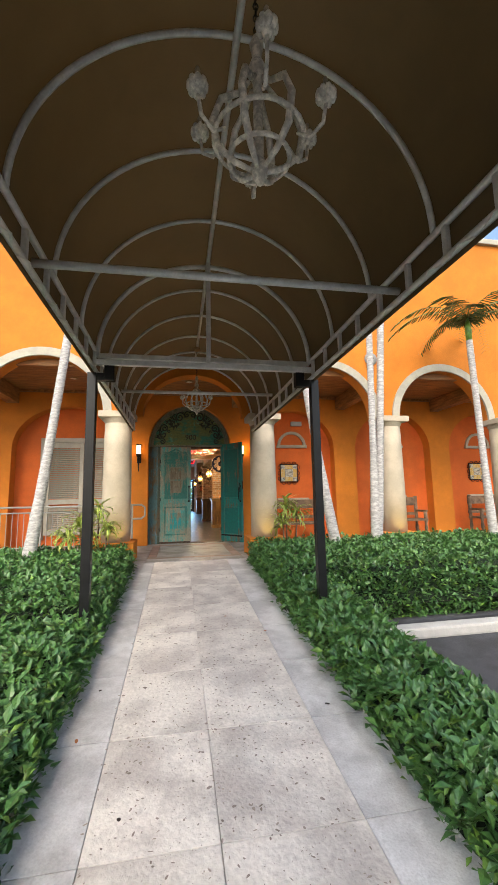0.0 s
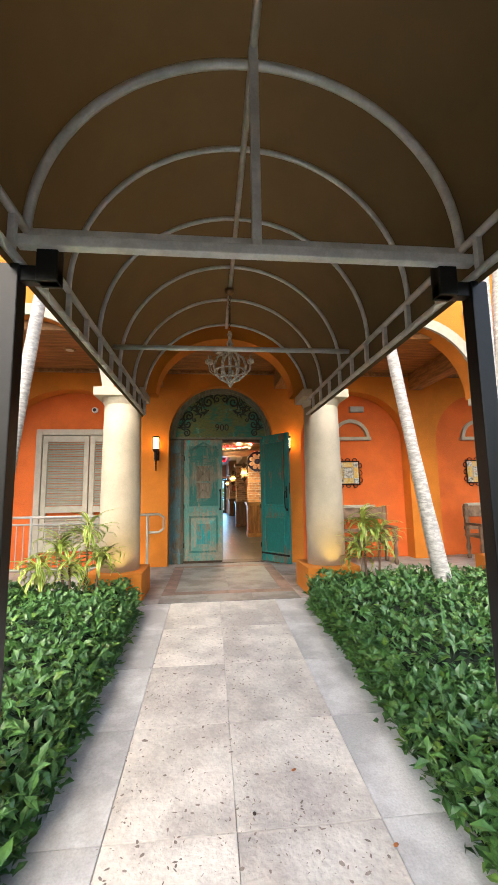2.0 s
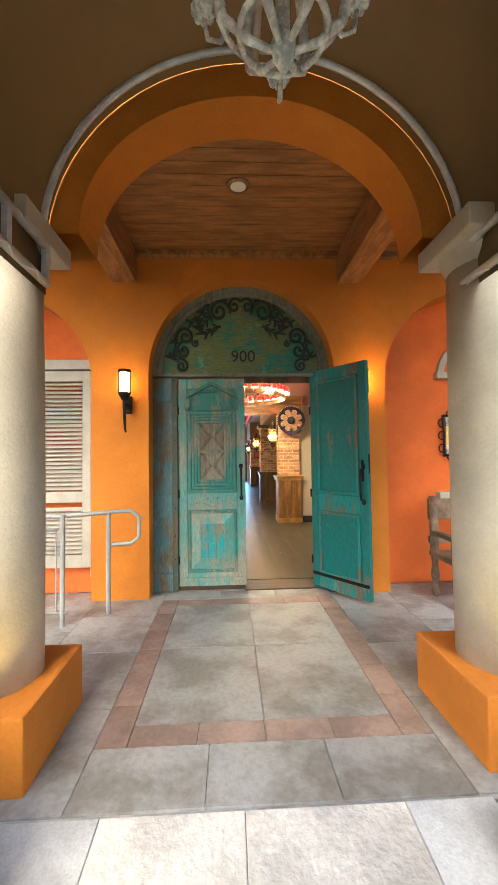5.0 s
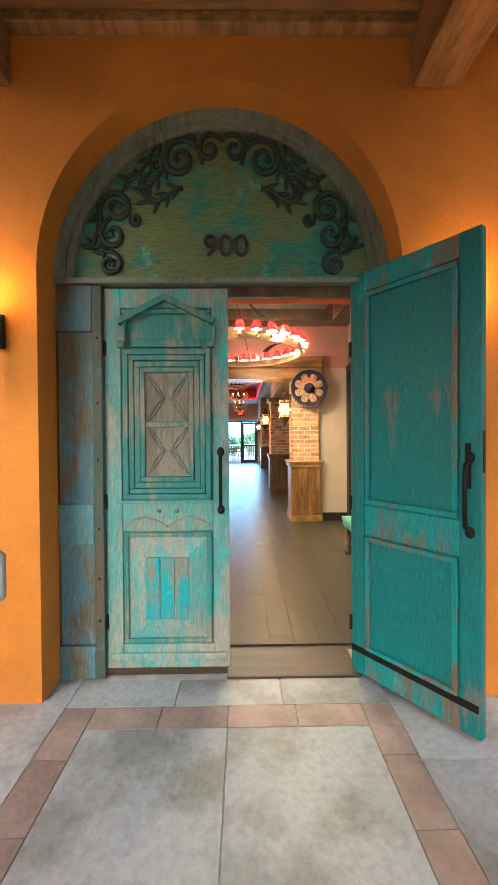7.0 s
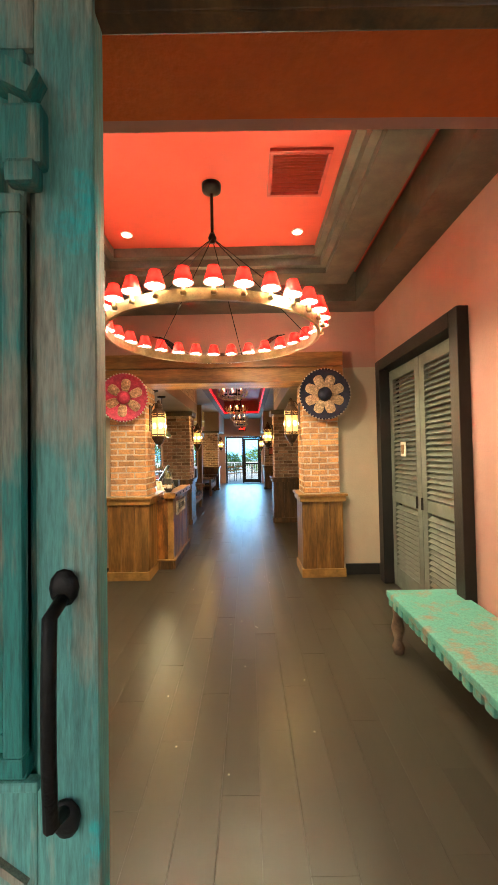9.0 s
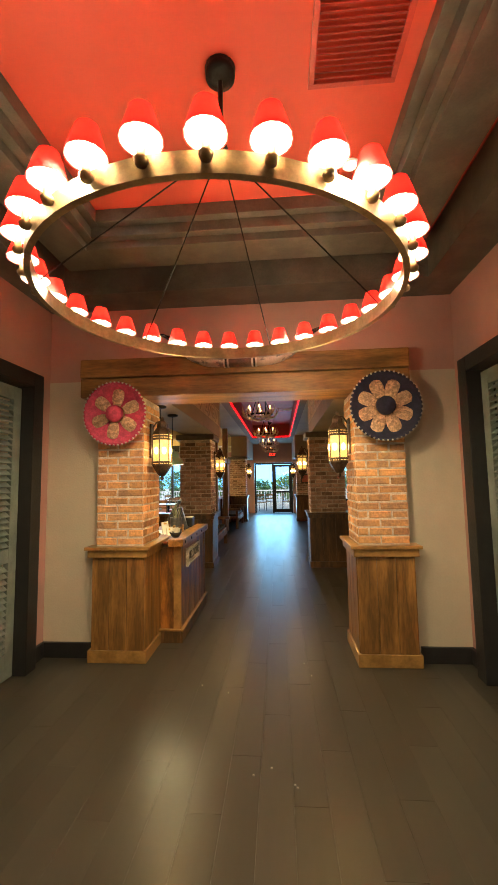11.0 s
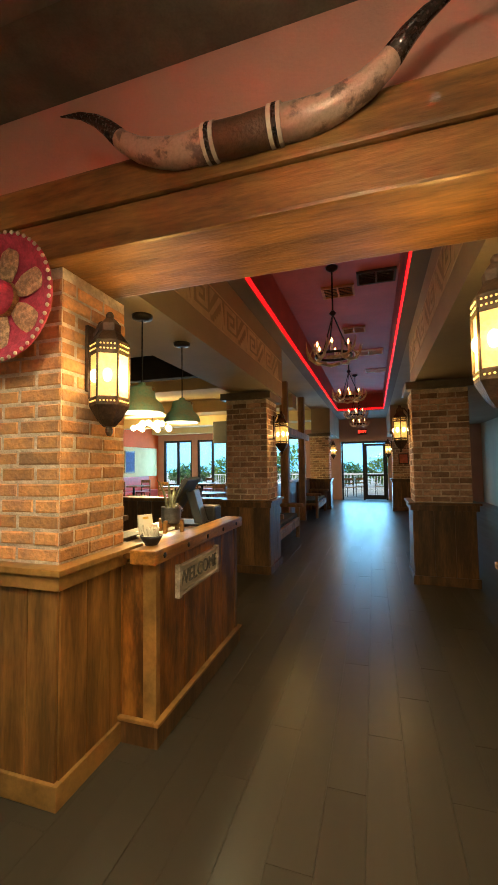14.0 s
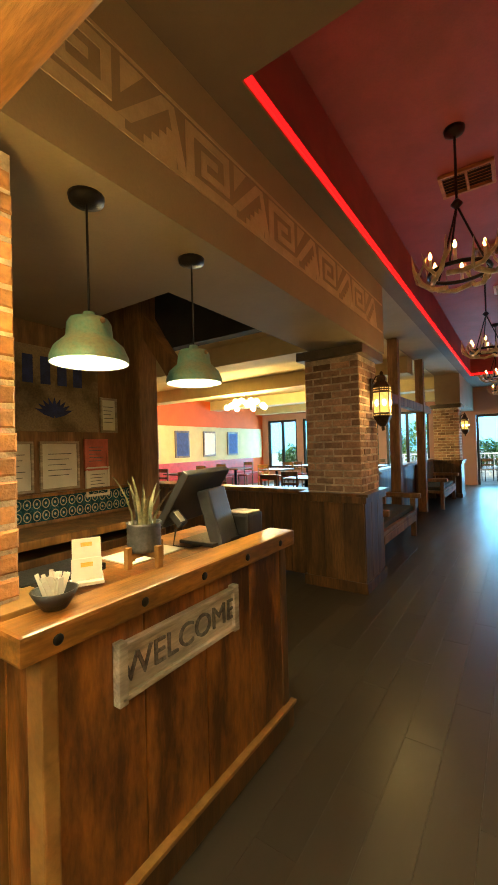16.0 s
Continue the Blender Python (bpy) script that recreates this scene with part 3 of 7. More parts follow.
def hedge(name, label, x0, x1, y0, y1, top, count, seed, skirt=False):
    base = thing(name, label, "hedge", ((x0 + x1) / 2, (y0 + y1) / 2, walk_z((y0 + y1) / 2) - 0.10))
    off = base.matrix_world.translation
    rng = np.random.default_rng(seed)
    # near-black sheet under the leaves, its colour standing for the hedge's inner shade
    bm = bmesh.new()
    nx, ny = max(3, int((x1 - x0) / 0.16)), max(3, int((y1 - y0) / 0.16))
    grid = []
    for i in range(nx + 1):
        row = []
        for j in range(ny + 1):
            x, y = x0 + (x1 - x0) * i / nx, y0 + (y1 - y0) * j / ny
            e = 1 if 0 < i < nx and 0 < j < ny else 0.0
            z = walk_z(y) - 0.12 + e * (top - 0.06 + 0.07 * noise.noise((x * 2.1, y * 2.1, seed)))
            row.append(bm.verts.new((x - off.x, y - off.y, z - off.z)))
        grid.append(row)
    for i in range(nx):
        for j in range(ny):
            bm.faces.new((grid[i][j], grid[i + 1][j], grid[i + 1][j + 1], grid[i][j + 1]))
    part("hedge_shade_core", bm, HEDGESHADE, base, smooth=True)
    n = count
    xs, ys = rng.uniform(x0, x1, n), rng.uniform(y0, y1, n)
    edge = np.minimum(np.minimum(xs - x0, x1 - xs), np.minimum(ys - y0, y1 - ys))
    hh = np.array([0.07 * noise.noise((x * 2.1, y * 2.1, seed)) for x, y in zip(xs, ys)])
    full = (top + hh) * np.clip(0.45 + edge / 0.16, 0.45, 1.0)
    zs = np.array([walk_z(y) for y in ys]) - 0.12 + full * (1 - np.abs(rng.normal(0, 0.16, n)).clip(0, 0.75))
    pts = np.stack([xs - off.x, ys - off.y, zs - off.z], 1)
    # leaves that hang over the long sides
    k = int(count * 0.12)
    for xe, d in ((x0, -1), (x1, 1)):
        fy = rng.uniform(y0 + 0.05, y1 - 0.05, k)
        base_z = np.array([walk_z(q) for q in fy])
        fx = xe + d * rng.uniform(-0.10, 0.04, k)
        pts = np.concatenate([pts, np.stack([fx - off.x, fy - off.y, base_z - 0.06 + rng.uniform(0, top * 0.72, k) - off.z], 1)])
    n = len(pts)
    if skirt:
        # leaves that hang down the front over the kerb
        k = int(count * 0.3)
        fx, fy = rng.uniform(x0, x1, k), y0 + rng.uniform(-0.08, 0.12, k)
        fz = rng.uniform(-0.50, walk_z(y0) - 0.12 + top * 0.8, k)
        pts = np.concatenate([pts, np.stack([fx - off.x, fy - off.y, fz - off.z], 1)])
        n = len(pts)
    side = rng.uniform(0, 1, n) < 0.18
    tagged(leaves("foliage", pts[~side], HEDGE, 0.085, base, 0.5, 0.55, seed), kind="stuff")
    low = pts[side].copy()
    low[:, 2] -= 0.03
    tagged(leaves("young_foliage", low, HEDGEYOUNG, 0.075, base, 0.5, 0.5, seed + 50), kind="stuff")
    return base


hedge("hedge", "clipped glossy green hedge along the walk", -1.35, -0.19, 1.2, 6.3, 0.42, 17000, 3)
hedge("hedge", "clipped glossy green hedge by the porch plinth", -3.6, -0.20, 6.3, 9.35, 0.50, 17000, 4)
hedge("hedge", "narrow green hedge between walk and car park", 1.78, 2.50, 1.2, 7.3, 0.40, 13000, 5)
hedge("hedge", "deep green hedge in front of the arcade", 1.84, 9.2, 7.12, 9.40, 0.52, 25000, 6, True)

# ---------------- facade and porch ----------------
COLS = (-6.29, -3.44, -0.59, 2.26, 5.09, 7.94, 10.79)
bm = arched_wall(bmesh.new(), -7.6, 12.2, 2.78, 7.2, 10.135, 10.45, [((a + b) / 2, 1.13, 2.78, 1.13) if abs(a + b - 1.67) > 0.4 else (0.86, 1.0, 2.78, 0.84) for a, b in zip(COLS, COLS[1:])])
struct("wall_arcade", bm, ORANGE, "orange stucco arcade wall with round arches", "wall")
for a, b in zip(COLS, COLS[1:]):
    if abs((a + b) / 2 - 0.835) > 0.2:
        bm = band(bmesh.new(), arc((a + b) / 2, 2.78, 1.21, 0, 180, 36), 0.16, 10.09, 10.145)
        struct("trim_arch", bm, TRIMGREY, "grey stucco moulding round an arch", "moulding")
bm = bmesh.new()
box(bm, -7.7, 12.3, 10.05, 10.55, 7.2, 7.34, 0.02)
struct("trim_parapet", bm, TRIMGREY, "grey coping along the top of the wall", "coping")
bm = bmesh.new()
box(bm, -7.6, 12.2, 9.62, 12.74, -0.5, -0.012)
porch = struct("floor_porch", bm, GROUT, "porch floor of grey stone slabs with brown tile border", "floor")
bm = bmesh.new()
box(bm, -7.6, 12.2, 10.3, 12.2, 3.78, 3.9)
for k in range(14):
    box(bm, -7.6, 12.2, 10.3 + 0.1357 * k + 0.004, 10.3 + 0.1357 * (k + 1) - 0.004, 3.762, 3.78)
struct("ceiling_porch", bm, PINE, "stained pine board porch ceiling", "ceiling")
for x in (-3.3, -0.42, 2.05, 4.9, 7.75):
    bm = bmesh.new()
    box(bm, x - 0.13, x + 0.13, 10.45, 12.2, 3.42, 3.76, 0.012)
    struct("trim_beam", bm, PINEB, "stained pine porch ceiling beam", "beam")
bm = bmesh.new()
box(bm, -7.6, 12.2, 12.12, 12.2, 3.70, 3.762, 0.01)
struct("trim_cornice", bm, PINEB, "pine strip along the porch ceiling", "trim")
DX, DH = 0.85, 1.02
NICHES = [(-2.03, 1.25), (3.56, 1.12), (6.41, 1.12), (9.26, 1.12), (-4.95, 1.2)]
bm = arched_wall(bmesh.new(), -7.6, 12.2, 0, 3.95, 12.20, 12.50, [(DX, DH, 2.42, 1.05)] + [(c, h, 2.35, 1.02) for c, h in NICHES])
struct("wall_entrance", bm, ORANGE, "orange textured stucco entrance wall with arched niches", "wall")
bm = arched_wall(bmesh.new(), -7.6, 12.2, 0, 3.95, 12.505, 12.74, [(DX, 0.98, 2.40, 0.01)])
struct("wall_niche", bm, TERRA, "terracotta stucco wall at the back of the niches", "wall")
bm = bmesh.new()
box(bm, -7.6, -7.3, 10.3, 12.5, 0, 3.9)
box(bm, 11.9, 12.2, 10.3, 12.5, 0, 3.9)
struct("wall_porch_ends", bm, ORANGE, "orange stucco end wall of the porch", "wall")


def column(x):
    c = thing("porch_column", "smooth cream plastered round column on an orange plinth", "column", (x, 10.10, 0), group="porch columns")
    r = 0.265
    bm = lathe(bmesh.new(), [(r, 0.33), (r, 1.2), (r * 0.97, 2.0), (r * 0.93, 2.60)], 32)
    part("shaft", bm, CREAM, c, smooth=True)
    bm = bmesh.new()
    lathe(bm, [(r * 0.93, 2.56), (r * 1.0, 2.60), (r * 1.08, 2.66)], 32)
    box(bm, -0.33, 0.33, -0.31, 0.24, 2.66, 2.778, 0.01)
    part("capital", bm, CREAM, c)
    bm = boxed(-0.36, 0.36, -0.36, 0.36, -0.30, 0.345, 0.015)
    part("plinth", bm, ORANGE, c, "orange stucco plinth")
    return c


col = column(COLS[2])
for x in COLS:
    if x != COLS[2]:
        copy_thing(col, pose(x, 10.10, 0))

# louvred shutters in the west niche
def shutter(x0, x1):
    s = thing("window_shutter", "closed grey louvred window shutter in a niche", "shutter", ((x0 + x1) / 2, 12.44, 0.30), group="window shutters")
    w = (x1 - x0) / 2
    bm = bmesh.new()
    for a, b, c, d in ((-w, -w + 0.09, 0, 2.2), (w - 0.09, w, 0, 2.2), (-w + 0.09, w - 0.09, 0, 0.14), (-w + 0.09, w - 0.09, 2.08, 2.2), (-w + 0.09, w - 0.09, 0.72, 0.84)):
        box(bm, a, b, -0.03, 0.03, c, d, 0.004)
    part("frame", bm, SHUTTER, s)
    me = None
    z = 0.17
    while z < 2.06:
        if not 0.68 < z < 0.87:
            if me is None:
                me = to_mesh("slat", box(bmesh.new(), -w + 0.09, w - 0.09, -0.028, 0.028, -0.004, 0.004, 0, pose(0, 0, 0, 38)), SHUTTER)
            sl = new("slat", me)
            sl.parent = s
            sl.location = (0, 0, z)
        z += 0.047
    return s


shutter(-2.58, -1.72)
shutter(-1.70, -0.86)
bm = bmesh.new()
for a, b, c, d in ((-2.70, -2.59, 0.2, 2.62), (-0.85, -0.78, 0.2, 2.62), (-2.59, -0.85, 2.51, 2.62)):
    box(bm, a, b, 12.38, 12.504, c, d, 0.006)
struct("window_1", bm, SHUTTER, "grey painted window surround", "window frame")

# niche mouldings, tile pictures, wall fittings
for cx in (3.56, 6.41, 9.26):
    bm = band(bmesh.new(), arc(cx + 0.02, 2.45, 0.36, 0, 180, 20), 0.07, 12.44, 12.51)
    box(bm, cx - 0.40, cx + 0.44, 12.42, 12.51, 2.40, 2.47, 0.006)
    struct("trim_blind_arch", bm, TRIMGREY, "grey moulded blind arch on the niche wall", "moulding")
    bm = boxed(cx - 0.42, cx + 0.44, 12.40, 12.51, 0.90, 1.06, 0.008)
    struct("trim_ledge", bm, TRIMGREY, "grey ledge below the tile picture", "ledge")
    pic = thing("tile_picture", "square tile picture in a black wrought iron frame", "tile art", (cx - 0.08, 12.49, 1.72), group="tile pictures")
    k = 0
    for i in range(4):
        for j in range(4):
            bm = boxed(-0.22 + 0.11 * i + 0.002, -0.22 + 0.11 * (i + 1) - 0.002, -0.035, 0.0, -0.22 + 0.11 * j + 0.002, -0.22 + 0.11 * (j + 1) - 0.002, 0.003)
            part("tile", bm, TILEYEL if (i in (1, 2)) == (j in (0, 3)) and (i + j) % 3 else TILEWHITE, pic)
    bm = bmesh.new()
    for s in (-1, 1):
        tube(bm, [(s * 0.235, -0.02, -0.25), (s * 0.235, -0.02, 0.25)], 0.012, 6)
        tube(bm, [(-0.25, -0.02, s * 0.235), (0.25, -0.02, s * 0.235)], 0.012, 6)
        for t in (-0.15, 0.0, 0.15):
            tube(bm, [(s * (0.255 + 0.045 * math.sin(a)), -0.02, t + 0.05 * math.cos(a)) for a in (0, 0.7, 1.4, 2.1, 2.8, 3.5)], 0.009, 5)
            tube(bm, [(t + 0.05 * math.cos(a), -0.02, s * (0.255 + 0.045 * math.sin(a))) for a in (0, 0.7, 1.4, 2.1, 2.8, 3.5)], 0.009, 5)
    part("iron_frame", bm, IRON, pic)
vent = thing("wall_vent", "small grey rectangular vent high on the niche wall", "vent", (3.72, 12.47, 3.06))
bm = boxed(-0.15, 0.15, -0.05, 0.03, -0.06, 0.06, 0.01)
part("cover", bm, RAILGREY, vent)
camd = thing("security_camera", "small white dome security camera on the wall", "camera", (-1.65, 12.49, 3.02))
part("mount", lathe(bmesh.new(), [(0.06, 0), (0.06, 0.03), (0.045, 0.05)], 16, m=pose(0, 0, 0, 90)), WHITEPAINT, camd, smooth=True)
part("dome", blob(bmesh.new(), (0, -0.05, 0), 0.035, 0.035, 0.035), BLACKPLAST, camd, smooth=True)


def bench_out(x, wide):
    b = thing("porch_bench", "weathered dark wooden bench with turned legs on the porch", "bench", (x, 11.85, 0), group="porch benches")
    w = wide / 2
    part("seat", boxed(-w, w, -0.24, 0.24, 0.42, 0.47, 0.008), BENCHWOOD, b)
    bm = boxed(-w, w, 0.20, 0.25, 0.55, 0.62, 0.006)
    box(bm, -w, w, 0.20, 0.25, 0.80, 1.02, 0.01)
    part("backrest", bm, BENCHWOOD, b)
    for sx in (-1, 1):
        for sy in (-0.20, 0.21):
            bm = lathe(bmesh.new(), [(0.03, 0), (0.045, 0.05), (0.028, 0.10), (0.045, 0.22), (0.03, 0.34), (0.045, 0.42), (0.045, 0.66 if sy < 0 else 1.05)], 10, (sx * (w - 0.05), sy, 0))
            part("leg", bm, BENCHWOOD, b, smooth=True)
        bm = boxed(sx * (w - 0.05) - 0.035, sx * (w - 0.05) + 0.035, -0.27, 0.24, 0.64, 0.69, 0.012)
        part("armrest", bm, BENCHWOOD, b)


bench_out(3.45, 1.25)
bench_out(6.3, 1.25)
bench_out(9.1, 1.25)


def sconce(x):
    s = thing("wall_sconce", "black iron torch wall sconce with glowing glass", "wall lamp", (x, 12.20, 1.83), group="entrance sconces")
    bm = boxed(-0.05, 0.05, -0.03, 0.0, 0.15, 0.34, 0.01)
    tube(bm, [(0, -0.03, 0.25), (0, -0.10, 0.20), (0, -0.14, 0.28)], 0.016, 8)
    tube(bm, [(0, -0.14, 0.30), (0, -0.14, 0.10), (0, -0.12, -0.02), (0, -0.09, -0.05)], [0.022, 0.018, 0.013, 0.010], 8)
    part("bracket", bm, IRON, s, smooth=False)
    bm = lathe(bmesh.new(), [(0.03, 0.28), (0.062, 0.34), (0.066, 0.36)], 14, (0, -0.14, 0))
    for k in range(6):
        a = radians(60 * k)
        part("cage_bar", tube(bmesh.new(), [(0.062 * math.cos(a), -0.14 + 0.062 * math.sin(a), 0.35), (0.062 * math.cos(a), -0.14 + 0.062 * math.sin(a), 0.59)], 0.005, 5), IRON, s)
    part("cup", bm, IRON, s)
    part("rim", lathe(bmesh.new(), [(0.064, 0.575), (0.07, 0.585), (0.064, 0.60)], 14, (0, -0.14, 0), cap=False), IRON, s)
    part("glass", lathe(bmesh.new(), [(0.05, 0.36), (0.053, 0.57)], 16, (0, -0.14, 0)), SCONCEGLASS, s, "glowing warm glass", True)


sconce(-0.39)
sconce(2.14)

# handrails at the porch's west ramp
rail = thing("handrail", "grey painted tubular steel handrail with balusters", "handrail", (0.13, 11.58, 0))
bm = bmesh.new()
tube(bm, [(-6.0, 0.0, 0.98), (-1.0, 0.0, 0.98), (-0.55, 0.3, 0.98), (-0.42, 0.32, 0.98), (-0.34, 0.33, 0.92), (-0.34, 0.33, 0.72), (-0.42, 0.32, 0.66), (-0.62, 0.28, 0.66)], 0.022, 8)
tube(bm, [(-6.0, 0.0, 0.86), (-1.0, 0.0, 0.86)], 0.016, 8)
tube(bm, [(-6.0, 0.0, 0.12), (-0.9, 0.0, 0.12)], 0.016, 8)
part("top_rail", bm, RAILGREY, rail, smooth=True)
for k in range(44):
    bm = tube(bmesh.new(), [(-5.95 + 0.115 * k, 0, 0.12), (-5.95 + 0.115 * k, 0, 0.86)], 0.008, 6)
    part("baluster", bm, RAILGREY, rail)
for x, y in ((-5.9, 0), (-4.2, 0), (-2.5, 0), (-0.95, 0), (-0.62, 0.26)):
    part("post", tube(bmesh.new(), [(x, y, 0), (x, y, 1.0)], 0.024, 8), RAILGREY, rail)

# ---------------- awning ----------------
AX, AW = 0.875, 1.165
awn = thing("entrance_awning", "brown fabric barrel awning on a grey tube frame", "awning", (AX, 0, 0))
bm = bmesh.new()
# rear stretch, back to y -4.6, is unseen and added to darken the inside
ys = [-4.6 + 0.2 * k for k in range(74)] + [10.133]
prof = [(-AW - 0.03, 2.42)] + [(-(AW + 0.03) * math.cos(math.pi * k / 32), 2.66 + 1.16 * math.sin(math.pi * k / 32)) for k in range(33)] + [(AW + 0.03, 2.42)]
grid = [[bm.verts.new((x, y, z)) for x, z in prof] for y in ys]
for a, b in zip(grid, grid[1:]):
    for k in range(len(prof) - 1):
        bm.faces.new((a[k], a[k + 1], b[k + 1], b[k]))
cover = part("canopy", bm, FABRIC, awn, "dark brown awning fabric", True)
HOOPS = [10.02, 9.26, 8.52, 7.75, 7.02, 6.42] + [5.70 - 0.79 * k for k in range(13)]
for i, y in enumerate(HOOPS):
    r = 0.026 if i == 5 else 0.019
    pts = [(-AW, y, 2.66)] + [(-AW * math.cos(math.pi * k / 36), y, 2.66 + (1.085 if i == 5 else 1.125) * math.sin(math.pi * k / 36)) for k in range(1, 36)] + [(AW, y, 2.66)]
    part("hoop", tube(bmesh.new(), pts, r, 8), TUBE, awn, smooth=True)
part("ridge_tube", tube(bmesh.new(), [(0, -4.5, 3.762), (0, 10.06, 3.762)], 0.022, 8), TUBE, awn, smooth=True)
for s in (-1, 1):
    part("side_rail", tube(bmesh.new(), [(s * AW, -4.5, 2.66), (s * AW, 10.08, 2.66)], 0.022, 8), TUBE, awn, smooth=True)
    part("side_rail", tube(bmesh.new(), [(s * AW, -4.5, 2.46), (s * AW, 10.08, 2.46)], 0.022, 8), TUBE, awn, smooth=True)
    for k in range(39):
        y = 10.06 - 0.3775 * k
        part("picket", boxed(s * AW - 0.016, s * AW + 0.016, y - 0.018, y + 0.018, 2.46, 2.66, 0.003), TUBE, awn)
    # lacing that holds the fabric to the lower rail
    for k in range(58):
        y = 10.0 - 0.25 * k
        part("lacing", tube(bmesh.new(), [(s * AW, y, 2.437), (s * (AW - 0.028), y - 0.1, 2.452), (s * AW, y - 0.19, 2.437)], 0.007, 5), TUBE, awn)
for y, z in ((8.24, 2.745), (4.52, 2.52)):
    part("cross_beam", tube(bmesh.new(), [(-AW, y, z), (AW, y, z)], 0.026, 8), TUBE, awn, smooth=True)
for y, z in ((6.34, 2.545), (6.44, 2.645)):
    part("cross_beam", boxed(-AW, AW, y - 0.028, y + 0.028, z - 0.028, z + 0.028, 0.006), TUBE, awn)
part("strut", boxed(-0.025, 0.025, 6.33, 6.38, 2.55, 3.76, 0.005), TUBE, awn)
for y in (6.39, 1.2, -4.2):
    for s in (-1, 1):
        bm = boxed(s * 1.20 - 0.045, s * 1.20 + 0.045, y - 0.045, y + 0.045, walk_z(y) - 0.2, 2.44, 0.006)
        part("post", bm, BLACKPOST, awn, "black square steel post")
        part("bracket", boxed(min(s * 1.24, s * 0.98), max(s * 1.24, s * 0.98), y - 0.03, y + 0.03, 2.36, 2.44, 0.006), BLACKPOST, awn)
        part("sleeve", boxed(min(s * 0.98, s * 1.08), max(s * 0.98, s * 1.08), y - 0.045, y + 0.045, 2.36, 2.55, 0.006), BLACKPOST, awn)


def white_chandelier(y, drop):
    c = thing("white_chandelier", "distressed white metal basket chandelier with candle arms", "chandelier", (0.865, y, drop), group="awning chandeliers")
    part("canopy", lathe(bmesh.new(), [(0.02, 3.67 - drop), (0.055, 3.70 - drop), (0.06, 3.735 - drop)], 14), BRASS, c, smooth=True)
    bm = bmesh.new()
    z, k = 0.62, 0
    while z < 3.66 - drop:
        u = (1, 0) if k % 2 else (0, 1)
        tube(bm, [(0.011 * math.cos(a) * u[0], 0.011 * math.cos(a) * u[1], z + 0.019 * math.sin(a)) for a in [math.pi * q / 4 for q in range(8)]], 0.003, 5, True)
        z, k = z + 0.030, k + 1
    part("chain", bm, IRON, c)
    bm = lathe(bmesh.new(), [(0.015, 0.62), (0.03, 0.58), (0.018, 0.52), (0.04, 0.46), (0.02, 0.40), (0.02, 0.05), (0.035, 0.02), (0.03, -0.02), (0.008, -0.06)], 12)
    part("stem", bm, WHITEIRON, c, smooth=True)
    for k in range(6):
        a = radians(60 * k)
        bm = bmesh.new()
        pts = [(0.035, 0.40), (0.075, 0.345), (0.15, 0.30), (0.185, 0.20), (0.165, 0.09), (0.10, 0.03), (0.03, 0.0)]
        tube(bm, [(r * math.cos(a), r * math.sin(a), z) for r, z in pts], [0.009, 0.012, 0.015, 0.015, 0.015, 0.013, 0.010], 6)
        part("rib", bm, WHITEIRON, c, smooth=True)
    for r, z in ((0.180, 0.135), (0.12, 0.05)):
        bm = tube(bmesh.new(), [(r * math.cos(q), r * math.sin(q), z) for q in [math.pi * w / 12 for w in range(24)]], 0.010, 6, True)
        part("hoop", bm, WHITEIRON, c, smooth=True)
    for k in range(6):
        a = radians(60 * k + 25)
        hi = 0.0 if k % 2 else 0.09
        pts = [(0.16, 0.10 + hi), (0.21, 0.06 + hi), (0.26, 0.10 + hi), (0.275, 0.18 + hi)]
        arm = part("arm", tube(bmesh.new(), [(r * math.cos(a), r * math.sin(a), z) for r, z in pts], 0.008, 6), WHITEIRON, c, smooth=True)
        x, yy = 0.275 * math.cos(a), 0.275 * math.sin(a)
        bm = bmesh.new()
        for q in range(8):
            b = radians(45 * q)
            blob(bm, (x + 0.026 * math.cos(b), yy + 0.026 * math.sin(b), 0.205 + hi), 0.016, 0.016, 0.026, n=6)
        lathe(bm, [(0.012, 0.17 + hi), (0.034, 0.20 + hi), (0.03, 0.215 + hi)], 10, (x, yy, 0))
        part("flower_cup", bm, WHITEIRON, arm, smooth=True)
        part("candle", lathe(bmesh.new(), [(0.010, 0.21 + hi), (0.010, 0.275 + hi), (0.006, 0.285 + hi)], 8, (x, yy, 0)), PALEWOOD, arm)
    return c


white_chandelier(8.92, 2.60)
white_chandelier(3.56, 2.42)

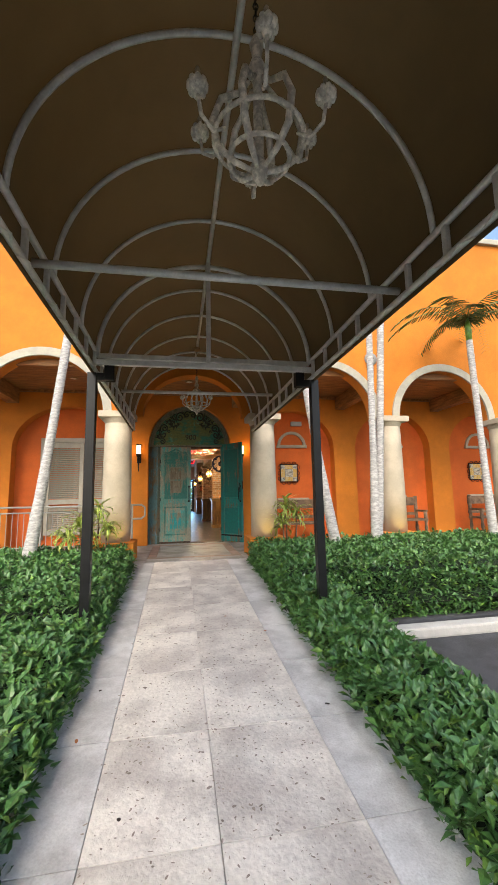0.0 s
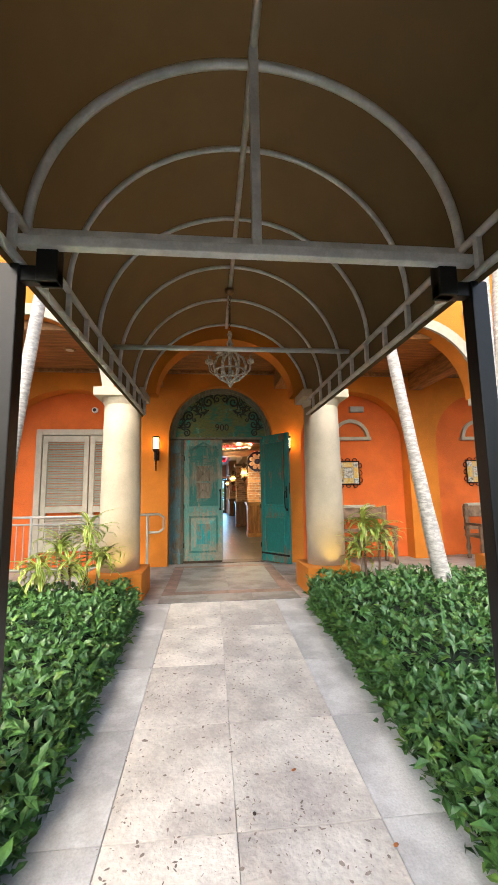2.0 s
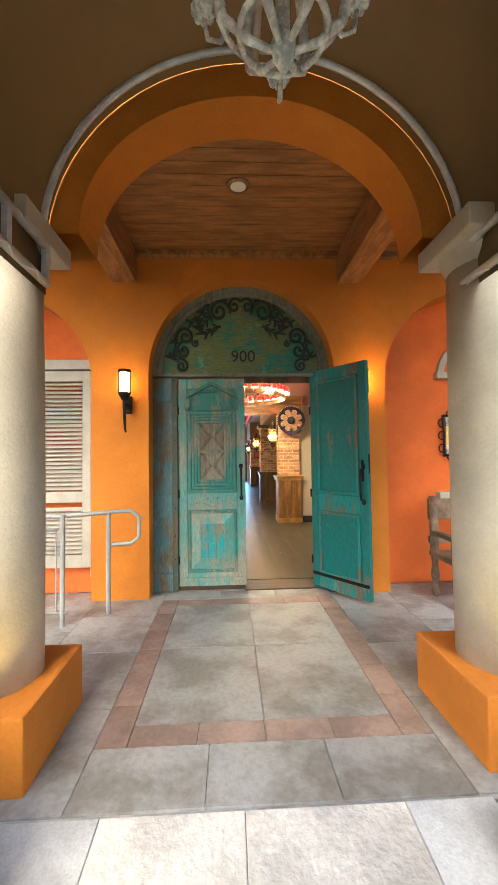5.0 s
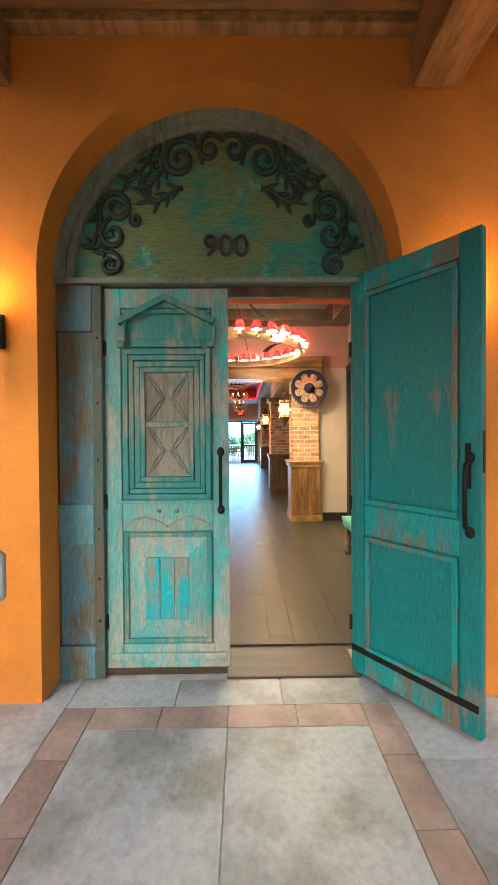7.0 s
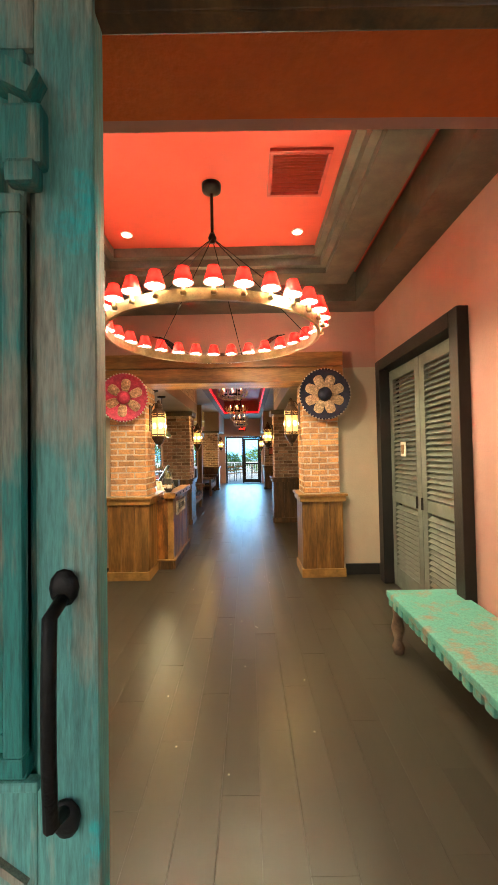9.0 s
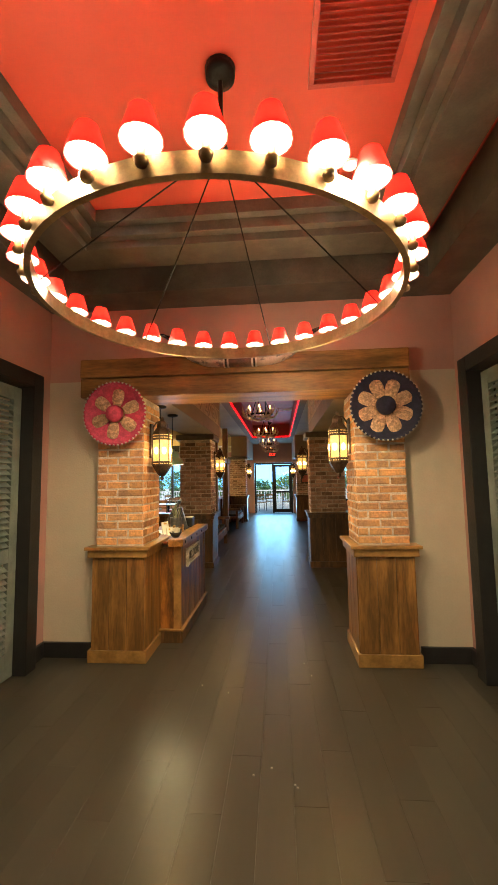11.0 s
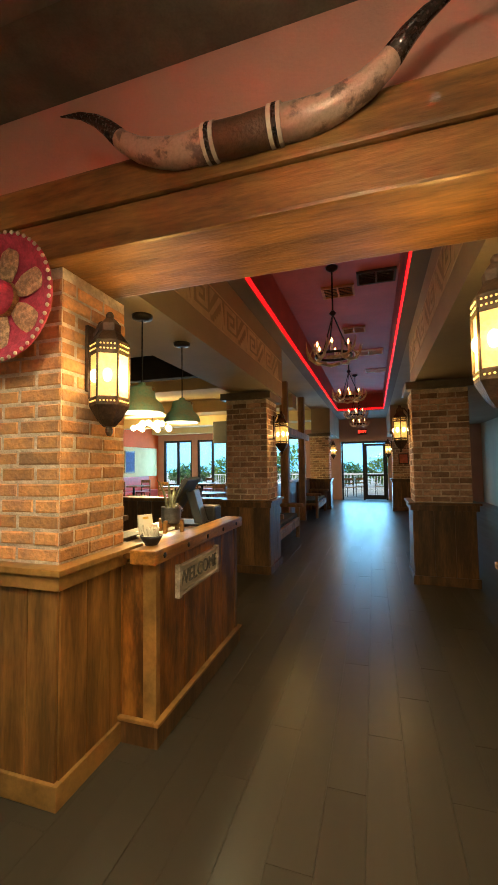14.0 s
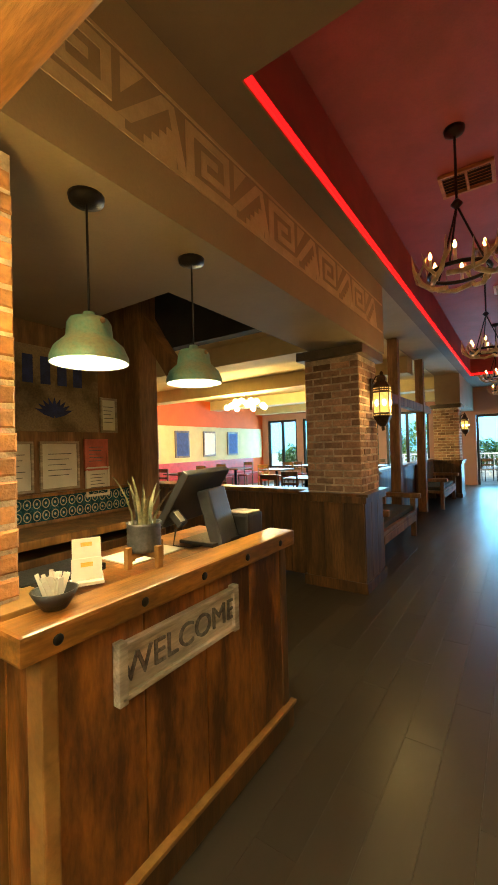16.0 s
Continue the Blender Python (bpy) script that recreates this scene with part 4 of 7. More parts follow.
# ---------------- planting ----------------
def dracaena(name_x, y, heads, seed, base_z):
    rng = random.Random(seed)
    d = thing("dracaena_plant", "variegated yellow-green dracaena with thin canes", "plant", (name_x, y, base_z), group="dracaenas")
    for hx, hy, hz in heads:
        part("cane", tube(bmesh.new(), [(hx * 0.4, hy * 0.4, 0), (hx * 0.8, hy * 0.8, hz * 0.5), (hx, hy, hz)], [0.018, 0.014, 0.012], 7), BENCHWOOD, d, smooth=True)
        for k in range(46):
            bm, be = bmesh.new(), bmesh.new()
            a, el = rng.uniform(0, 2 * math.pi), rng.uniform(-0.25, 1.35)
            ln, wd = rng.uniform(0.26, 0.42), rng.uniform(0.014, 0.022)
            h = hz - rng.uniform(0, 0.22)
            ca, sa = math.cos(a), math.sin(a)
            rows, edges = [], []
            for t in (0, 0.25, 0.5, 0.75, 1.0):
                q = el - 1.5 * t * t
                rr = ln * t * max(0.25, math.cos(q * 0.7))
                zz = h + ln * (math.sin(el) * t - 0.55 * t * t)
                w = wd * (1 - abs(2 * t - 0.8) ** 2 * 0.65) if t < 1 else 0.002
                p = Vector((hx + ca * rr, hy + sa * rr, zz))
                s = Vector((-sa, ca, 0))
                rows.append((p - s * w * 0.5 + Vector((0, 0, 0.003)), p + s * w * 0.5 + Vector((0, 0, 0.003)), p - s * w, p + s * w))
            for r0, r1 in zip(rows, rows[1:]):
                bm.faces.new([bm.verts.new(c) for c in (r0[0], r0[1], r1[1], r1[0])])
                be.faces.new([be.verts.new(c) for c in (r0[2], r0[3], r1[3], r1[2])])
            part("leaf_edge", be, LIME, part("leaf", bm, STRIPED, d))
    return d


dracaena(-0.78, 9.15, [(-0.25, 0, 1.02), (0.05, 0.02, 1.16), (0.22, -0.1, 0.88), (-0.42, -0.12, 0.82), (-0.08, -0.2, 0.78)], 2, -0.12)
dracaena(2.50, 9.15, [(-0.05, 0, 1.20), (0.18, 0.05, 1.05), (-0.14, -0.1, 0.90)], 5, -0.12)


def palm(x, y, z, tx, ty, tz, r, crown, seed, bend=0.25):
    rng = random.Random(seed)
    p = thing("palm_tree", "slim palm with green drooping fronds" if crown else "slim pale palm trunk leaning over the hedge", "palm", (x, y, z), group="palms")
    pts, rs = [], []
    for k in range(15):
        t = k / 14
        pts.append(((tx - x) * (t ** (1 - bend)), (ty - y) * t, (tz - z) * t))
        rs.append(r * (1.25 - 0.45 * min(1, t * 2.2)) * (1 + 0.05 * (k % 2)))
    part("trunk", tube(bmesh.new(), pts, rs, 12), BARK, p, smooth=True)
    if crown:
        top = Vector(pts[-1])
        part("crownshaft", tube(bmesh.new(), [top, top + Vector((0, 0, 0.25)), top + Vector((0, 0, 0.5))], [r * 0.8, r * 0.85, r * 0.3], 10), HEDGEYOUNG, p, smooth=True)
        for k in range(13):
            a, el = 2 * math.pi * k / 13 + rng.uniform(-0.2, 0.2), rng.uniform(0.2, 1.25)
            bm = bmesh.new()
            L = rng.uniform(1.2, 1.65)
            last = None
            for j in range(15):
                t = j / 14
                q = top + Vector((math.cos(a) * L * t, math.sin(a) * L * t, 0.45 + L * (math.sin(el) * t - 0.95 * t * t)))
                if last is not None:
                    tube(bm, [last, q], 0.010 * (1.1 - t), 5)
                    for s in (-1, 1):
                        for extra in (0, 0.5):
                            o = last.lerp(q, extra)
                            ll = 0.38 * (1 - 0.6 * t) * rng.uniform(0.8, 1.1)
                            dirv = Vector((-math.sin(a) * s + 0.6 * math.cos(a), math.cos(a) * s + 0.6 * math.sin(a), -0.55 + rng.uniform(-0.2, 0.2))).normalized()
                            wv = Vector((math.cos(a), math.sin(a), 0)) * 0.014
                            bm.faces.new([bm.verts.new(c) for c in (o - wv, o + wv, o + dirv * ll * 0.6 + wv, o + dirv * ll, o + dirv * ll * 0.6 - wv)])
                last = q
            part("frond", bm, PALMLEAF, p)
    return p


palm(-1.75, 8.9, -0.15, -1.20, 9.0, 4.6, 0.085, False, 1, 0.1)
palm(3.36, 8.9, -0.15, 2.72, 9.1, 4.4, 0.085, False, 2, 0.12)
palm(4.02, 8.95, -0.15, 4.20, 9.0, 4.6, 0.075, False, 3)
palm(4.10, 9.12, -0.15, 4.55, 9.15, 4.8, 0.085, False, 4)
palm(6.55, 9.0, -0.15, 6.30, 8.9, 4.15, 0.075, True, 5, 0.2)

# spotlights on stakes in the beds
for x in (-0.50, 2.62):
    s = thing("garden_spotlight", "black stake spotlight aimed at a column", "spotlight", (x, 9.42, -0.12), group="garden spotlights")
    part("stake", tube(bmesh.new(), [(0, 0, 0), (0, 0, 0.30)], 0.011, 6), BLACKPLAST, s)
    part("head", lathe(bmesh.new(), [(0.028, -0.05), (0.045, 0.0), (0.05, 0.06), (0.046, 0.062)], 12, m=pose(0, 0, 0.36, -35)), BLACKPLAST, s, smooth=True)
gong = thing("wall_speaker", "round grey speaker fixed on the orange facade", "speaker", (4.78, 10.135, 4.12))
part("body", lathe(bmesh.new(), [(0.12, 0), (0.15, 0.04), (0.13, 0.07), (0.03, 0.09)], 20, m=pose(0, 0, 0, 90)), RAILGREY, gong, smooth=True)
part("cone", lathe(bmesh.new(), [(0.05, 0.085), (0.03, 0.10)], 14, m=pose(0, 0, 0, 90)), BLACKPLAST, gong, smooth=True)
for x, y in ((-1.7, 11.1), (0.80, 11.1), (3.6, 11.1)):
    d = thing("porch_downlight", "round recessed downlight in the pine ceiling", "downlight", (x, y, 3.762), group="porch downlights")
    part("ring", lathe(bmesh.new(), [(0.09, -0.012), (0.10, 0.0)], 20), BRASS, d, smooth=True)
    part("lens", lathe(bmesh.new(), [(0.065, -0.016), (0.06, -0.013)], 16), PAPER, d)

# ---------------- entrance doors ----------------
FY = 12.44
bm = bmesh.new()
for a, b in ((-0.225, 0.108), (1.655, 1.885)):
    box(bm, a, b, FY + 0.012, 12.50, 0, 2.42, 0.004)
jambs = struct("door_frame", bm, JAMB, "distressed blue-brown wooden side panels of the doorway", "door frame")
for a, b in ((-0.225, 0.108), (1.655, 1.885)):
    for x0, x1, z0, z1 in ((a, a + 0.055, 0, 2.42), (b - 0.06, b, 0, 2.42), (a + 0.055, b - 0.06, 0, 0.20), (a + 0.055, b - 0.06, 0.83, 1.08), (a + 0.055, b - 0.06, 2.14, 2.42)):
        part("jamb_rail", boxed(x0, x1, FY - 0.02, FY + 0.012, z0, z1, 0.006), JAMBDARK if x1 - x0 < 0.07 else JAMB, jambs)
    for z in (0.36, 0.62, 0.93, 1.35, 1.7, 2.1):
        part("stud", blob(bmesh.new(), (b - 0.03, FY - 0.021, z), 0.008, 0.005, 0.008, n=8), IRON, jambs)
bm = boxed(-0.225, 1.885, FY - 0.045, 12.50, 2.425, 2.462, 0.010)
struct("door_transom", bm, TYMPFRAME, "worn green wooden transom above the doors", "transom")
bm = boxed(0.87, 1.655, FY + 0.02, 12.50, 2.36, 2.425, 0.004)
struct("door_head", bm, OAKDARK, "dark wooden head above the open doorway", "door head")
ty = thing("door_tympanum", "arched green wooden panel with dark carved scrolls", "panel", (DX, 12.45, 2.455))
bm = bmesh.new()
pts = arc(0, 0, 1.04, 0, 180, 40, 0.0, 1.04)
front = [bm.verts.new((x, -0.005, z)) for x, y, z in pts]
back = [bm.verts.new((x, 0.05, z)) for x, y, z in pts]
bm.faces.new(front)
bm.faces.new(back[::-1])
for k in range(40):
    bm.faces.new((front[k], front[k + 1], back[k + 1], back[k]))
part("panel", bm, TYMP, ty)
part("moulding", band(bmesh.new(), arc(0, 0, 0.985, 0, 180, 48, 0, 0.985), 0.075, -0.06, 0.0), TYMPFRAME, ty)
part("inner_moulding", band(bmesh.new(), arc(0, 0, 0.93, 0, 180, 48, 0, 0.93), 0.045, -0.035, 0.0), TYMPFRAME, ty)


def curl(bm, sx, cx, cz, rx, rz, a0, turns, thick):
    """One tapering volute on the panel, mirrored by sx."""
    pts, n = [], 34
    for k in range(n):
        t = k / (n - 1)
        a = radians(a0) + turns * 2 * math.pi * t
        f = 1 - 0.80 * t ** 0.8
        pts.append((sx * (cx + rx * f * math.cos(a)), -0.012 - 0.010 * t, cz + rz * f * math.sin(a)))
    tube(bm, pts, [thick * (0.55 + 0.9 * math.sin(math.pi * min(1, 0.15 + 0.8 * k / (n - 1)))) * 0.75 for k in range(n)], 7)
    x, y, z = pts[-1]
    blob(bm, (x, y, z), thick * 1.2, 0.014, thick * 1.2, n=8)


def frond(bm, sx, path, thick):
    """A swept stem with pointed leaflets on both sides."""
    tube(bm, [(sx * x, -0.014, z) for x, z in path], [thick * (1 - 0.6 * k / (len(path) - 1)) for k in range(len(path))], 6)
    for (x0, z0), (x1, z1) in zip(path, path[1:]):
        a = math.atan2(z1 - z0, x1 - x0)
        for d in (-0.7, 0.7):
            L = 0.055
            x, z = (x0 + x1) / 2 + L * 0.6 * math.cos(a + d), (z0 + z1) / 2 + L * 0.6 * math.sin(a + d)
            blob(bm, (sx * x, -0.012, z), L, 0.010, 0.014, pose(0, 0, 0, 0, -math.degrees(a + d) * sx if sx > 0 else math.degrees(a + d), 0), 8)


def carve(sx):
    bm = bmesh.new()
    curl(bm, sx, 0.075, 0.80, 0.085, 0.105, 150, -1.25, 0.016)
    curl(bm, sx, 0.255, 0.735, 0.135, 0.150, 190, -1.55, 0.019)
    frond(bm, sx, [(0.16, 0.86), (0.25, 0.905), (0.34, 0.88), (0.42, 0.80), (0.47, 0.70), (0.53, 0.62), (0.60, 0.60)], 0.018)
    frond(bm, sx, [(0.24, 0.565), (0.30, 0.55), (0.36, 0.50), (0.42, 0.47), (0.48, 0.50), (0.51, 0.57), (0.49, 0.66)], 0.015)
    frond(bm, sx, [(0.33, 0.72), (0.37, 0.66), (0.42, 0.60), (0.47, 0.55)], 0.012)
    curl(bm, sx, 0.40, 0.70, 0.05, 0.07, 60, 1.1, 0.011)
    curl(bm, sx, 0.645, 0.44, 0.110, 0.120, 330, 1.5, 0.018)
    curl(bm, sx, 0.665, 0.28, 0.095, 0.110, 100, -1.3, 0.016)
    frond(bm, sx, [(0.755, 0.46), (0.77, 0.36), (0.75, 0.26), (0.70, 0.19)], 0.015)
    curl(bm, sx, 0.53, 0.37, 0.045, 0.055, 40, -1.2, 0.010)
    curl(bm, sx, 0.69, 0.10, 0.085, 0.085, 60, 1.4, 0.015)
    for a in (20, 65, 110, 155, 200):
        blob(bm, (sx * (0.80 + 0.04 * math.cos(radians(a))), -0.012, 0.19 + 0.05 * math.sin(radians(a))), 0.042, 0.010, 0.015, pose(0, 0, 0, 0, -a * sx, 0), 8)
    return part("carving", bm, CARVED, ty, "dark carved scrollwork", True)


carve(1)
carve(-1)
writing("numeral", "900", 0.19, 0.006, mat("rust_red_numeral_iron", (0.055, 0.025, 0.022), 0.6, 0.2, var=0.3), ty, pose(0.02, -0.014, 0.205, 90))


def leaf_door(name, label, place, turn, carved, H):
    """A door leaf, hinge at x = 0, width to the right."""
    W = 0.765
    d = thing(name, label, "door", place, turn)
    t = 0.024
    face = TEAL if carved else TEALBACK
    pale = TEALPALE if carved else TEALBACK
    part("core", boxed(0.09, W - 0.09, -0.012, 0.012, 0.1, H - 0.05, 0.002), face, d)
    for a, b in ((0, 0.10), (W - 0.10, W)):
        part("stile", boxed(a, b, -t, t, 0, H, 0.005), pale, d)
    for a, b in ((0, 0.15), (0.86, 1.04), (H - 0.12, H)):
        part("rail", boxed(0.10, W - 0.10, -t + 0.001, t - 0.001, a, b, 0.005), (TEALEDGE if not carved and a else pale) if a else (TEALPALE if carved else TEALEDGE), d)
    for sy in (-1,) if carved else (-1, 1):
        y0, y1 = sorted((sy * 0.012, sy * 0.034))
        for x0, x1, z0, z1 in ((0.11, W - 0.11, 0.16, 0.85), (0.11, W - 0.11, 1.05, H - 0.13)):
            bm = bmesh.new()
            m = 0.028
            for a, b, c, e in ((x0, x1, z0, z0 + m), (x0, x1, z1 - m, z1), (x0, x0 + m, z0 + m, z1 - m), (x1 - m, x1, z0 + m, z1 - m)):
                box(bm, a, b, y0, y1, c, e, 0.006)
            part("moulding", bm, TEALEDGE if not carved else TEAL, d)
    if carved:
        # pediment on two brackets over the carved upper panel
        part("pediment", band(bmesh.new(), [(0.085, 0, 2.155), (0.38, 0, 2.305), (0.68, 0, 2.155)], 0.04, -0.058, -0.01), TEAL, d)
        for x in (0.075, W - 0.14):
            bm = boxed(x, x + 0.065, -0.05, -0.01, 2.03, 2.13, 0.008)
            box(bm, x + 0.008, x + 0.057, -0.058, -0.02, 1.995, 2.035, 0.010)
            part("bracket", bm, TEAL, d)
        part("frieze", boxed(0.17, 0.60, -0.034, -0.01, 2.00, 2.05, 0.006), TEAL, d)
        # stepped mouldings, each ring lower than the last
        for x0, x1, z0, z1, w, y in ((0.115, 0.655, 1.06, 1.985, 0.032, 0.046), (0.150, 0.620, 1.095, 1.95, 0.030, 0.038), (0.183, 0.587, 1.13, 1.915, 0.034, 0.030), (0.220, 0.550, 1.17, 1.875, 0.028, 0.036)):
            bm = bmesh.new()
            for p, q, r, t2 in ((x0, x1, z0, z0 + w), (x0, x1, z1 - w, z1), (x0, x0 + w, z0 + w, z1 - w), (x1 - w, x1, z0 + w, z1 - w)):
                box(bm, p, q, -y, -0.008, r, t2, 0.005)
            part("panel_moulding", bm, TEAL, d)
        panel = part("carved_panel", boxed(0.25, 0.52, -0.020, -0.01, 1.20, 1.845, 0.003), WORNWOOD, d, "bare wood panel with carved petals")
        for zc in (1.36, 1.685):
            for q in range(4):
                sx2, sz2 = (1, 1, -1, -1)[q], (1, -1, 1, -1)[q]
                bm = bmesh.new()
                outer = [(0.02 + 0.105 * t, 0.145 * t ** 0.75) for t in (0, 0.2, 0.4, 0.6, 0.8, 1)]
                inner = [(0.02 + 0.105 * t, 0.145 * t ** 1.6) for t in (1, 0.8, 0.6, 0.4, 0.2, 0)]
                for line, th in ((outer, 0.007), (inner, 0.007)):
                    tube(bm, [(0.385 + sx2 * x, -0.022, zc + sz2 * z) for x, z in line], th, 6)
                part("petal", bm, WORNWOOD, panel, smooth=True)
        part("petal_bar", boxed(0.25, 0.52, -0.030, -0.015, 1.505, 1.54, 0.006), TEAL, panel)
        # raised lower panel: sloped margins up to a field of three boards
        bm = bmesh.new()
        o = [bm.verts.new((x, -0.016, z)) for x, z in ((0.135, 0.185), (0.63, 0.185), (0.63, 0.825), (0.135, 0.825))]
        q = [bm.verts.new((x, -0.046, z)) for x, z in ((0.245, 0.31), (0.52, 0.31), (0.52, 0.71), (0.245, 0.71))]
        for k in range(4):
            bm.faces.new((o[k], o[(k + 1) % 4], q[(k + 1) % 4], q[k]))
        bm.faces.new(q)
        part("lower_panel", bm, TEALPALE, d)
        for p, q2 in ((0.252, 0.335), (0.341, 0.425), (0.431, 0.513)):
            part("panel_board", boxed(p, q2, -0.053, -0.044, 0.318, 0.702, 0.004), TEALB, d)
        bm = band(bmesh.new(), [(0.115, 0, 0.885), (0.17, 0, 0.925), (0.25, 0, 0.945), (0.31, 0, 0.925), (0.383, 0, 0.885), (0.455, 0, 0.925), (0.515, 0, 0.945), (0.595, 0, 0.925), (0.65, 0, 0.885)], 0.012, -0.034, -0.02)
        for x in (0.33, 0.44):
            blob(bm, (x, -0.03, 0.985), 0.014, 0.012, 0.014, n=8)
        part("apron_carving", bm, WORNWOOD, d)
        part("apron_shelf", boxed(0.09, W - 0.09, -0.040, -0.02, 1.035, 1.052, 0.004), TEALPALE, d)
        part("bottom_moulding", boxed(0.02, W - 0.02, -0.045, -0.02, 0.05, 0.10, 0.012), TEALPALE, d)
    else:
        part("lock_plate", boxed(W - 0.075, W - 0.045, -t - 0.006, -t, 1.20, 1.42, 0.003), IRON, d)
        part("bolt_strip", boxed(W, W + 0.003, -0.012, 0.012, 1.28, 1.48, 0.001), IRON, d)
        part("sweep", boxed(0.01, W - 0.01, -t - 0.012, -t, 0.13, 0.165, 0.003), IRON, d)
    hx = W - 0.05
    bm = tube(bmesh.new(), [(hx, -t, 1.00), (hx, -t - 0.055, 1.02), (hx, -t - 0.06, 1.12), (hx, -t - 0.06, 1.22), (hx, -t - 0.055, 1.32), (hx, -t, 1.34)], 0.011, 8)
    blob(bm, (hx, -t - 0.008, 0.99), 0.024, 0.012, 0.03)
    blob(bm, (hx, -t - 0.008, 1.35), 0.024, 0.012, 0.03)
    part("handle", bm, IRON, d, "black iron pull handle", True)
    for z in (0.25, 1.0, 1.95):
        part("hinge", tube(bmesh.new(), [(0.0, -t - 0.004, z), (0.0, -t - 0.004, z + 0.09)], 0.011, 8), IRON, d)
    return d


leaf_door("door_1", "closed carved door leaf of distressed teal wood", (0.113, 12.475, 0.046), 0, True, 2.365)
lf = leaf_door("door_2", "open door leaf of distressed teal wood, swung outwards", (1.66, 12.46, 0.030), -54, False, 2.445)
bm = boxed(0.86, 1.68, 12.40, 12.74, -0.012, 0.012, 0.004)
box(bm, 0.10, 0.86, 12.455, 12.50, 0.0, 0.044, 0.003)
struct("threshold", bm, THRESH, "worn dark wooden door threshold", "threshold")

# ---------------- lobby shell ----------------
bm = bmesh.new()
box(bm, -12, 14, 12.74, 33.0, -0.3, -0.012)
floor = struct("floor", bm, FLOOR, "dark brown wood plank floor with a soft sheen", "floor")
LX0, LX1 = -1.22, 2.82
bm = arched_wall(bmesh.new(), LX0 - 0.2, LX1 + 0.2, 0, 4.0, 12.745, 12.80, [(DX, 1.0, 2.42, 0.01)])
struct("wall_lobby_south", bm, MAUVE, "mauve painted lobby wall round the entrance", "wall")


def side_wall(name, x, s):
    """Lobby side wall with a louvred double door."""
    bm = bmesh.new()
    a, b = sorted((x, x + s * 0.15))
    box(bm, a, b, 12.80, 14.9, 0, 4.0)
    box(bm, a, b, 16.62, 17.0, 0, 4.0)
    box(bm, a, b, 14.9, 16.62, 2.62, 4.0)
    struct(name, bm, MAUVE, "lobby side wall painted mauve over beige", "wall")
    bm = bmesh.new()
    fa, fb = sorted((x - s * 0.09, x + s * 0.15))
    box(bm, fa, fb, 14.80, 14.93, 0, 2.70, 0.006)
    box(bm, fa, fb, 16.60, 16.75, 0, 2.70, 0.006)
    box(bm, fa, fb, 14.93, 16.60, 2.57, 2.70, 0.006)
    struct("door_frame_lobby", bm, BLACKBASE, "black painted door frame", "door frame")
    for k, (y0, y1) in enumerate(((14.93, 15.765), (15.765, 16.60))):
        d = thing("louvre_door", "closed grey-green louvred door in a black frame", "door", (x + s * 0.05, y0, 0.01), 0, "louvred lobby doors")
        w = y1 - y0
        bm = bmesh.new()
        for p, q, r, t in ((0.005, 0.11, 0, 2.54), (w - 0.11, w - 0.005, 0, 2.54), (0.11, w - 0.11, 0, 0.22), (0.11, w - 0.11, 0.98, 1.10), (0.11, w - 0.11, 2.42, 2.54)):
            box(bm, -0.022, 0.022, p, q, r, t, 0.004)
        part("frame", bm, LOUVRE, d)
        me = to_mesh("slat", box(bmesh.new(), -0.03, 0.03, 0.11, w - 0.11, -0.005, 0.005, 0, pose(0, 0, 0, 0, -s * 40, 0)), LOUVRE)
        z = 0.25
        while z < 2.41:
            if not 0.95 < z < 1.13:
                sl = new("slat", me)
                sl.parent = d
                sl.location = (0, 0, z)
            z += 0.052
        part("handle", tube(bmesh.new(), [(-s * 0.05, w - 0.06 if k == 0 else 0.06, 1.0), (-s * 0.05, w - 0.06 if k == 0 else 0.06, 1.12)], 0.012, 8), IRON, d)
        if k == 1:
            part("sign_plate", boxed(-s * 0.035 - 0.006, -s * 0.035 + 0.006, w * 0.42, w * 0.42 + 0.13, 1.52, 1.68, 0.002), PAPER, d, "small white sign plate")
            part("sign_picture", boxed(-s * 0.043 - 0.003, -s * 0.043 + 0.003, w * 0.42 + 0.03, w * 0.42 + 0.10, 1.55, 1.65, 0.001), OAKTRIM, d)


side_wall("wall_lobby_west", LX0, -1)
side_wall("wall_lobby_east", LX1, 1)
# back wall: beige below, mauve above, open between the piers
bm = bmesh.new()
box(bm, LX0 - 0.2, -0.40, 17.0, 17.25, 0, 2.70)
box(bm, 2.05, LX1 + 0.2, 17.0, 17.25, 0, 2.70)
struct("wall_lobby_north", bm, BEIGE, "beige painted wall beside the brick piers", "wall")
bm = boxed(LX0 - 0.2, LX1 + 0.2, 17.002, 17.25, 2.70, 4.0, 0)
struct("wall_lobby_north_upper", bm, MAUVE, "mauve painted wall above the timber beam", "wall")
bm = bmesh.new()
for a, b in ((LX0, -0.72), (2.36, LX1)):
    box(bm, a, b, 16.965, 17.0, 0, 0.14, 0.006)
box(bm, LX0, LX0 + 0.03, 16.75, 16.965, 0, 0.14)
box(bm, LX1 - 0.03, LX1, 16.75, 16.965, 0, 0.14)
struct("baseboard", bm, BLACKBASE, "black painted baseboard", "baseboard")
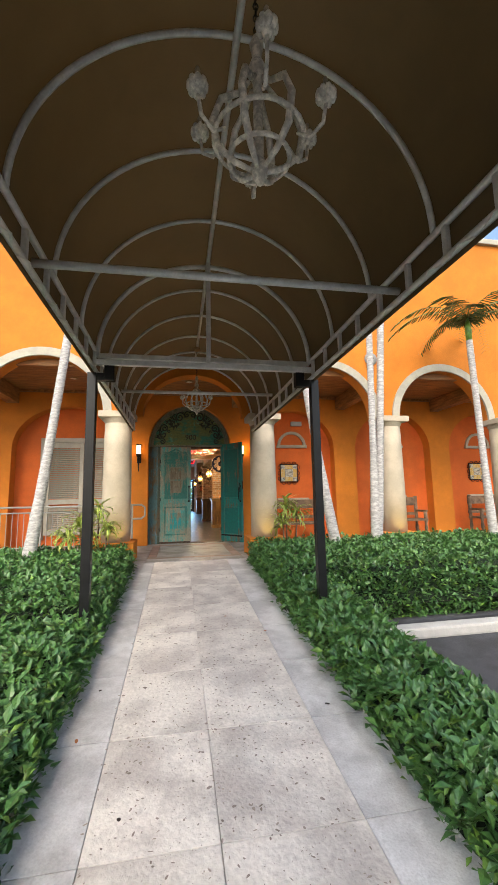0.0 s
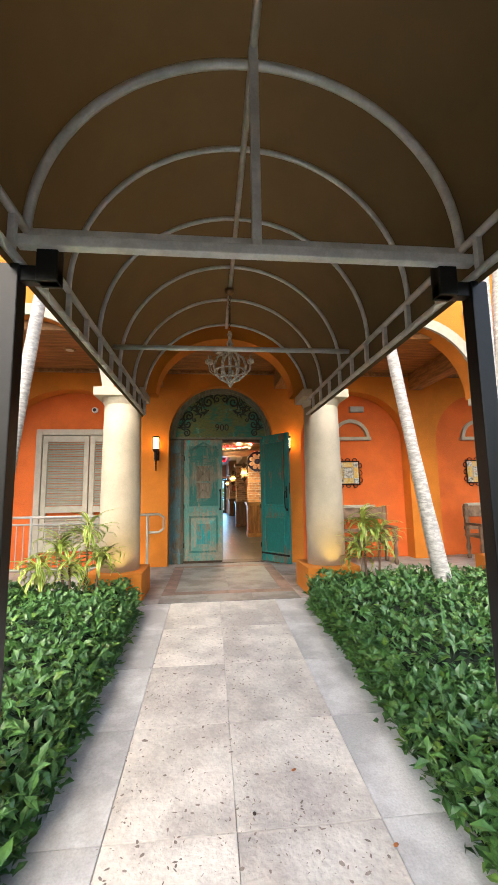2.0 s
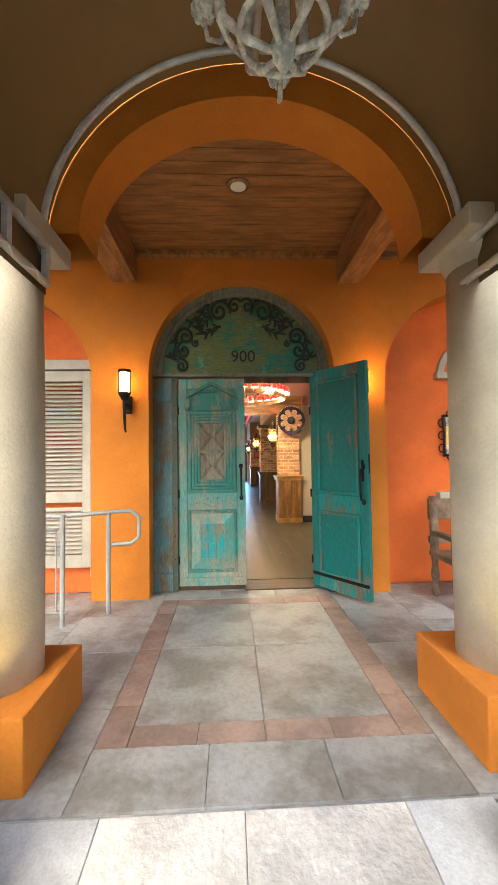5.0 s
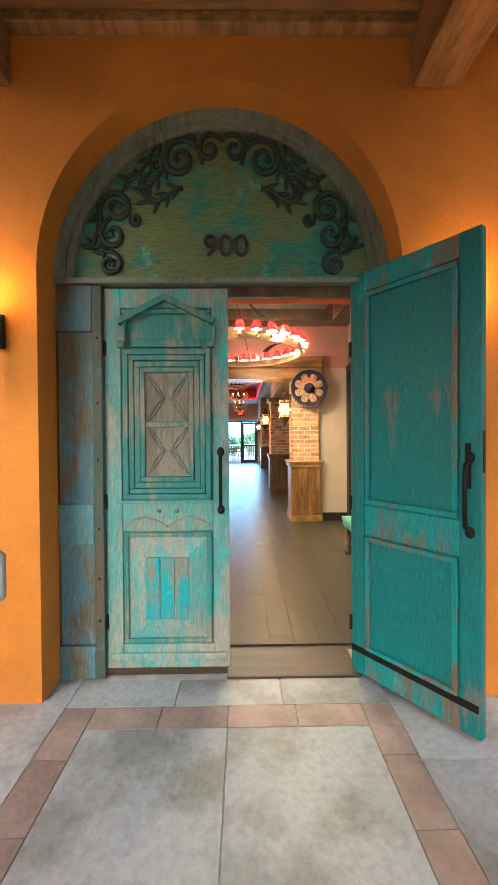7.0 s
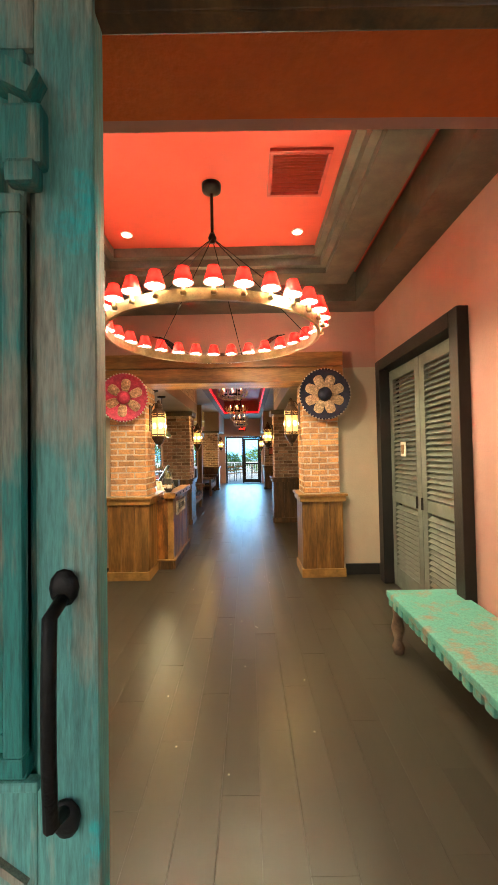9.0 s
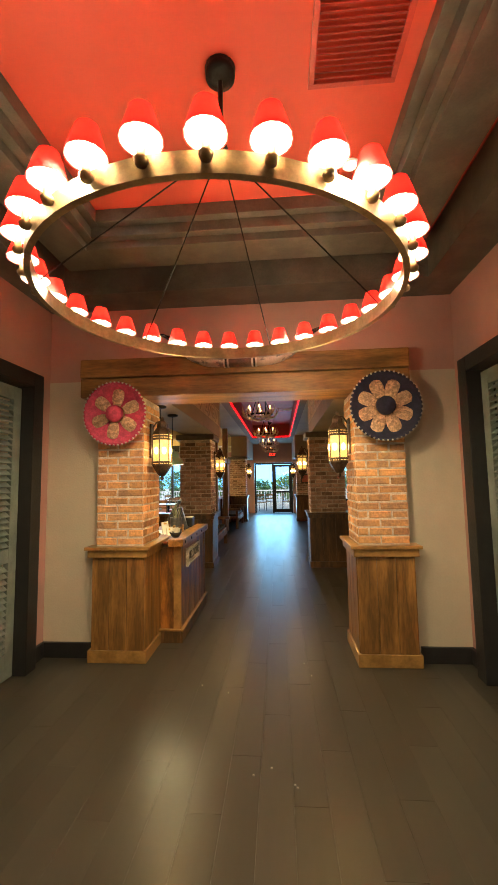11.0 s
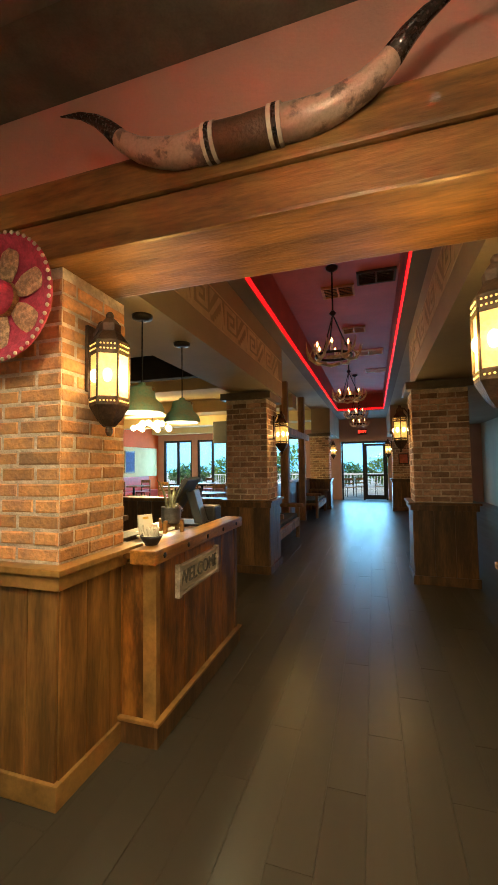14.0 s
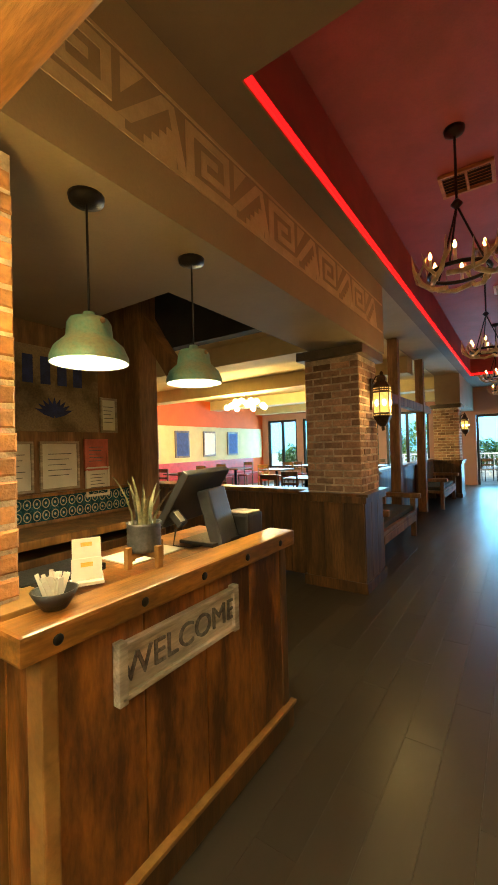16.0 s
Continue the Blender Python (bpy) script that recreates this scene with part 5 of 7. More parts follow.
# coffered ceiling
bm = bmesh.new()
box(bm, LX0 - 0.2, LX1 + 0.2, 12.8, 17.0, 3.80, 3.95)
struct("ceiling", bm, REDCEIL, "red painted coffered lobby ceiling", "ceiling")
bm = bmesh.new()
for x0, x1, y0, y1 in ((LX0, LX0 + 0.34, 12.8, 17.0), (LX1 - 0.34, LX1, 12.8, 17.0), (LX0 + 0.34, LX1 - 0.34, 16.62, 17.0), (LX0 + 0.34, LX1 - 0.34, 12.8, 13.2)):
    box(bm, x0, x1, y0, y1, 3.44, 3.80)
struct("ceiling_soffit", bm, DARKTRIM, "dark brown soffit round the lobby ceiling", "ceiling")
bm = bmesh.new()
tx0, tx1, ty0, ty1 = -0.27, 1.87, 13.95, 15.97
for o0, o1, z0 in ((0.0, 0.07, 3.70), (0.07, 0.14, 3.62), (0.14, 0.44, 3.56)):
    for x0, x1, y0, y1 in ((tx0 - o1, tx0 - o0, ty0 - o1, ty1 + o1), (tx1 + o0, tx1 + o1, ty0 - o1, ty1 + o1), (tx0 - o0, tx1 + o0, ty1 + o0, ty1 + o1), (tx0 - o0, tx1 + o0, ty0 - o1, ty0 - o0)):
        box(bm, x0, x1, y0, y1, z0, 3.80, 0.004)
struct("ceiling_coffer", bm, DARKTRIM, "dark stepped moulding round the red tray ceiling", "ceiling")
vent = thing("ceiling_vent", "dark red slatted air vent in the red ceiling", "vent", (1.55, 14.87, 3.795))
bm = bmesh.new()
for x0, x1, y0, y1 in ((-0.23, 0.23, -0.26, -0.23), (-0.23, 0.23, 0.23, 0.26), (-0.23, -0.20, -0.23, 0.23), (0.20, 0.23, -0.23, 0.23)):
    box(bm, x0, x1, y0, y1, -0.02, 0.003, 0.003)
part("frame", bm, REDVINYL, vent)
for k in range(15):
    part("slat", box(bmesh.new(), -0.20, 0.20, -0.012, 0.012, -0.002, 0.002, 0, pose(0, -0.21 + 0.03 * k, -0.010, 35)), REDVINYL, vent)
for x in (-0.05, 1.65):
    d = thing("ceiling_downlight", "small bright recessed downlight in the red tray", "downlight", (x, 15.70, 3.797), group="lobby downlights")
    part("trim_ring", lathe(bmesh.new(), [(0.055, -0.008), (0.06, 0.0)], 18), WHITEPAINT, d)
    part("lens", lathe(bmesh.new(), [(0.036, -0.012), (0.034, -0.009)], 14), DOWN, d)

# ---------------- ring chandelier ----------------
ring = thing("ring_chandelier", "round brass-banded chandelier with red shaded candle lamps", "chandelier", (0.86, 15.0, 2.56))
R = 0.84
bm = bmesh.new()
prof = [(R - 0.012, -0.035), (R + 0.012, -0.035), (R + 0.012, 0.035), (R - 0.012, 0.035)]
rr = [[bm.verts.new((r * math.cos(2 * math.pi * k / 72), r * math.sin(2 * math.pi * k / 72), z)) for r, z in prof] for k in range(72)]
for k in range(72):
    for j in range(4):
        bm.faces.new((rr[k][j], rr[k][(j + 1) % 4], rr[(k + 1) % 72][(j + 1) % 4], rr[(k + 1) % 72][j]))
part("band", bm, BRASS, ring)
part("canopy", lathe(bmesh.new(), [(0.03, 1.17), (0.075, 1.19), (0.08, 1.24)], 18), IRON, ring, smooth=True)
part("hub", lathe(bmesh.new(), [(0.02, 0.76), (0.035, 0.80), (0.02, 0.84)], 12), IRON, ring, smooth=True)
part("down_rod", tube(bmesh.new(), [(0, 0, 0.8), (0, 0, 1.20)], 0.013, 8), IRON, ring)
for k in range(6):
    a = radians(60 * k + 15)
    part("cable", tube(bmesh.new(), [(0, 0, 0.80), (R * math.cos(a), R * math.sin(a), 0.03)], 0.004, 5), IRON, ring)
N = 30
sh = to_mesh("shade", lathe(bmesh.new(), [(0.063, 0.10), (0.034, 0.195)], 16, cap=False), REDSHADE, True)
li = to_mesh("lining", lathe(bmesh.new(), [(0.060, 0.101), (0.032, 0.193)], 16, cap=False), WHITELINING, True)
cn = to_mesh("candle", lathe(bmesh.new(), [(0.016, 0.03), (0.022, 0.045), (0.012, 0.06), (0.012, 0.10)], 10), BRASS, True)
bu = to_mesh("bulb", lathe(bmesh.new(), [(0.012, 0.10), (0.026, 0.125), (0.024, 0.15), (0.008, 0.175)], 10), BULB, True)
for k in range(N):
    a = 2 * math.pi * (k - 0.08) / N
    c = new("candle", cn)
    c.parent = ring
    c.location = ((R + 0.03) * math.cos(a), (R + 0.03) * math.sin(a), -0.04)
    for nm, me in (("shade", sh), ("lining", li), ("bulb", bu)):
        q = new(nm, me)
        q.parent = c


# ---------------- brick piers ----------------
def brick_mesh(l, h, d, mtl, seed):
    rng = random.Random(seed)
    bm = bmesh.new()
    c = 0.007
    j = lambda: rng.uniform(-0.003, 0.003)
    f = [bm.verts.new((x + j(), -d + j(), z + j())) for x, z in ((-l / 2 + c, -h / 2 + c), (l / 2 - c, -h / 2 + c), (l / 2 - c, h / 2 - c), (-l / 2 + c, h / 2 - c))]
    m = [bm.verts.new((x + j() * 0.5, -d + c, z + j() * 0.5)) for x, z in ((-l / 2, -h / 2), (l / 2, -h / 2), (l / 2, h / 2), (-l / 2, h / 2))]
    b = [bm.verts.new((x, 0, z)) for x, z in ((-l / 2, -h / 2), (l / 2, -h / 2), (l / 2, h / 2), (-l / 2, h / 2))]
    bm.faces.new(f)
    for p, q in ((f, m), (m, b)):
        for k in range(4):
            bm.faces.new((p[k], q[k], q[(k + 1) % 4], p[(k + 1) % 4]))
    return to_mesh("brick", bm, mtl)


MESHES = {}


def shared_brick(l, mtl, v):
    key = (round(l, 2), mtl.name, v)
    if key not in MESHES:
        MESHES[key] = brick_mesh(round(l, 2) - 0.015, 0.061, 0.018, mtl, v)
    return MESHES[key]


def pier(label, x0, x1, y0, y1, ledge, top, mtl, faces, oak, cap=False, gap=0.077):
    """A square pier: panelled oak base with skirting and ledge, brick shaft above."""
    cx, cy = (x0 + x1) / 2, (y0 + y1) / 2
    p = thing("brick_pier", label, "pier", (cx, cy, 0), group="brick piers")
    hx, hy = (x1 - x0) / 2, (y1 - y0) / 2
    part("base_panel", boxed(-hx + 0.03, hx - 0.03, -hy + 0.03, hy - 0.03, 0, ledge - 0.04, 0.004), oak, p)
    # planks of the base
    n = 3
    for k in range(n):
        xa = -hx + 0.025 + (2 * hx - 0.05) * k / n
        xb = -hx + 0.025 + (2 * hx - 0.05) * (k + 1) / n
        part("plank", boxed(xa + 0.002, xb - 0.002, -hy + 0.018, -hy + 0.032, 0.10, ledge - 0.05, 0.003), oak, p)
        ya = -hy + 0.035 + (2 * hy - 0.07) * k / n
        yb = -hy + 0.035 + (2 * hy - 0.07) * (k + 1) / n
        for s in (-1, 1):
            xo = s * (hx - 0.025)
            part("plank", boxed(xo - 0.007, xo + 0.007, ya + 0.002, yb - 0.002, 0.10, ledge - 0.05, 0.003), oak, p)
    part("skirting", boxed(-hx, hx, -hy, hy, 0, 0.11, 0.006), OAKTRIM if oak is OAK else oak, p)
    bm = boxed(-hx - 0.035, hx + 0.035, -hy - 0.035, hy + 0.035, ledge - 0.03, ledge, 0.006)
    box(bm, -hx - 0.01, hx + 0.01, -hy - 0.01, hy + 0.01, ledge - 0.10, ledge - 0.03, 0.004)
    part("ledge", bm, OAKTRIM if oak is OAK else oak, p)
    bx, by = hx - 0.045, hy - 0.045
    part("mortar", boxed(-bx + 0.007, bx - 0.007, -by + 0.007, by - 0.007, ledge, top, 0), MORTAR, p)
    rng = random.Random(int(cx * 100) + int(cy * 10))
    row, z = 0, ledge + 0.042
    while z < top - 0.03:
        for f in faces:
            half = bx if f in "sn" else by - 0.0
            t = -half
            first = True
            while t < half - 0.03:
                l = 0.105 if first and row % 2 else 0.21
                l = min(l, half - t)
                if half - t - l < 0.06:
                    l = half - t
                b = new("brick", shared_brick(l, mtl, rng.randrange(3)))
                b.parent = p
                mid = t + l / 2
                o = -0.018 + rng.uniform(-0.003, 0.004)
                if f == "s":
                    b.location = (mid, -by - o, z)
                elif f == "n":
                    b.location, b.rotation_euler = (mid, by + o, z), (0, 0, math.pi)
                elif f == "e":
                    b.location, b.rotation_euler = (bx + o, mid, z), (0, 0, math.pi / 2)
                else:
                    b.location, b.rotation_euler = (-bx - o, mid, z), (0, 0, -math.pi / 2)
                t += l
                first = False
        z += gap
        row += 1
    if cap:
        part("cap", boxed(-hx - 0.02, hx + 0.02, -hy - 0.02, hy + 0.02, top, top + 0.10, 0.01), DARKTRIM, p)
    return p


pier("orange brick pier on a panelled oak base", -0.71, -0.150, 16.87, 17.475, 1.06, 2.50, BRICK, "sew", OAK)
pier("orange brick pier on a panelled oak base", 1.78, 2.34, 16.87, 17.475, 1.06, 2.50, BRICK, "sew", OAK)
PALEP = "pale tumbled brick pier on a dark panelled base"
pier(PALEP, -0.87, -0.16, 20.76, 21.46, 1.02, 2.46, BRICKPALE, "se", OAKDARK, True)
pier(PALEP, 1.66, 2.42, 20.82, 21.50, 1.02, 2.46, BRICKPALE, "sw", OAKDARK, True)
pier(PALEP, -0.90, -0.16, 28.9, 29.6, 1.02, 2.46, BRICKPALE, "se", OAKDARK, True)
pier(PALEP, 1.76, 2.50, 28.9, 29.6, 1.02, 2.46, BRICKPALE, "sw", OAKDARK, True)

# timber header and horns
hb = thing("timber_header", "rustic honey-stained timber beam over the opening", "beam", (0.80, 17.05, 2.50))
part("lower_timber", boxed(-1.62, 1.55, -0.20, 0.28, 0.0, 0.19, 0.015), TIMBER, hb)
part("upper_timber", boxed(-1.62, 1.55, -0.215, 0.20, 0.195, 0.38, 0.015), TIMBER, hb)
hn = thing("mounted_horns", "polished longhorn horns with leather wrap on the beam", "horns", (0.775, 16.80, 2.86))
part("leather_wrap", tube(bmesh.new(), [(-0.155, 0, -0.05), (0, 0, -0.055), (0.155, 0, -0.05)], 0.068, 16), LEATHER, hn, smooth=True)
for s in (-1, 1):
    for x, mtl in ((0.115, BEAD), (0.135, HORN), (0.150, BEAD)):
        part("binding", tube(bmesh.new(), [(s * (x - 0.008), 0, -0.05), (s * (x + 0.008), 0, -0.05)], 0.072, 16), mtl, hn)
    h = part("horn_root", tube(bmesh.new(), [(s * 0.14, 0, -0.05), (s * 0.22, 0, -0.052), (s * 0.30, 0, -0.048), (s * 0.38, -0.005, -0.03), (s * 0.46, -0.01, 0.0), (s * 0.53, -0.02, 0.045), (s * 0.58, -0.025, 0.095)], [0.066, 0.064, 0.061, 0.056, 0.049, 0.042, 0.036], 14), HORNPALE, hn, "pale mottled horn root", True)
    part("horn_tip", tube(bmesh.new(), [(s * 0.55, -0.022, 0.065), (s * 0.60, -0.03, 0.115), (s * 0.66, -0.035, 0.165), (s * 0.74, -0.042, 0.205), (s * 0.84, -0.05, 0.222)], [0.0405, 0.035, 0.026, 0.015, 0.003], 12), HORN, h, "dark horn tip", True)


def sombrero(x, felt, label, r):
    s = thing("sombrero", label, "sombrero", (x, 16.86, 2.325), group="wall sombreros")
    part("brim", lathe(bmesh.new(), [(0.06, 0.012), (r * 0.7, 0.025), (r * 0.95, 0.055), (r, 0.075), (r * 0.98, 0.085), (r * 0.9, 0.065), (r * 0.6, 0.04), (0.05, 0.03)], 40, m=pose(0, 0, 0, 90)), felt, s, smooth=True)
    bm = bmesh.new()
    for k in range(48):
        a = 2 * math.pi * k / 48
        blob(bm, (r * 0.985 * math.cos(a), -0.088, r * 0.985 * math.sin(a)), 0.010, 0.008, 0.010, n=6)
    tagged(part("bead_trim", bm, BEAD, s), kind="stuff")
    n = 6 if felt is PINK else 8
    for k in range(n):
        a = 360 / n * k + 22
        m = pose(0, -0.05, 0, 0, -a, 0)
        bm = blob(bmesh.new(), (0, 0, 0), r * 0.35, 0.008, r * 0.195, n=12)
        blob(bm, (0.02, -0.008, 0), r * 0.18, 0.008, r * 0.085, n=10)
        bmesh.ops.transform(bm, matrix=m @ Matrix.Translation((r * 0.56, 0, 0)), verts=bm.verts[:])
        part("petal", bm, GOLD, s, smooth=True)
    bm = lathe(bmesh.new(), [(r * 0.27, 0.04), (r * 0.26, 0.10), (r * 0.18, 0.15), (r * 0.05, 0.165)], 20, m=pose(0, 0, 0, 90))
    part("crown", bm, felt, s, smooth=True)
    part("crown_band", lathe(bmesh.new(), [(r * 0.28, 0.045), (r * 0.285, 0.06), (r * 0.275, 0.075)], 20, m=pose(0, 0, 0, 90), cap=False), GOLDDARK, s, smooth=True)


sombrero(-0.44, PINK, "pink felt sombrero with embroidered petals on a brick pier", 0.31)
sombrero(2.10, NAVY, "navy felt sombrero with gold embroidered petals on a brick pier", 0.325)


def lantern(x, y, z, s, lit=8.0):
    """Pierced metal lantern on a wall bracket; s is the side that it faces."""
    l = thing("wall_lantern", "lit pierced bronze lantern with amber glass on a pier", "lantern", (x + s * 0.12, y, z), group="pier lanterns")
    def hexring(bm, prof, m=None):
        return lathe(bm, prof, 6, m=m or pose(0, 0, 0, 0, 0, 30))
    bm = hexring(bmesh.new(), [(0.075, 0.14), (0.10, 0.13), (0.10, 0.17), (0.10, 0.20), (0.055, 0.26), (0.055, 0.30), (0.03, 0.33)])
    blob(bm, (0, 0, 0.345), 0.022, 0.022, 0.028, n=8)
    part("roof", bm, BRONZE, l)
    bm = hexring(bmesh.new(), [(0.10, -0.13), (0.10, -0.09), (0.095, -0.085)])
    hexring(bm, [(0.03, -0.235), (0.06, -0.20), (0.10, -0.13)])
    blob(bm, (0, 0, -0.255), 0.02, 0.02, 0.03, n=8)
    part("base", bm, BRONZE, l)
    for k in range(6):
        a = radians(60 * k + 30)
        bm = tube(bmesh.new(), [(0.098 * math.cos(a), 0.098 * math.sin(a), -0.09), (0.098 * math.cos(a), 0.098 * math.sin(a), 0.15)], 0.006, 5)
        part("corner_bar", bm, BRONZE, l)
    # pierced dots of light in the upper and lower bands
    bm = bmesh.new()
    for k in range(6):
        a0, a1 = radians(60 * k + 30), radians(60 * k + 90)
        for q in range(5):
            f = (q + 1) / 6
            px, py = 0.1015 * (math.cos(a0) * (1 - f) + math.cos(a1) * f), 0.1015 * (math.sin(a0) * (1 - f) + math.sin(a1) * f)
            for zz in (0.155, 0.180, -0.110):
                blob(bm, (px, py, zz), 0.005, 0.005, 0.005, n=6)
    tagged(part("piercing", bm, AMBER, l), kind="stuff")
    g = part("glass", hexring(bmesh.new(), [(0.093, -0.09), (0.093, 0.135)]), AMBER, l, "glowing amber glass")
    # a glowing lump set in each pane imitates the glass's bright centre
    bm = bmesh.new()
    for k in range(6):
        a = radians(60 * k + 60)
        blob(bm, (0.078 * math.cos(a), 0.078 * math.sin(a), 0.02), 0.022, 0.022, 0.036, n=8)
    part("pane_hot_spots", bm, HOTSPOT, l)
    bm = boxed(min(-s * 0.12, -s * 0.10), max(-s * 0.12, -s * 0.10), -0.045, 0.045, -0.05, 0.30, 0.004)
    tube(bm, [(-s * 0.11, 0, 0.24), (-s * 0.06, 0, 0.32), (0, 0, 0.33)], 0.008, 6)
    part("bracket", bm, BRONZE, l)
    lamp("lantern_lamp", "POINT", (x + s * 0.26, y, z + 0.02), lit, (1.0, 0.56, 0.16), 0.08)
    return l


lantern(-0.195, 17.12, 1.96, 1)
lantern(1.825, 17.12, 1.96, -1)
lantern(-0.205, 21.2, 1.95, 1, 6)
lantern(1.705, 21.2, 1.95, -1, 6)
lantern(-0.205, 29.2, 1.95, 1, 4)
lantern(1.805, 29.2, 1.95, -1, 4)

# lobby bench
lb = thing("painted_bench", "turquoise painted bench with coloured carved edge", "bench", (2.50, 14.15, 0))
part("seat", boxed(-0.28, 0.28, -0.90, 0.90, 0.42, 0.47, 0.012), TURQ, lb)
bm = bmesh.new()
for k in range(18):
    box(bm, -0.272, 0.272, -0.86 + 0.1 * k - 0.038, -0.86 + 0.1 * k + 0.038, 0.36, 0.42, 0.012)
part("carved_apron", bm, TURQ, lb)
for sx in (-0.22, 0.22):
    for sy in (-0.82, 0.82):
        part("leg", lathe(bmesh.new(), [(0.035, 0), (0.05, 0.05), (0.03, 0.10), (0.052, 0.2), (0.03, 0.3), (0.05, 0.37)], 12, (sx, sy, 0)), BENCHWOOD, lb, smooth=True)

# ---------------- dining hall shell ----------------
# aisle tray with red light line
bm = bmesh.new()
box(bm, 0.05, 1.60, 18.42, 29.6, 3.92, 3.99)
tray = struct("ceiling_tray", bm, PLUM, "plum red tray ceiling over the aisle", "ceiling")
# liners in the ceiling's plum, coloured so for the strip's red light on them
for x0, x1, y0, y1 in ((0.05, 0.062, 18.42, 29.6), (1.588, 1.60, 18.42, 29.6), (0.062, 1.588, 18.42, 18.432), (0.062, 1.588, 29.588, 29.6)):
    part("tray_side_redlit", boxed(x0, x1, y0, y1, 3.43, 3.92, 0), PLUM, tray)
bm = bmesh.new()
for x0, x1, y0, y1 in ((-0.13, 0.05, 17.25, 32.4), (1.60, 1.76, 17.25, 32.4), (0.05, 1.60, 17.25, 18.42), (0.05, 1.60, 29.6, 32.4)):
    box(bm, x0, x1, y0, y1, 3.36, 3.99)
struct("ceiling_aisle_soffit", bm, TAUPEDARK, "dark taupe soffit round the aisle ceiling", "ceiling")
led = thing("led_strip", "glowing red light strip round the tray ceiling", "light strip", (0, 0, 3.41))
for x0, x1, y0, y1 in ((0.05, 0.068, 18.42, 29.6), (1.582, 1.60, 18.42, 29.6), (0.068, 1.582, 29.582, 29.6)):
    part("strip", boxed(x0, x1, y0, y1, -0.03, 0.02, 0), LED, led)


def frieze_beam(x0, x1, s, name):
    bm = bmesh.new()
    box(bm, x0, x1, 17.26, 21.5, 2.57, 3.36)
    box(bm, x0, x1, 21.5, 28.7, 3.36, 3.5)
    box(bm, x0, x1, 28.7, 32.4, 2.57, 3.36)
    struct(name, bm, TAUPE, "taupe plastered beam with a painted key frieze", "beam")
    x = x1 if s > 0 else x0
    fr = thing("stencil_frieze", "pale painted stepped key frieze on the beam", "frieze", (x + s * 0.002, 0, 2.80))
    bm = bmesh.new()

    def bar(y0, y1, z0, z1):
        box(bm, -0.003, 0.003, y0, y1, z0, z1)
    bar(17.3, 21.45, 0.32, 0.335)
    bar(17.3, 21.45, 0.00, 0.02)

    def stroke(*pts):
        v = [bm.verts.new((s * 0.0045, y + p, q)) for p, q in pts]
        bm.faces.new(v if s > 0 else v[::-1])
    y = 17.43
    while y < 20.8:
        # square spiral, solid triangle, slanted stroke and stepped triangle
        for a, b, c, d in ((0.0, 0.055, 0.02, 0.30), (0.055, 0.34, 0.255, 0.30), (0.295, 0.34, 0.09, 0.255), (0.11, 0.295, 0.09, 0.13), (0.11, 0.15, 0.13, 0.215), (0.15, 0.24, 0.175, 0.215), (0.055, 0.40, 0.02, 0.06)):
            bar(y + a, y + b, c, d)
        stroke((0.38, 0.30), (0.38, 0.15), (0.50, 0.30))
        stroke((0.36, 0.06), (0.43, 0.06), (0.68, 0.30), (0.60, 0.30))
        stroke((0.68, 0.30), (0.644, 0.2654), (0.70, 0.02), (0.76, 0.02))
        for k in range(4):
            bar(y + 0.50 + 0.045 * k, y + 0.69, 0.02 + 0.04 * k, 0.06 + 0.04 * k)
        y += 0.76
    part("stencil", bm, STENCIL, fr)


frieze_beam(-0.75, -0.13, 1, "ceiling_beam_west")
frieze_beam(1.76, 2.40, -1, "ceiling_beam_east")
# low ceiling over the host place, black recess and dining ceiling
bm = bmesh.new()
box(bm, -9, -0.75, 17.25, 18.67, 2.572, 3.1)
box(bm, 2.40, 14, 17.25, 33.0, 3.0, 3.1)
struct("ceiling_host", bm, TAUPE, "taupe low ceiling over the host stand", "ceiling")
bm = bmesh.new()
box(bm, -9, -0.75, 18.67, 20.15, 3.35, 3.45)
box(bm, -9, -0.75, 20.02, 20.15, 2.68, 3.35)
struct("ceiling_recess", bm, CHARCOAL, "charcoal recessed ceiling", "ceiling")
bm = bmesh.new()
box(bm, -9, -0.75, 20.15, 33.0, 3.35, 3.5)
for y in (20.2, 22.4, 25.5, 28.8, 32.0):
    box(bm, -9, -0.75, y, y + 0.5, 3.0, 3.35)
struct("ceiling_dining", bm, DINECEIL, "cream coffered dining room ceiling", "ceiling")
bm = bmesh.new()
box(bm, -9.15, -8.85, 17.25, 33.0, 0, 4.0)
struct("wall_dining_west", bm, DINEORANGE, "orange painted dining room wall", "wall")
bm = bmesh.new()
box(bm, 5.2, 5.4, 17.25, 33.0, 0, 4.0)
struct("wall_hall_east", bm, BEIGE, "beige wall on the far side of the hall", "wall")
bm = bmesh.new()
box(bm, LX1 + 0.2, 5.4, 17.0, 17.25, 0, 4.0)
box(bm, -12.3, LX0 - 0.2, 17.0, 17.25, 0, 4.0)
struct("wall_hall_south", bm, BEIGE, "beige wall behind the host area", "wall")
# roof
bm = bmesh.new()
box(bm, -12.5, 14.2, 10.2, 33.3, 4.0, 4.3)
struct("roof", bm, CHARCOAL, "flat roof slab over the building", "roof")

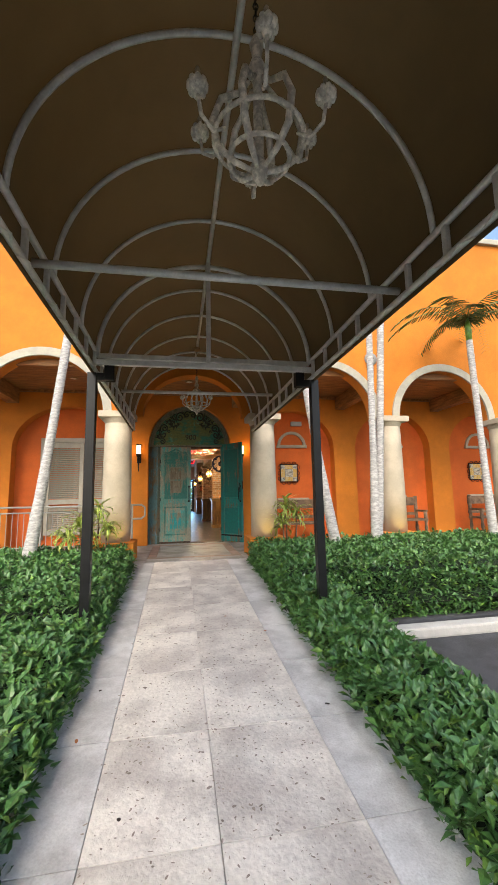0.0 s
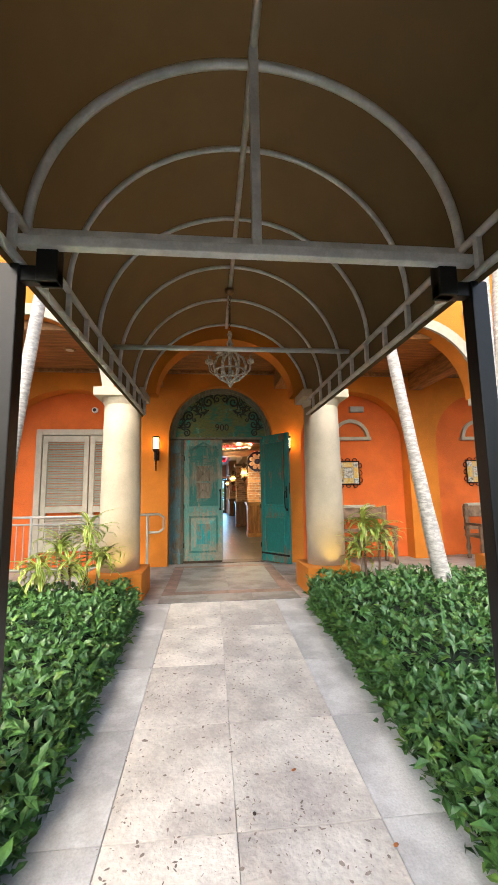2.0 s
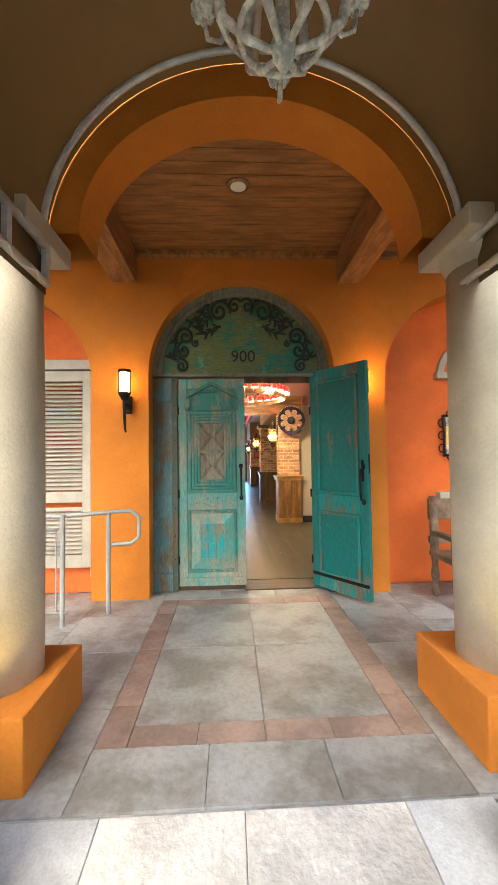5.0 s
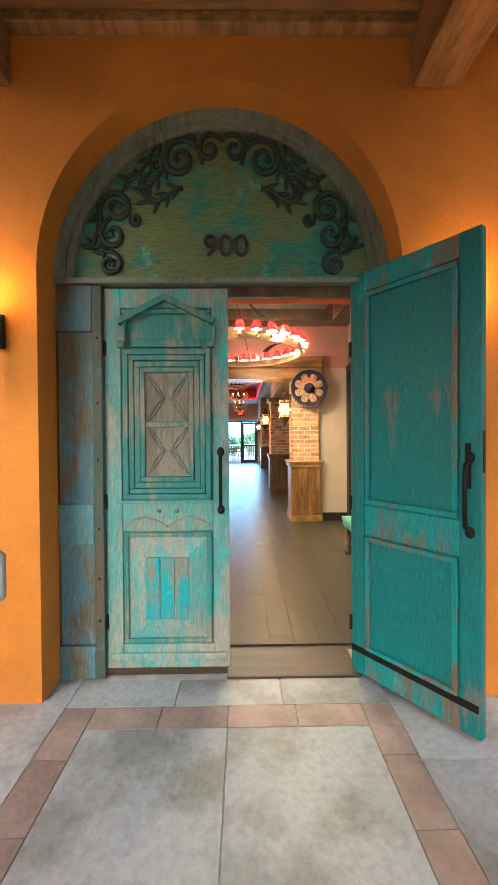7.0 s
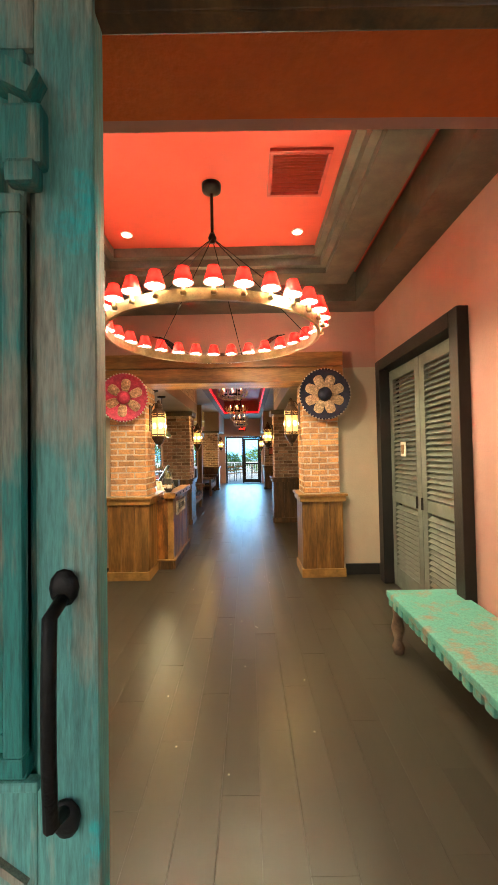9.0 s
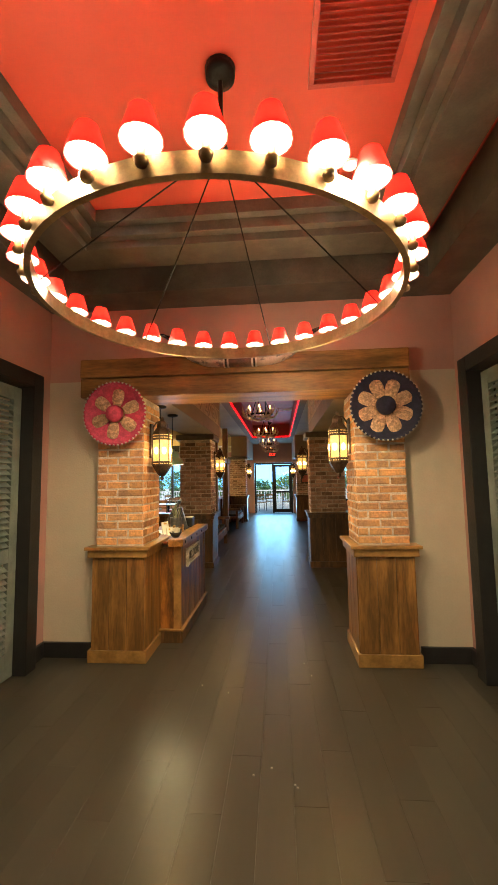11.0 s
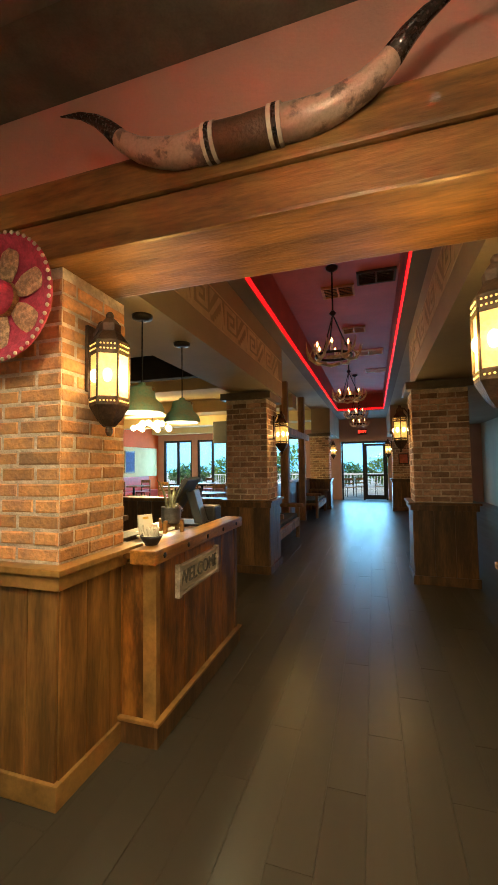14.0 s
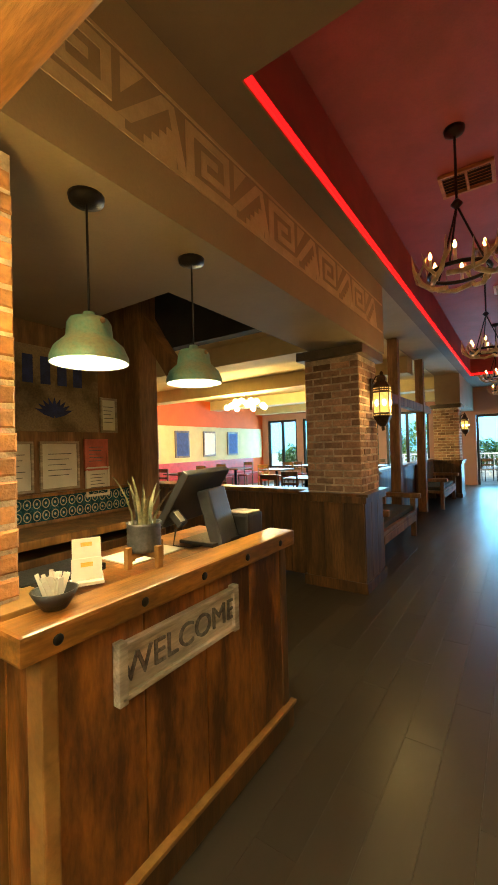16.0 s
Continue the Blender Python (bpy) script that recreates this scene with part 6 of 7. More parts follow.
# far glass wall: openings in one wall
OPEN = [(-8.55, -7.05), (-6.75, -5.25), (-4.95, -3.45), (-3.15, -1.6), (2.6, 4.6)]
bm = bmesh.new()
xs = [-12.3] + [v for o in OPEN[:4] for v in o] + [-0.10, 1.78] + list(OPEN[4]) + [5.4]
for a, b in zip(xs[::2], xs[1::2]):
    box(bm, a, b, 32.6, 32.85, 0, 4.0)
for a, b in OPEN:
    box(bm, a, b, 32.6, 32.85, 0, 0.55)
    box(bm, a, b, 32.6, 32.85, 2.72, 4.0)
box(bm, -0.10, 1.78, 32.6, 32.85, 2.45, 4.0)
struct("wall_north", bm, MAUVE, "dark painted end wall with large windows", "wall")
for i, (a, b) in enumerate(OPEN):
    w = thing(f"window_{i + 2}", "black framed dining room window onto the patio", "window", ((a + b) / 2, 32.7, 0.55))
    tagged(w, kind="structure")
    h = (b - a) / 2
    bm = bmesh.new()
    for x0, x1, z0, z1 in ((-h, -h + 0.08, 0, 2.17), (h - 0.08, h, 0, 2.17), (-h + 0.08, h - 0.08, 0, 0.09), (-h + 0.08, h - 0.08, 2.08, 2.17), (-0.05, 0.05, 0.09, 2.08)):
        box(bm, x0, x1, -0.06, 0.06, z0, z1, 0.006)
    part("window_frame", bm, FRAMEBLACK, w)
    for x0, x1 in ((-h + 0.08, -0.05), (0.05, h - 0.08)):
        pn = part("pane", boxed(x0, x1, -0.006, 0.006, 0.09, 2.08, 0), CLEAR, w)
        pn.visible_shadow = False
gd = thing("door_glass", "black framed glass double door onto the patio", "door", (0.84, 32.7, 0))
tagged(gd, kind="structure")
bm = bmesh.new()
for x0, x1, z0, z1 in ((-0.92, -0.85, 0, 2.44), (0.84, 0.92, 0, 2.44), (-0.85, 0.84, 2.36, 2.44), (-0.06, 0.03, 0, 2.36)):
    box(bm, x0, x1, -0.05, 0.05, z0, z1, 0.005)
part("door_frame", bm, FRAMEBLACK, gd)
bm = bmesh.new()
for x0, x1, z0, z1 in ((0.03, 0.12, 0.03, 2.34), (0.76, 0.84, 0.03, 2.34), (0.12, 0.76, 0.03, 0.20), (0.12, 0.76, 2.24, 2.34), (0.12, 0.76, 0.98, 1.06)):
    box(bm, x0, x1, -0.03, 0.03, z0, z1, 0.004)
part("leaf", bm, FRAMEBLACK, gd)
pn = part("pane", boxed(0.12, 0.76, -0.005, 0.005, 0.2, 2.24, 0), CLEAR, gd)
pn.visible_shadow = False
ex = thing("exit_sign", "lit red exit sign above the glass door", "sign", (0.80, 32.5, 2.72))
part("case", boxed(-0.18, 0.18, -0.04, 0.1, 0, 0.22, 0.01), BLACKPLAST, ex)
writing("exit_letters", "EXIT", 0.16, 0.004, EXITRED, ex, pose(0, -0.046, 0.11, 90))

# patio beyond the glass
# self-lit plane supplies the blue daylight behind the far windows
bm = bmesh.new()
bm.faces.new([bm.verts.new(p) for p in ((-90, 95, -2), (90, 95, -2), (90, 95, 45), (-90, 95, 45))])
struct("backdrop", bm, glow("glowing_daylight_backdrop", (0.16, 0.52, 0.90), 0.8), "glowing blue plane standing in for the daylit distance beyond the patio", "backdrop")
for i in range(2):
    pr = thing("patio_railing", "white patio railing outside the glass doors", "railing", (-4.0 + 8.0 * i, 37.5, -0.03), group="patio railings")
    bm = bmesh.new()
    box(bm, -4, 4, -0.03, 0.03, 0.95, 1.02, 0.005)
    box(bm, -4, 4, -0.03, 0.03, 0.15, 0.20, 0.005)
    part("rail", bm, WHITEPAINT, pr)
    for k in range(54):
        part("baluster", boxed(-3.96 + 0.15 * k - 0.014, -3.96 + 0.15 * k + 0.014, -0.012, 0.012, 0, 0.95, 0), WHITEPAINT, pr)


def bush(x, y, h, r, seed):
    b = thing("patio_shrub", "leafy green shrub behind the patio railing", "shrub", (x, y, -0.03), group="patio shrubs")
    rng = np.random.default_rng(seed)
    part("trunk", tube(bmesh.new(), [(0, 0, 0), (0.05, 0, h * 0.4), (0, 0.05, h * 0.8)], [0.09, 0.06, 0.03], 8), BENCHWOOD, b)
    n = 1600
    d = rng.normal(size=(n, 3))
    d /= np.linalg.norm(d, axis=1)[:, None]
    rad = rng.uniform(0.45, 1.0, n) ** 0.6
    lump = np.array([1 + 0.35 * noise.noise((q * 2.2 + seed).tolist()) for q in d])
    pts = d * (rad * lump)[:, None] * np.array([r, r * 0.8, h * 0.5]) + np.array([0, 0, h * 0.55])
    tagged(leaves("crown", pts, HEDGEYOUNG if seed % 2 else HEDGE, 0.28, b, 0.5, 0.3, seed), kind="stuff")


for k in range(9):
    bush(-11.5 + 2.7 * k, 41.5 + 0.7 * (k % 3), 1.5 + 0.4 * (k % 4), 1.5, 20 + k)


def patio_chair(x, y, turn):
    c = thing("patio_chair", "metal patio chair outside the glass door", "chair", (x, y, -0.03), turn, "patio chairs")
    part("seat", boxed(-0.22, 0.22, -0.22, 0.22, 0.43, 0.46, 0.008), OAKTRIM, c)
    bm = boxed(-0.22, 0.22, 0.19, 0.22, 0.75, 0.86, 0.008)
    box(bm, -0.22, 0.22, 0.19, 0.22, 0.58, 0.64, 0.006)
    part("backrest", bm, OAKTRIM, c)
    for sx in (-0.2, 0.2):
        for sy in (-0.2, 0.2):
            part("leg", tube(bmesh.new(), [(sx, sy, 0), (sx, sy, 0.44 if sy < 0 else 0.86)], 0.014, 6), FRAMEBLACK, c)


patio_chair(0.15, 34.6, 20)
patio_chair(0.5, 35.6, 200)
patio_chair(1.5, 35.2, 100)
patio_chair(-5.0, 35.2, 60)
patio_chair(-7.2, 35.4, 160)


# ---------------- antler chandeliers ----------------
def antler_chandelier(y):
    c = thing("antler_chandelier", "antler chandelier with small amber candle bulbs", "chandelier", (0.80, y, 2.82), group="antler chandeliers")
    part("canopy", lathe(bmesh.new(), [(0.02, 1.04), (0.07, 1.07), (0.075, 1.10)], 16), IRON, c, smooth=True)
    part("rod", tube(bmesh.new(), [(0, 0, 0.52), (0, 0, 1.08)], 0.010, 7), IRON, c)
    part("hub", lathe(bmesh.new(), [(0.015, 0.49), (0.045, 0.52), (0.015, 0.56)], 12), IRON, c, smooth=True)
    part("ring", tube(bmesh.new(), [(0.21 * math.cos(a), 0.21 * math.sin(a), 0.0) for a in [math.pi * k / 14 for k in range(28)]], 0.016, 7, True), IRON, c, smooth=True)
    for k in range(3):
        a = radians(120 * k + 20)
        part("hanger", tube(bmesh.new(), [(0, 0, 0.51), (0.21 * math.cos(a), 0.21 * math.sin(a), 0.01)], 0.008, 6), IRON, c)
    for k in range(6):
        a = radians(60 * k)
        ca, sa = math.cos(a), math.sin(a)
        P = lambda r, t, z: (ca * r - sa * t, sa * r + ca * t, z)
        bm = tube(bmesh.new(), [P(0.12, -0.14, -0.05), P(0.20, -0.06, -0.07), P(0.26, 0.05, -0.04), P(0.30, 0.12, 0.05), P(0.31, 0.13, 0.16)], [0.022, 0.020, 0.018, 0.013, 0.003], 7)
        tube(bm, [P(0.23, -0.01, -0.06), P(0.31, -0.04, 0.0), P(0.34, -0.05, 0.10)], [0.014, 0.010, 0.003], 6)
        tube(bm, [P(0.28, 0.08, 0.0), P(0.23, 0.10, 0.08), P(0.21, 0.09, 0.14)], [0.012, 0.009, 0.003], 6)
        part("antler", bm, ANTLER, c, smooth=True)
    for k in range(6):
        a = radians(60 * k + 30)
        q = part("candle", lathe(bmesh.new(), [(0.018, 0.0), (0.011, 0.02), (0.011, 0.09)], 8, (0.21 * math.cos(a), 0.21 * math.sin(a), 0.01)), BEAD, c)
        part("bulb", lathe(bmesh.new(), [(0.008, 0.095), (0.015, 0.115), (0.004, 0.15)], 8, (0.21 * math.cos(a), 0.21 * math.sin(a), 0.01)), FLAME, q, "small amber flame bulb", True)
    return c


first = antler_chandelier(20.2)
for y in (23.4, 26.4, 29.0):
    copy_thing(first, pose(0.80, y, 2.82))


def ceiling_grille(x, y, wx, wy, mtl, label):
    v = thing("ceiling_grille", label, "vent", (x, y, 3.92), group="aisle ceiling grilles")
    bm = bmesh.new()
    for x0, x1, y0, y1 in ((-wx, wx, -wy, -wy + 0.03), (-wx, wx, wy - 0.03, wy), (-wx, -wx + 0.03, -wy + 0.03, wy - 0.03), (wx - 0.03, wx, -wy + 0.03, wy - 0.03), (-0.012, 0.012, -wy + 0.03, wy - 0.03)):
        box(bm, x0, x1, y0, y1, -0.03, 0.004, 0.003)
    part("frame", bm, mtl, v)
    part("backing", boxed(-wx + 0.03, wx - 0.03, -wy + 0.03, wy - 0.03, -0.006, 0.002, 0), CHARCOAL, v)
    for k in range(6):
        part("slat", box(bmesh.new(), -wx + 0.03, wx - 0.03, -0.015, 0.015, -0.002, 0.002, 0, pose(0, -wy + 0.06 + k * (2 * wy - 0.12) / 5, -0.018, 35)), mtl, v)


ceiling_grille(0.82, 20.9, 0.22, 0.18, PINE, "brown slatted grille in the plum ceiling")
ceiling_grille(1.32, 20.6, 0.24, 0.18, CHARCOAL, "dark slatted grille in the plum ceiling")
ceiling_grille(0.95, 22.6, 0.20, 0.15, PINE, "brown slatted grille in the plum ceiling")
ceiling_grille(1.18, 24.2, 0.30, 0.18, WHITEPAINT, "white framed grille in the plum ceiling")
ceiling_grille(1.35, 26.0, 0.26, 0.14, WHITEPAINT, "white framed grille in the plum ceiling")

# ---------------- host stand ----------------
hs = thing("host_stand", "rustic stained wood host stand with bolted top edge", "counter", (0.0, 18.0, 0))
part("carcass", boxed(-0.55, 0.035, -0.62, 0.68, 0.0, 0.98, 0.004), OAKDARK, hs)
for k in range(4):
    y0 = -0.61 + 0.322 * k
    part("plank", boxed(0.036, 0.054, y0 + 0.003, y0 + 0.319, 0.13, 0.97, 0.004), STANDOAK, hs)
for k in range(3):
    x0 = -0.54 + 0.19 * k
    part("plank", boxed(x0 + 0.002, x0 + 0.188, -0.638, -0.621, 0.13, 0.97, 0.004), STANDOAK, hs)
part("corner_post", boxed(-0.02, 0.062, -0.648, -0.60, 0.0, 0.985, 0.006), OAKTRIM, hs)
part("corner_post", boxed(-0.02, 0.062, 0.64, 0.70, 0.0, 0.985, 0.006), OAKDARK, hs)
bm = boxed(0.054, 0.078, -0.66, 0.72, 0.0, 0.12, 0.006)
box(bm, -0.55, 0.054, -0.66, -0.638, 0.0, 0.12, 0.006)
part("skirting", bm, OAKDARK, hs)
bm = boxed(0.054, 0.09, -0.67, 0.73, 0.12, 0.14, 0.006)
box(bm, -0.55, 0.054, -0.67, -0.638, 0.12, 0.14, 0.006)
part("skirting_cap", bm, OAKTRIM, hs)
part("top", boxed(-0.58, -0.06, -0.66, 0.72, 1.0, 1.035, 0.008), STANDOAK, hs)
part("top_edge", boxed(-0.06, 0.10, -0.72, 0.74, 0.985, 1.065, 0.012), STANDEDGE, hs, "honey wood edge with iron bolts")
for k in range(5):
    part("bolt", blob(bmesh.new(), (0.102, -0.62 + 0.30 * k, 1.025), 0.006, 0.016, 0.016, n=10), IRON, hs, smooth=True)
ws = thing("welcome_sign", "weathered pale wooden framed sign on the stand", "sign", (0.056, 17.90, 0.82))
part("board", boxed(0.0, 0.018, -0.30, 0.30, -0.075, 0.075, 0.003), PALEWOOD, ws)
bm = bmesh.new()
for y0, y1, z0, z1 in ((-0.31, 0.31, -0.09, -0.072), (-0.31, 0.31, 0.072, 0.09), (-0.32, -0.285, -0.10, 0.10), (0.285, 0.32, -0.10, 0.10)):
    box(bm, 0.0, 0.034, y0, y1, z0, z1, 0.004)
part("frame", bm, PALEWOOD, ws)
writing("letters", "WELCOME", 0.125, 0.004, mat("faded_grey_letter_paint", (0.15, 0.135, 0.11), 0.7, var=0.4, scale=20), ws, pose(0.021, 0, 0, 90, 0, 90))

pos = thing("pos_terminal", "black touch screen till on a slate stand", "till", (-0.22, 18.42, 1.035), 0)
part("screen", box(bmesh.new(), -0.02, 0.02, -0.23, 0.23, -0.155, 0.155, 0.008, pose(-0.06, -0.06, 0.25, 0, 32, 12)), BLACKPLAST, pos)
part("stand", box(bmesh.new(), -0.035, 0.035, -0.10, 0.10, 0, 0.29, 0.012, pose(0.07, 0.02, 0.0, 0, -16, 12)), SLATEPLAST, pos)
part("foot", boxed(-0.13, 0.10, -0.12, 0.12, 0, 0.02, 0.008), BLACKPLAST, pos)
part("card_reader", box(bmesh.new(), -0.015, 0.02, -0.03, 0.03, -0.06, 0.06, 0.005, pose(-0.03, -0.24, 0.17, 0, -40, 15)), BLACKPLAST, pos)
part("label", box(bmesh.new(), 0.0, 0.003, -0.02, 0.02, -0.03, 0.03, 0, pose(0.0, -0.245, 0.17, 0, -40, 15)), PAPER, pos)
part("cable", tube(bmesh.new(), [(-0.05, -0.22, 0.10), (-0.03, -0.26, 0.03), (0.0, -0.18, 0.006), (0.04, -0.10, 0.006)], 0.004, 6), BLACKPLAST, pos)
prn = thing("receipt_printer", "small black receipt printer with its top coloured pale as if lit", "printer", (-0.16, 18.62, 1.035))
part("body", boxed(-0.09, 0.08, -0.07, 0.08, 0, 0.13, 0.015), BLACKPLAST, prn)
# pale colour on the printer's top stands for lamplight falling there
part("lit_top", boxed(-0.08, 0.07, -0.06, 0.07, 0.13, 0.137, 0.003), PALEWOOD, prn)
kb = thing("desk_papers", "loose papers and keyboard on the stand", "papers", (-0.36, 18.10, 1.035))
part("sheet", boxed(-0.1, 0.12, -0.2, 0.12, 0, 0.006, 0.001), PAPER, kb)
part("keyboard", boxed(-0.14, 0.06, -0.62, -0.28, 0, 0.03, 0.006), BLACKPLAST, kb)

pot = thing("snake_plant", "small snake plant in a ribbed metal pot on a wood stand", "plant", (-0.13, 17.88, 1.065))
bm = boxed(-0.085, 0.085, -0.010, 0.010, 0.035, 0.058, 0.003)
box(bm, -0.010, 0.010, -0.085, 0.085, 0.035, 0.058, 0.003)
for x, y in ((-0.082, 0), (0.082, 0), (0, -0.082), (0, 0.082)):
    box(bm, x - 0.012, x + 0.012, y - 0.012, y + 0.012, 0, 0.085, 0.003)
part("wood_stand", bm, OAKTRIM, pot)
part("pot", lathe(bmesh.new(), [(0.062, 0.058)] + [(0.066 + 0.003 * (k % 2), 0.065 + 0.008 * k) for k in range(13)] + [(0.071, 0.172), (0.060, 0.168), (0.058, 0.15)], 24), GALVAN, pot, smooth=True)
for k in range(9):
    a, r = 2.4 * k, 0.012 + 0.004 * k
    h = 0.13 + 0.02 * ((k * 7) % 5)
    bm = bmesh.new()
    x, y = r * math.cos(a), r * math.sin(a)
    rows = []
    for t in (0, 0.3, 0.6, 0.85, 1):
        w = 0.012 * (1 - 0.9 * t ** 3) * (0.7 + 0.6 * t * (1 - t) * 2)
        px, py, pz = x * (1 + 1.8 * t * t), y * (1 + 1.8 * t * t), 0.15 + h * t
        rows.append([bm.verts.new((px - w * math.sin(a), py + w * math.cos(a), pz)), bm.verts.new((px + 0.006 * math.cos(a), py + 0.006 * math.sin(a), pz)), bm.verts.new((px + w * math.sin(a), py - w * math.cos(a), pz))])
    for p, q in zip(rows, rows[1:]):
        bm.faces.new((p[0], p[1], q[1], q[0]))
        bm.faces.new((p[1], p[2], q[2], q[1]))
    part("leaf", bm, SUCC, pot, smooth=True)
for j, (x, y, z) in enumerate(((-0.13, 17.62, 1.065), (-0.19, 17.66, 1.065))):
    ch = thing("card_holder", "clear stand of white business cards", "card holder", (x, y, z), 60, "card holders")
    part("tray", boxed(-0.055, 0.055, -0.03, 0.03, 0, 0.012, 0.003), PAPER, ch)
    part("card", box(bmesh.new(), -0.05, 0.05, -0.008, 0.008, 0, 0.075 + 0.055 * j, 0.001, pose(0, 0, 0.012, -12)), PAPER, ch)
    part("print_bar", box(bmesh.new(), -0.02, 0.02, -0.0105, -0.0085, 0.045 + 0.055 * j, 0.06 + 0.055 * j, 0, pose(0, 0, 0.012, -12)), TILEYEL, ch)
bowl = thing("toothpick_bowl", "black molcajete bowl full of wrapped toothpicks", "bowl", (-0.02, 17.44, 1.065))
part("bowl", lathe(bmesh.new(), [(0.035, 0), (0.055, 0.03), (0.068, 0.055), (0.06, 0.055), (0.045, 0.03)], 18), BLACKPLAST, bowl, smooth=True)
rng = random.Random(9)
for k in range(26):
    a, r = rng.uniform(0, 6.28), rng.uniform(0.0, 0.035)
    x, y = r * math.cos(a), r * math.sin(a)
    part("toothpick", box(bmesh.new(), -0.006, 0.006, -0.001, 0.001, 0.02, 0.105, 0, pose(x, y, 0.0, rng.uniform(-25, 25), rng.uniform(-25, 25), rng.uniform(0, 90))), PAPER, bowl)


def pendant(x, y):
    p = thing("pendant_lamp", "patinated green metal pendant lamp over the host stand", "pendant lamp", (x, y, 1.915), group="host pendants")
    part("canopy", lathe(bmesh.new(), [(0.03, 0.622), (0.068, 0.632), (0.072, 0.655)], 18), IRON, p, smooth=True)
    part("cord", tube(bmesh.new(), [(0, 0, 0.17), (0, 0, 0.64)], 0.005, 6), IRON, p)
    part("shade", lathe(bmesh.new(), [(0.152, -0.03), (0.152, -0.005), (0.135, 0.035), (0.092, 0.075), (0.086, 0.13), (0.075, 0.15), (0.03, 0.155), (0.022, 0.18), (0.0, 0.183)], 28, cap=False), PATINA, p, smooth=True)
    part("inner_lining", lathe(bmesh.new(), [(0.149, -0.029), (0.148, -0.005), (0.131, 0.033), (0.086, 0.072), (0.0, 0.08)], 28, cap=False), PAPER, p, smooth=True)
    part("bulb", blob(bmesh.new(), (0, 0, 0.035), 0.035, 0.035, 0.04), BULB, p, smooth=True)
    part("knob", blob(bmesh.new(), (0.088, 0, 0.13), 0.012, 0.012, 0.012, n=8), BRASS, p)


pendant(-0.29, 17.76)
pendant(-0.32, 18.42)

# service shelf wall behind the host stand
bm = bmesh.new()
box(bm, -2.22, -2.02, 17.25, 19.50, 0, 3.35)
struct("wall_host", bm, TIMBERV, "dark wood wall behind the host stand", "wall")
sp = thing("timber_post", "rough dark timber post with an angled brace", "post", (-1.92, 19.42, 0))
part("shaft", boxed(-0.11, 0.11, -0.11, 0.11, 0, 3.35, 0.015), TIMBERV, sp)
part("brace", box(bmesh.new(), -0.07, 0.07, -0.07, 0.07, -0.5, 0.5, 0.01, pose(0.24, 0.0, 2.55, 0, -38, 0)), TIMBERV, sp)
part("brace", box(bmesh.new(), -0.07, 0.07, -0.07, 0.07, -0.42, 0.42, 0.01, pose(0.0, 0.28, 2.58, 40)), TIMBERV, sp)
sc = thing("service_counter", "low dark wooden counter with an open shelf", "counter", (-1.75, 18.4, 0))
part("cabinet", boxed(-0.25, 0.20, -1.1, 0.95, 0, 0.82, 0.006), OAKDARK, sc)
part("worktop", boxed(-0.26, 0.26, -1.12, 0.97, 0.90, 0.96, 0.01), OAK, sc)
part("shelf_back", boxed(-0.25, -0.22, -1.1, 0.95, 0.82, 0.90, 0.003), OAKDARK, sc)
part("support", boxed(-0.22, 0.2, -1.1, -1.0, 0.82, 0.90, 0.003), OAKDARK, sc)
part("support", boxed(-0.22, 0.2, 0.85, 0.95, 0.82, 0.90, 0.003), OAKDARK, sc)
me = to_mesh("tile", boxed(0.0, 0.014, -0.072, 0.072, -0.095, 0.095, 0.003), BLUETILE)
bm = bmesh.new()
for zc in (-0.048, 0.048):
    for yc in (-0.036, 0.036):
        tube(bm, [(0.016, yc + 0.028 * math.cos(a), zc + 0.036 * math.sin(a)) for a in [math.pi * q / 7 for q in range(14)]], 0.004, 4, True)
        blob(bm, (0.015, yc, zc), 0.003, 0.010, 0.012, n=6)
tf = to_mesh("tile_pattern", bm, TILECREAM)
tiles = thing("tile_splashback", "row of teal patterned ceramic tiles above the counter", "tiles", (-2.018, 0, 1.08))
for k in range(14):
    t = new("tile", me)
    t.parent = tiles
    t.location = (0, 17.42 + 0.148 * k, 0)
    q = new("tile_pattern", tf)
    q.parent = t
part("shelf", boxed(0.0, 0.05, 17.30, 19.32, 0.10, 0.125, 0.004), OAK, tiles)


def framed(y, z, w, h, face, label, mtl=OAKDARK):
    f = thing("framed_notice", label, "framed paper", (-2.016, y, z), group="host wall frames")
    bm = bmesh.new()
    for y0, y1, z0, z1 in ((-w, w, -h, -h + 0.02), (-w, w, h - 0.02, h), (-w, -w + 0.02, -h + 0.02, h - 0.02), (w - 0.02, w, -h + 0.02, h - 0.02)):
        box(bm, 0, 0.022, y0, y1, z0, z1, 0.003)
    part("frame", bm, mtl, f)
    part("sheet", boxed(0.0, 0.010, -w + 0.02, w - 0.02, -h + 0.02, h - 0.02, 0), face, f)
    bm = bmesh.new()
    for k in range(5):
        box(bm, 0.0102, 0.0115, -w * 0.6, w * (0.6 - 0.15 * (k % 3)), h * 0.5 - k * h * 0.22 - 0.006, h * 0.5 - k * h * 0.22)
    part("print", bm, GALVAN, f)
    return f


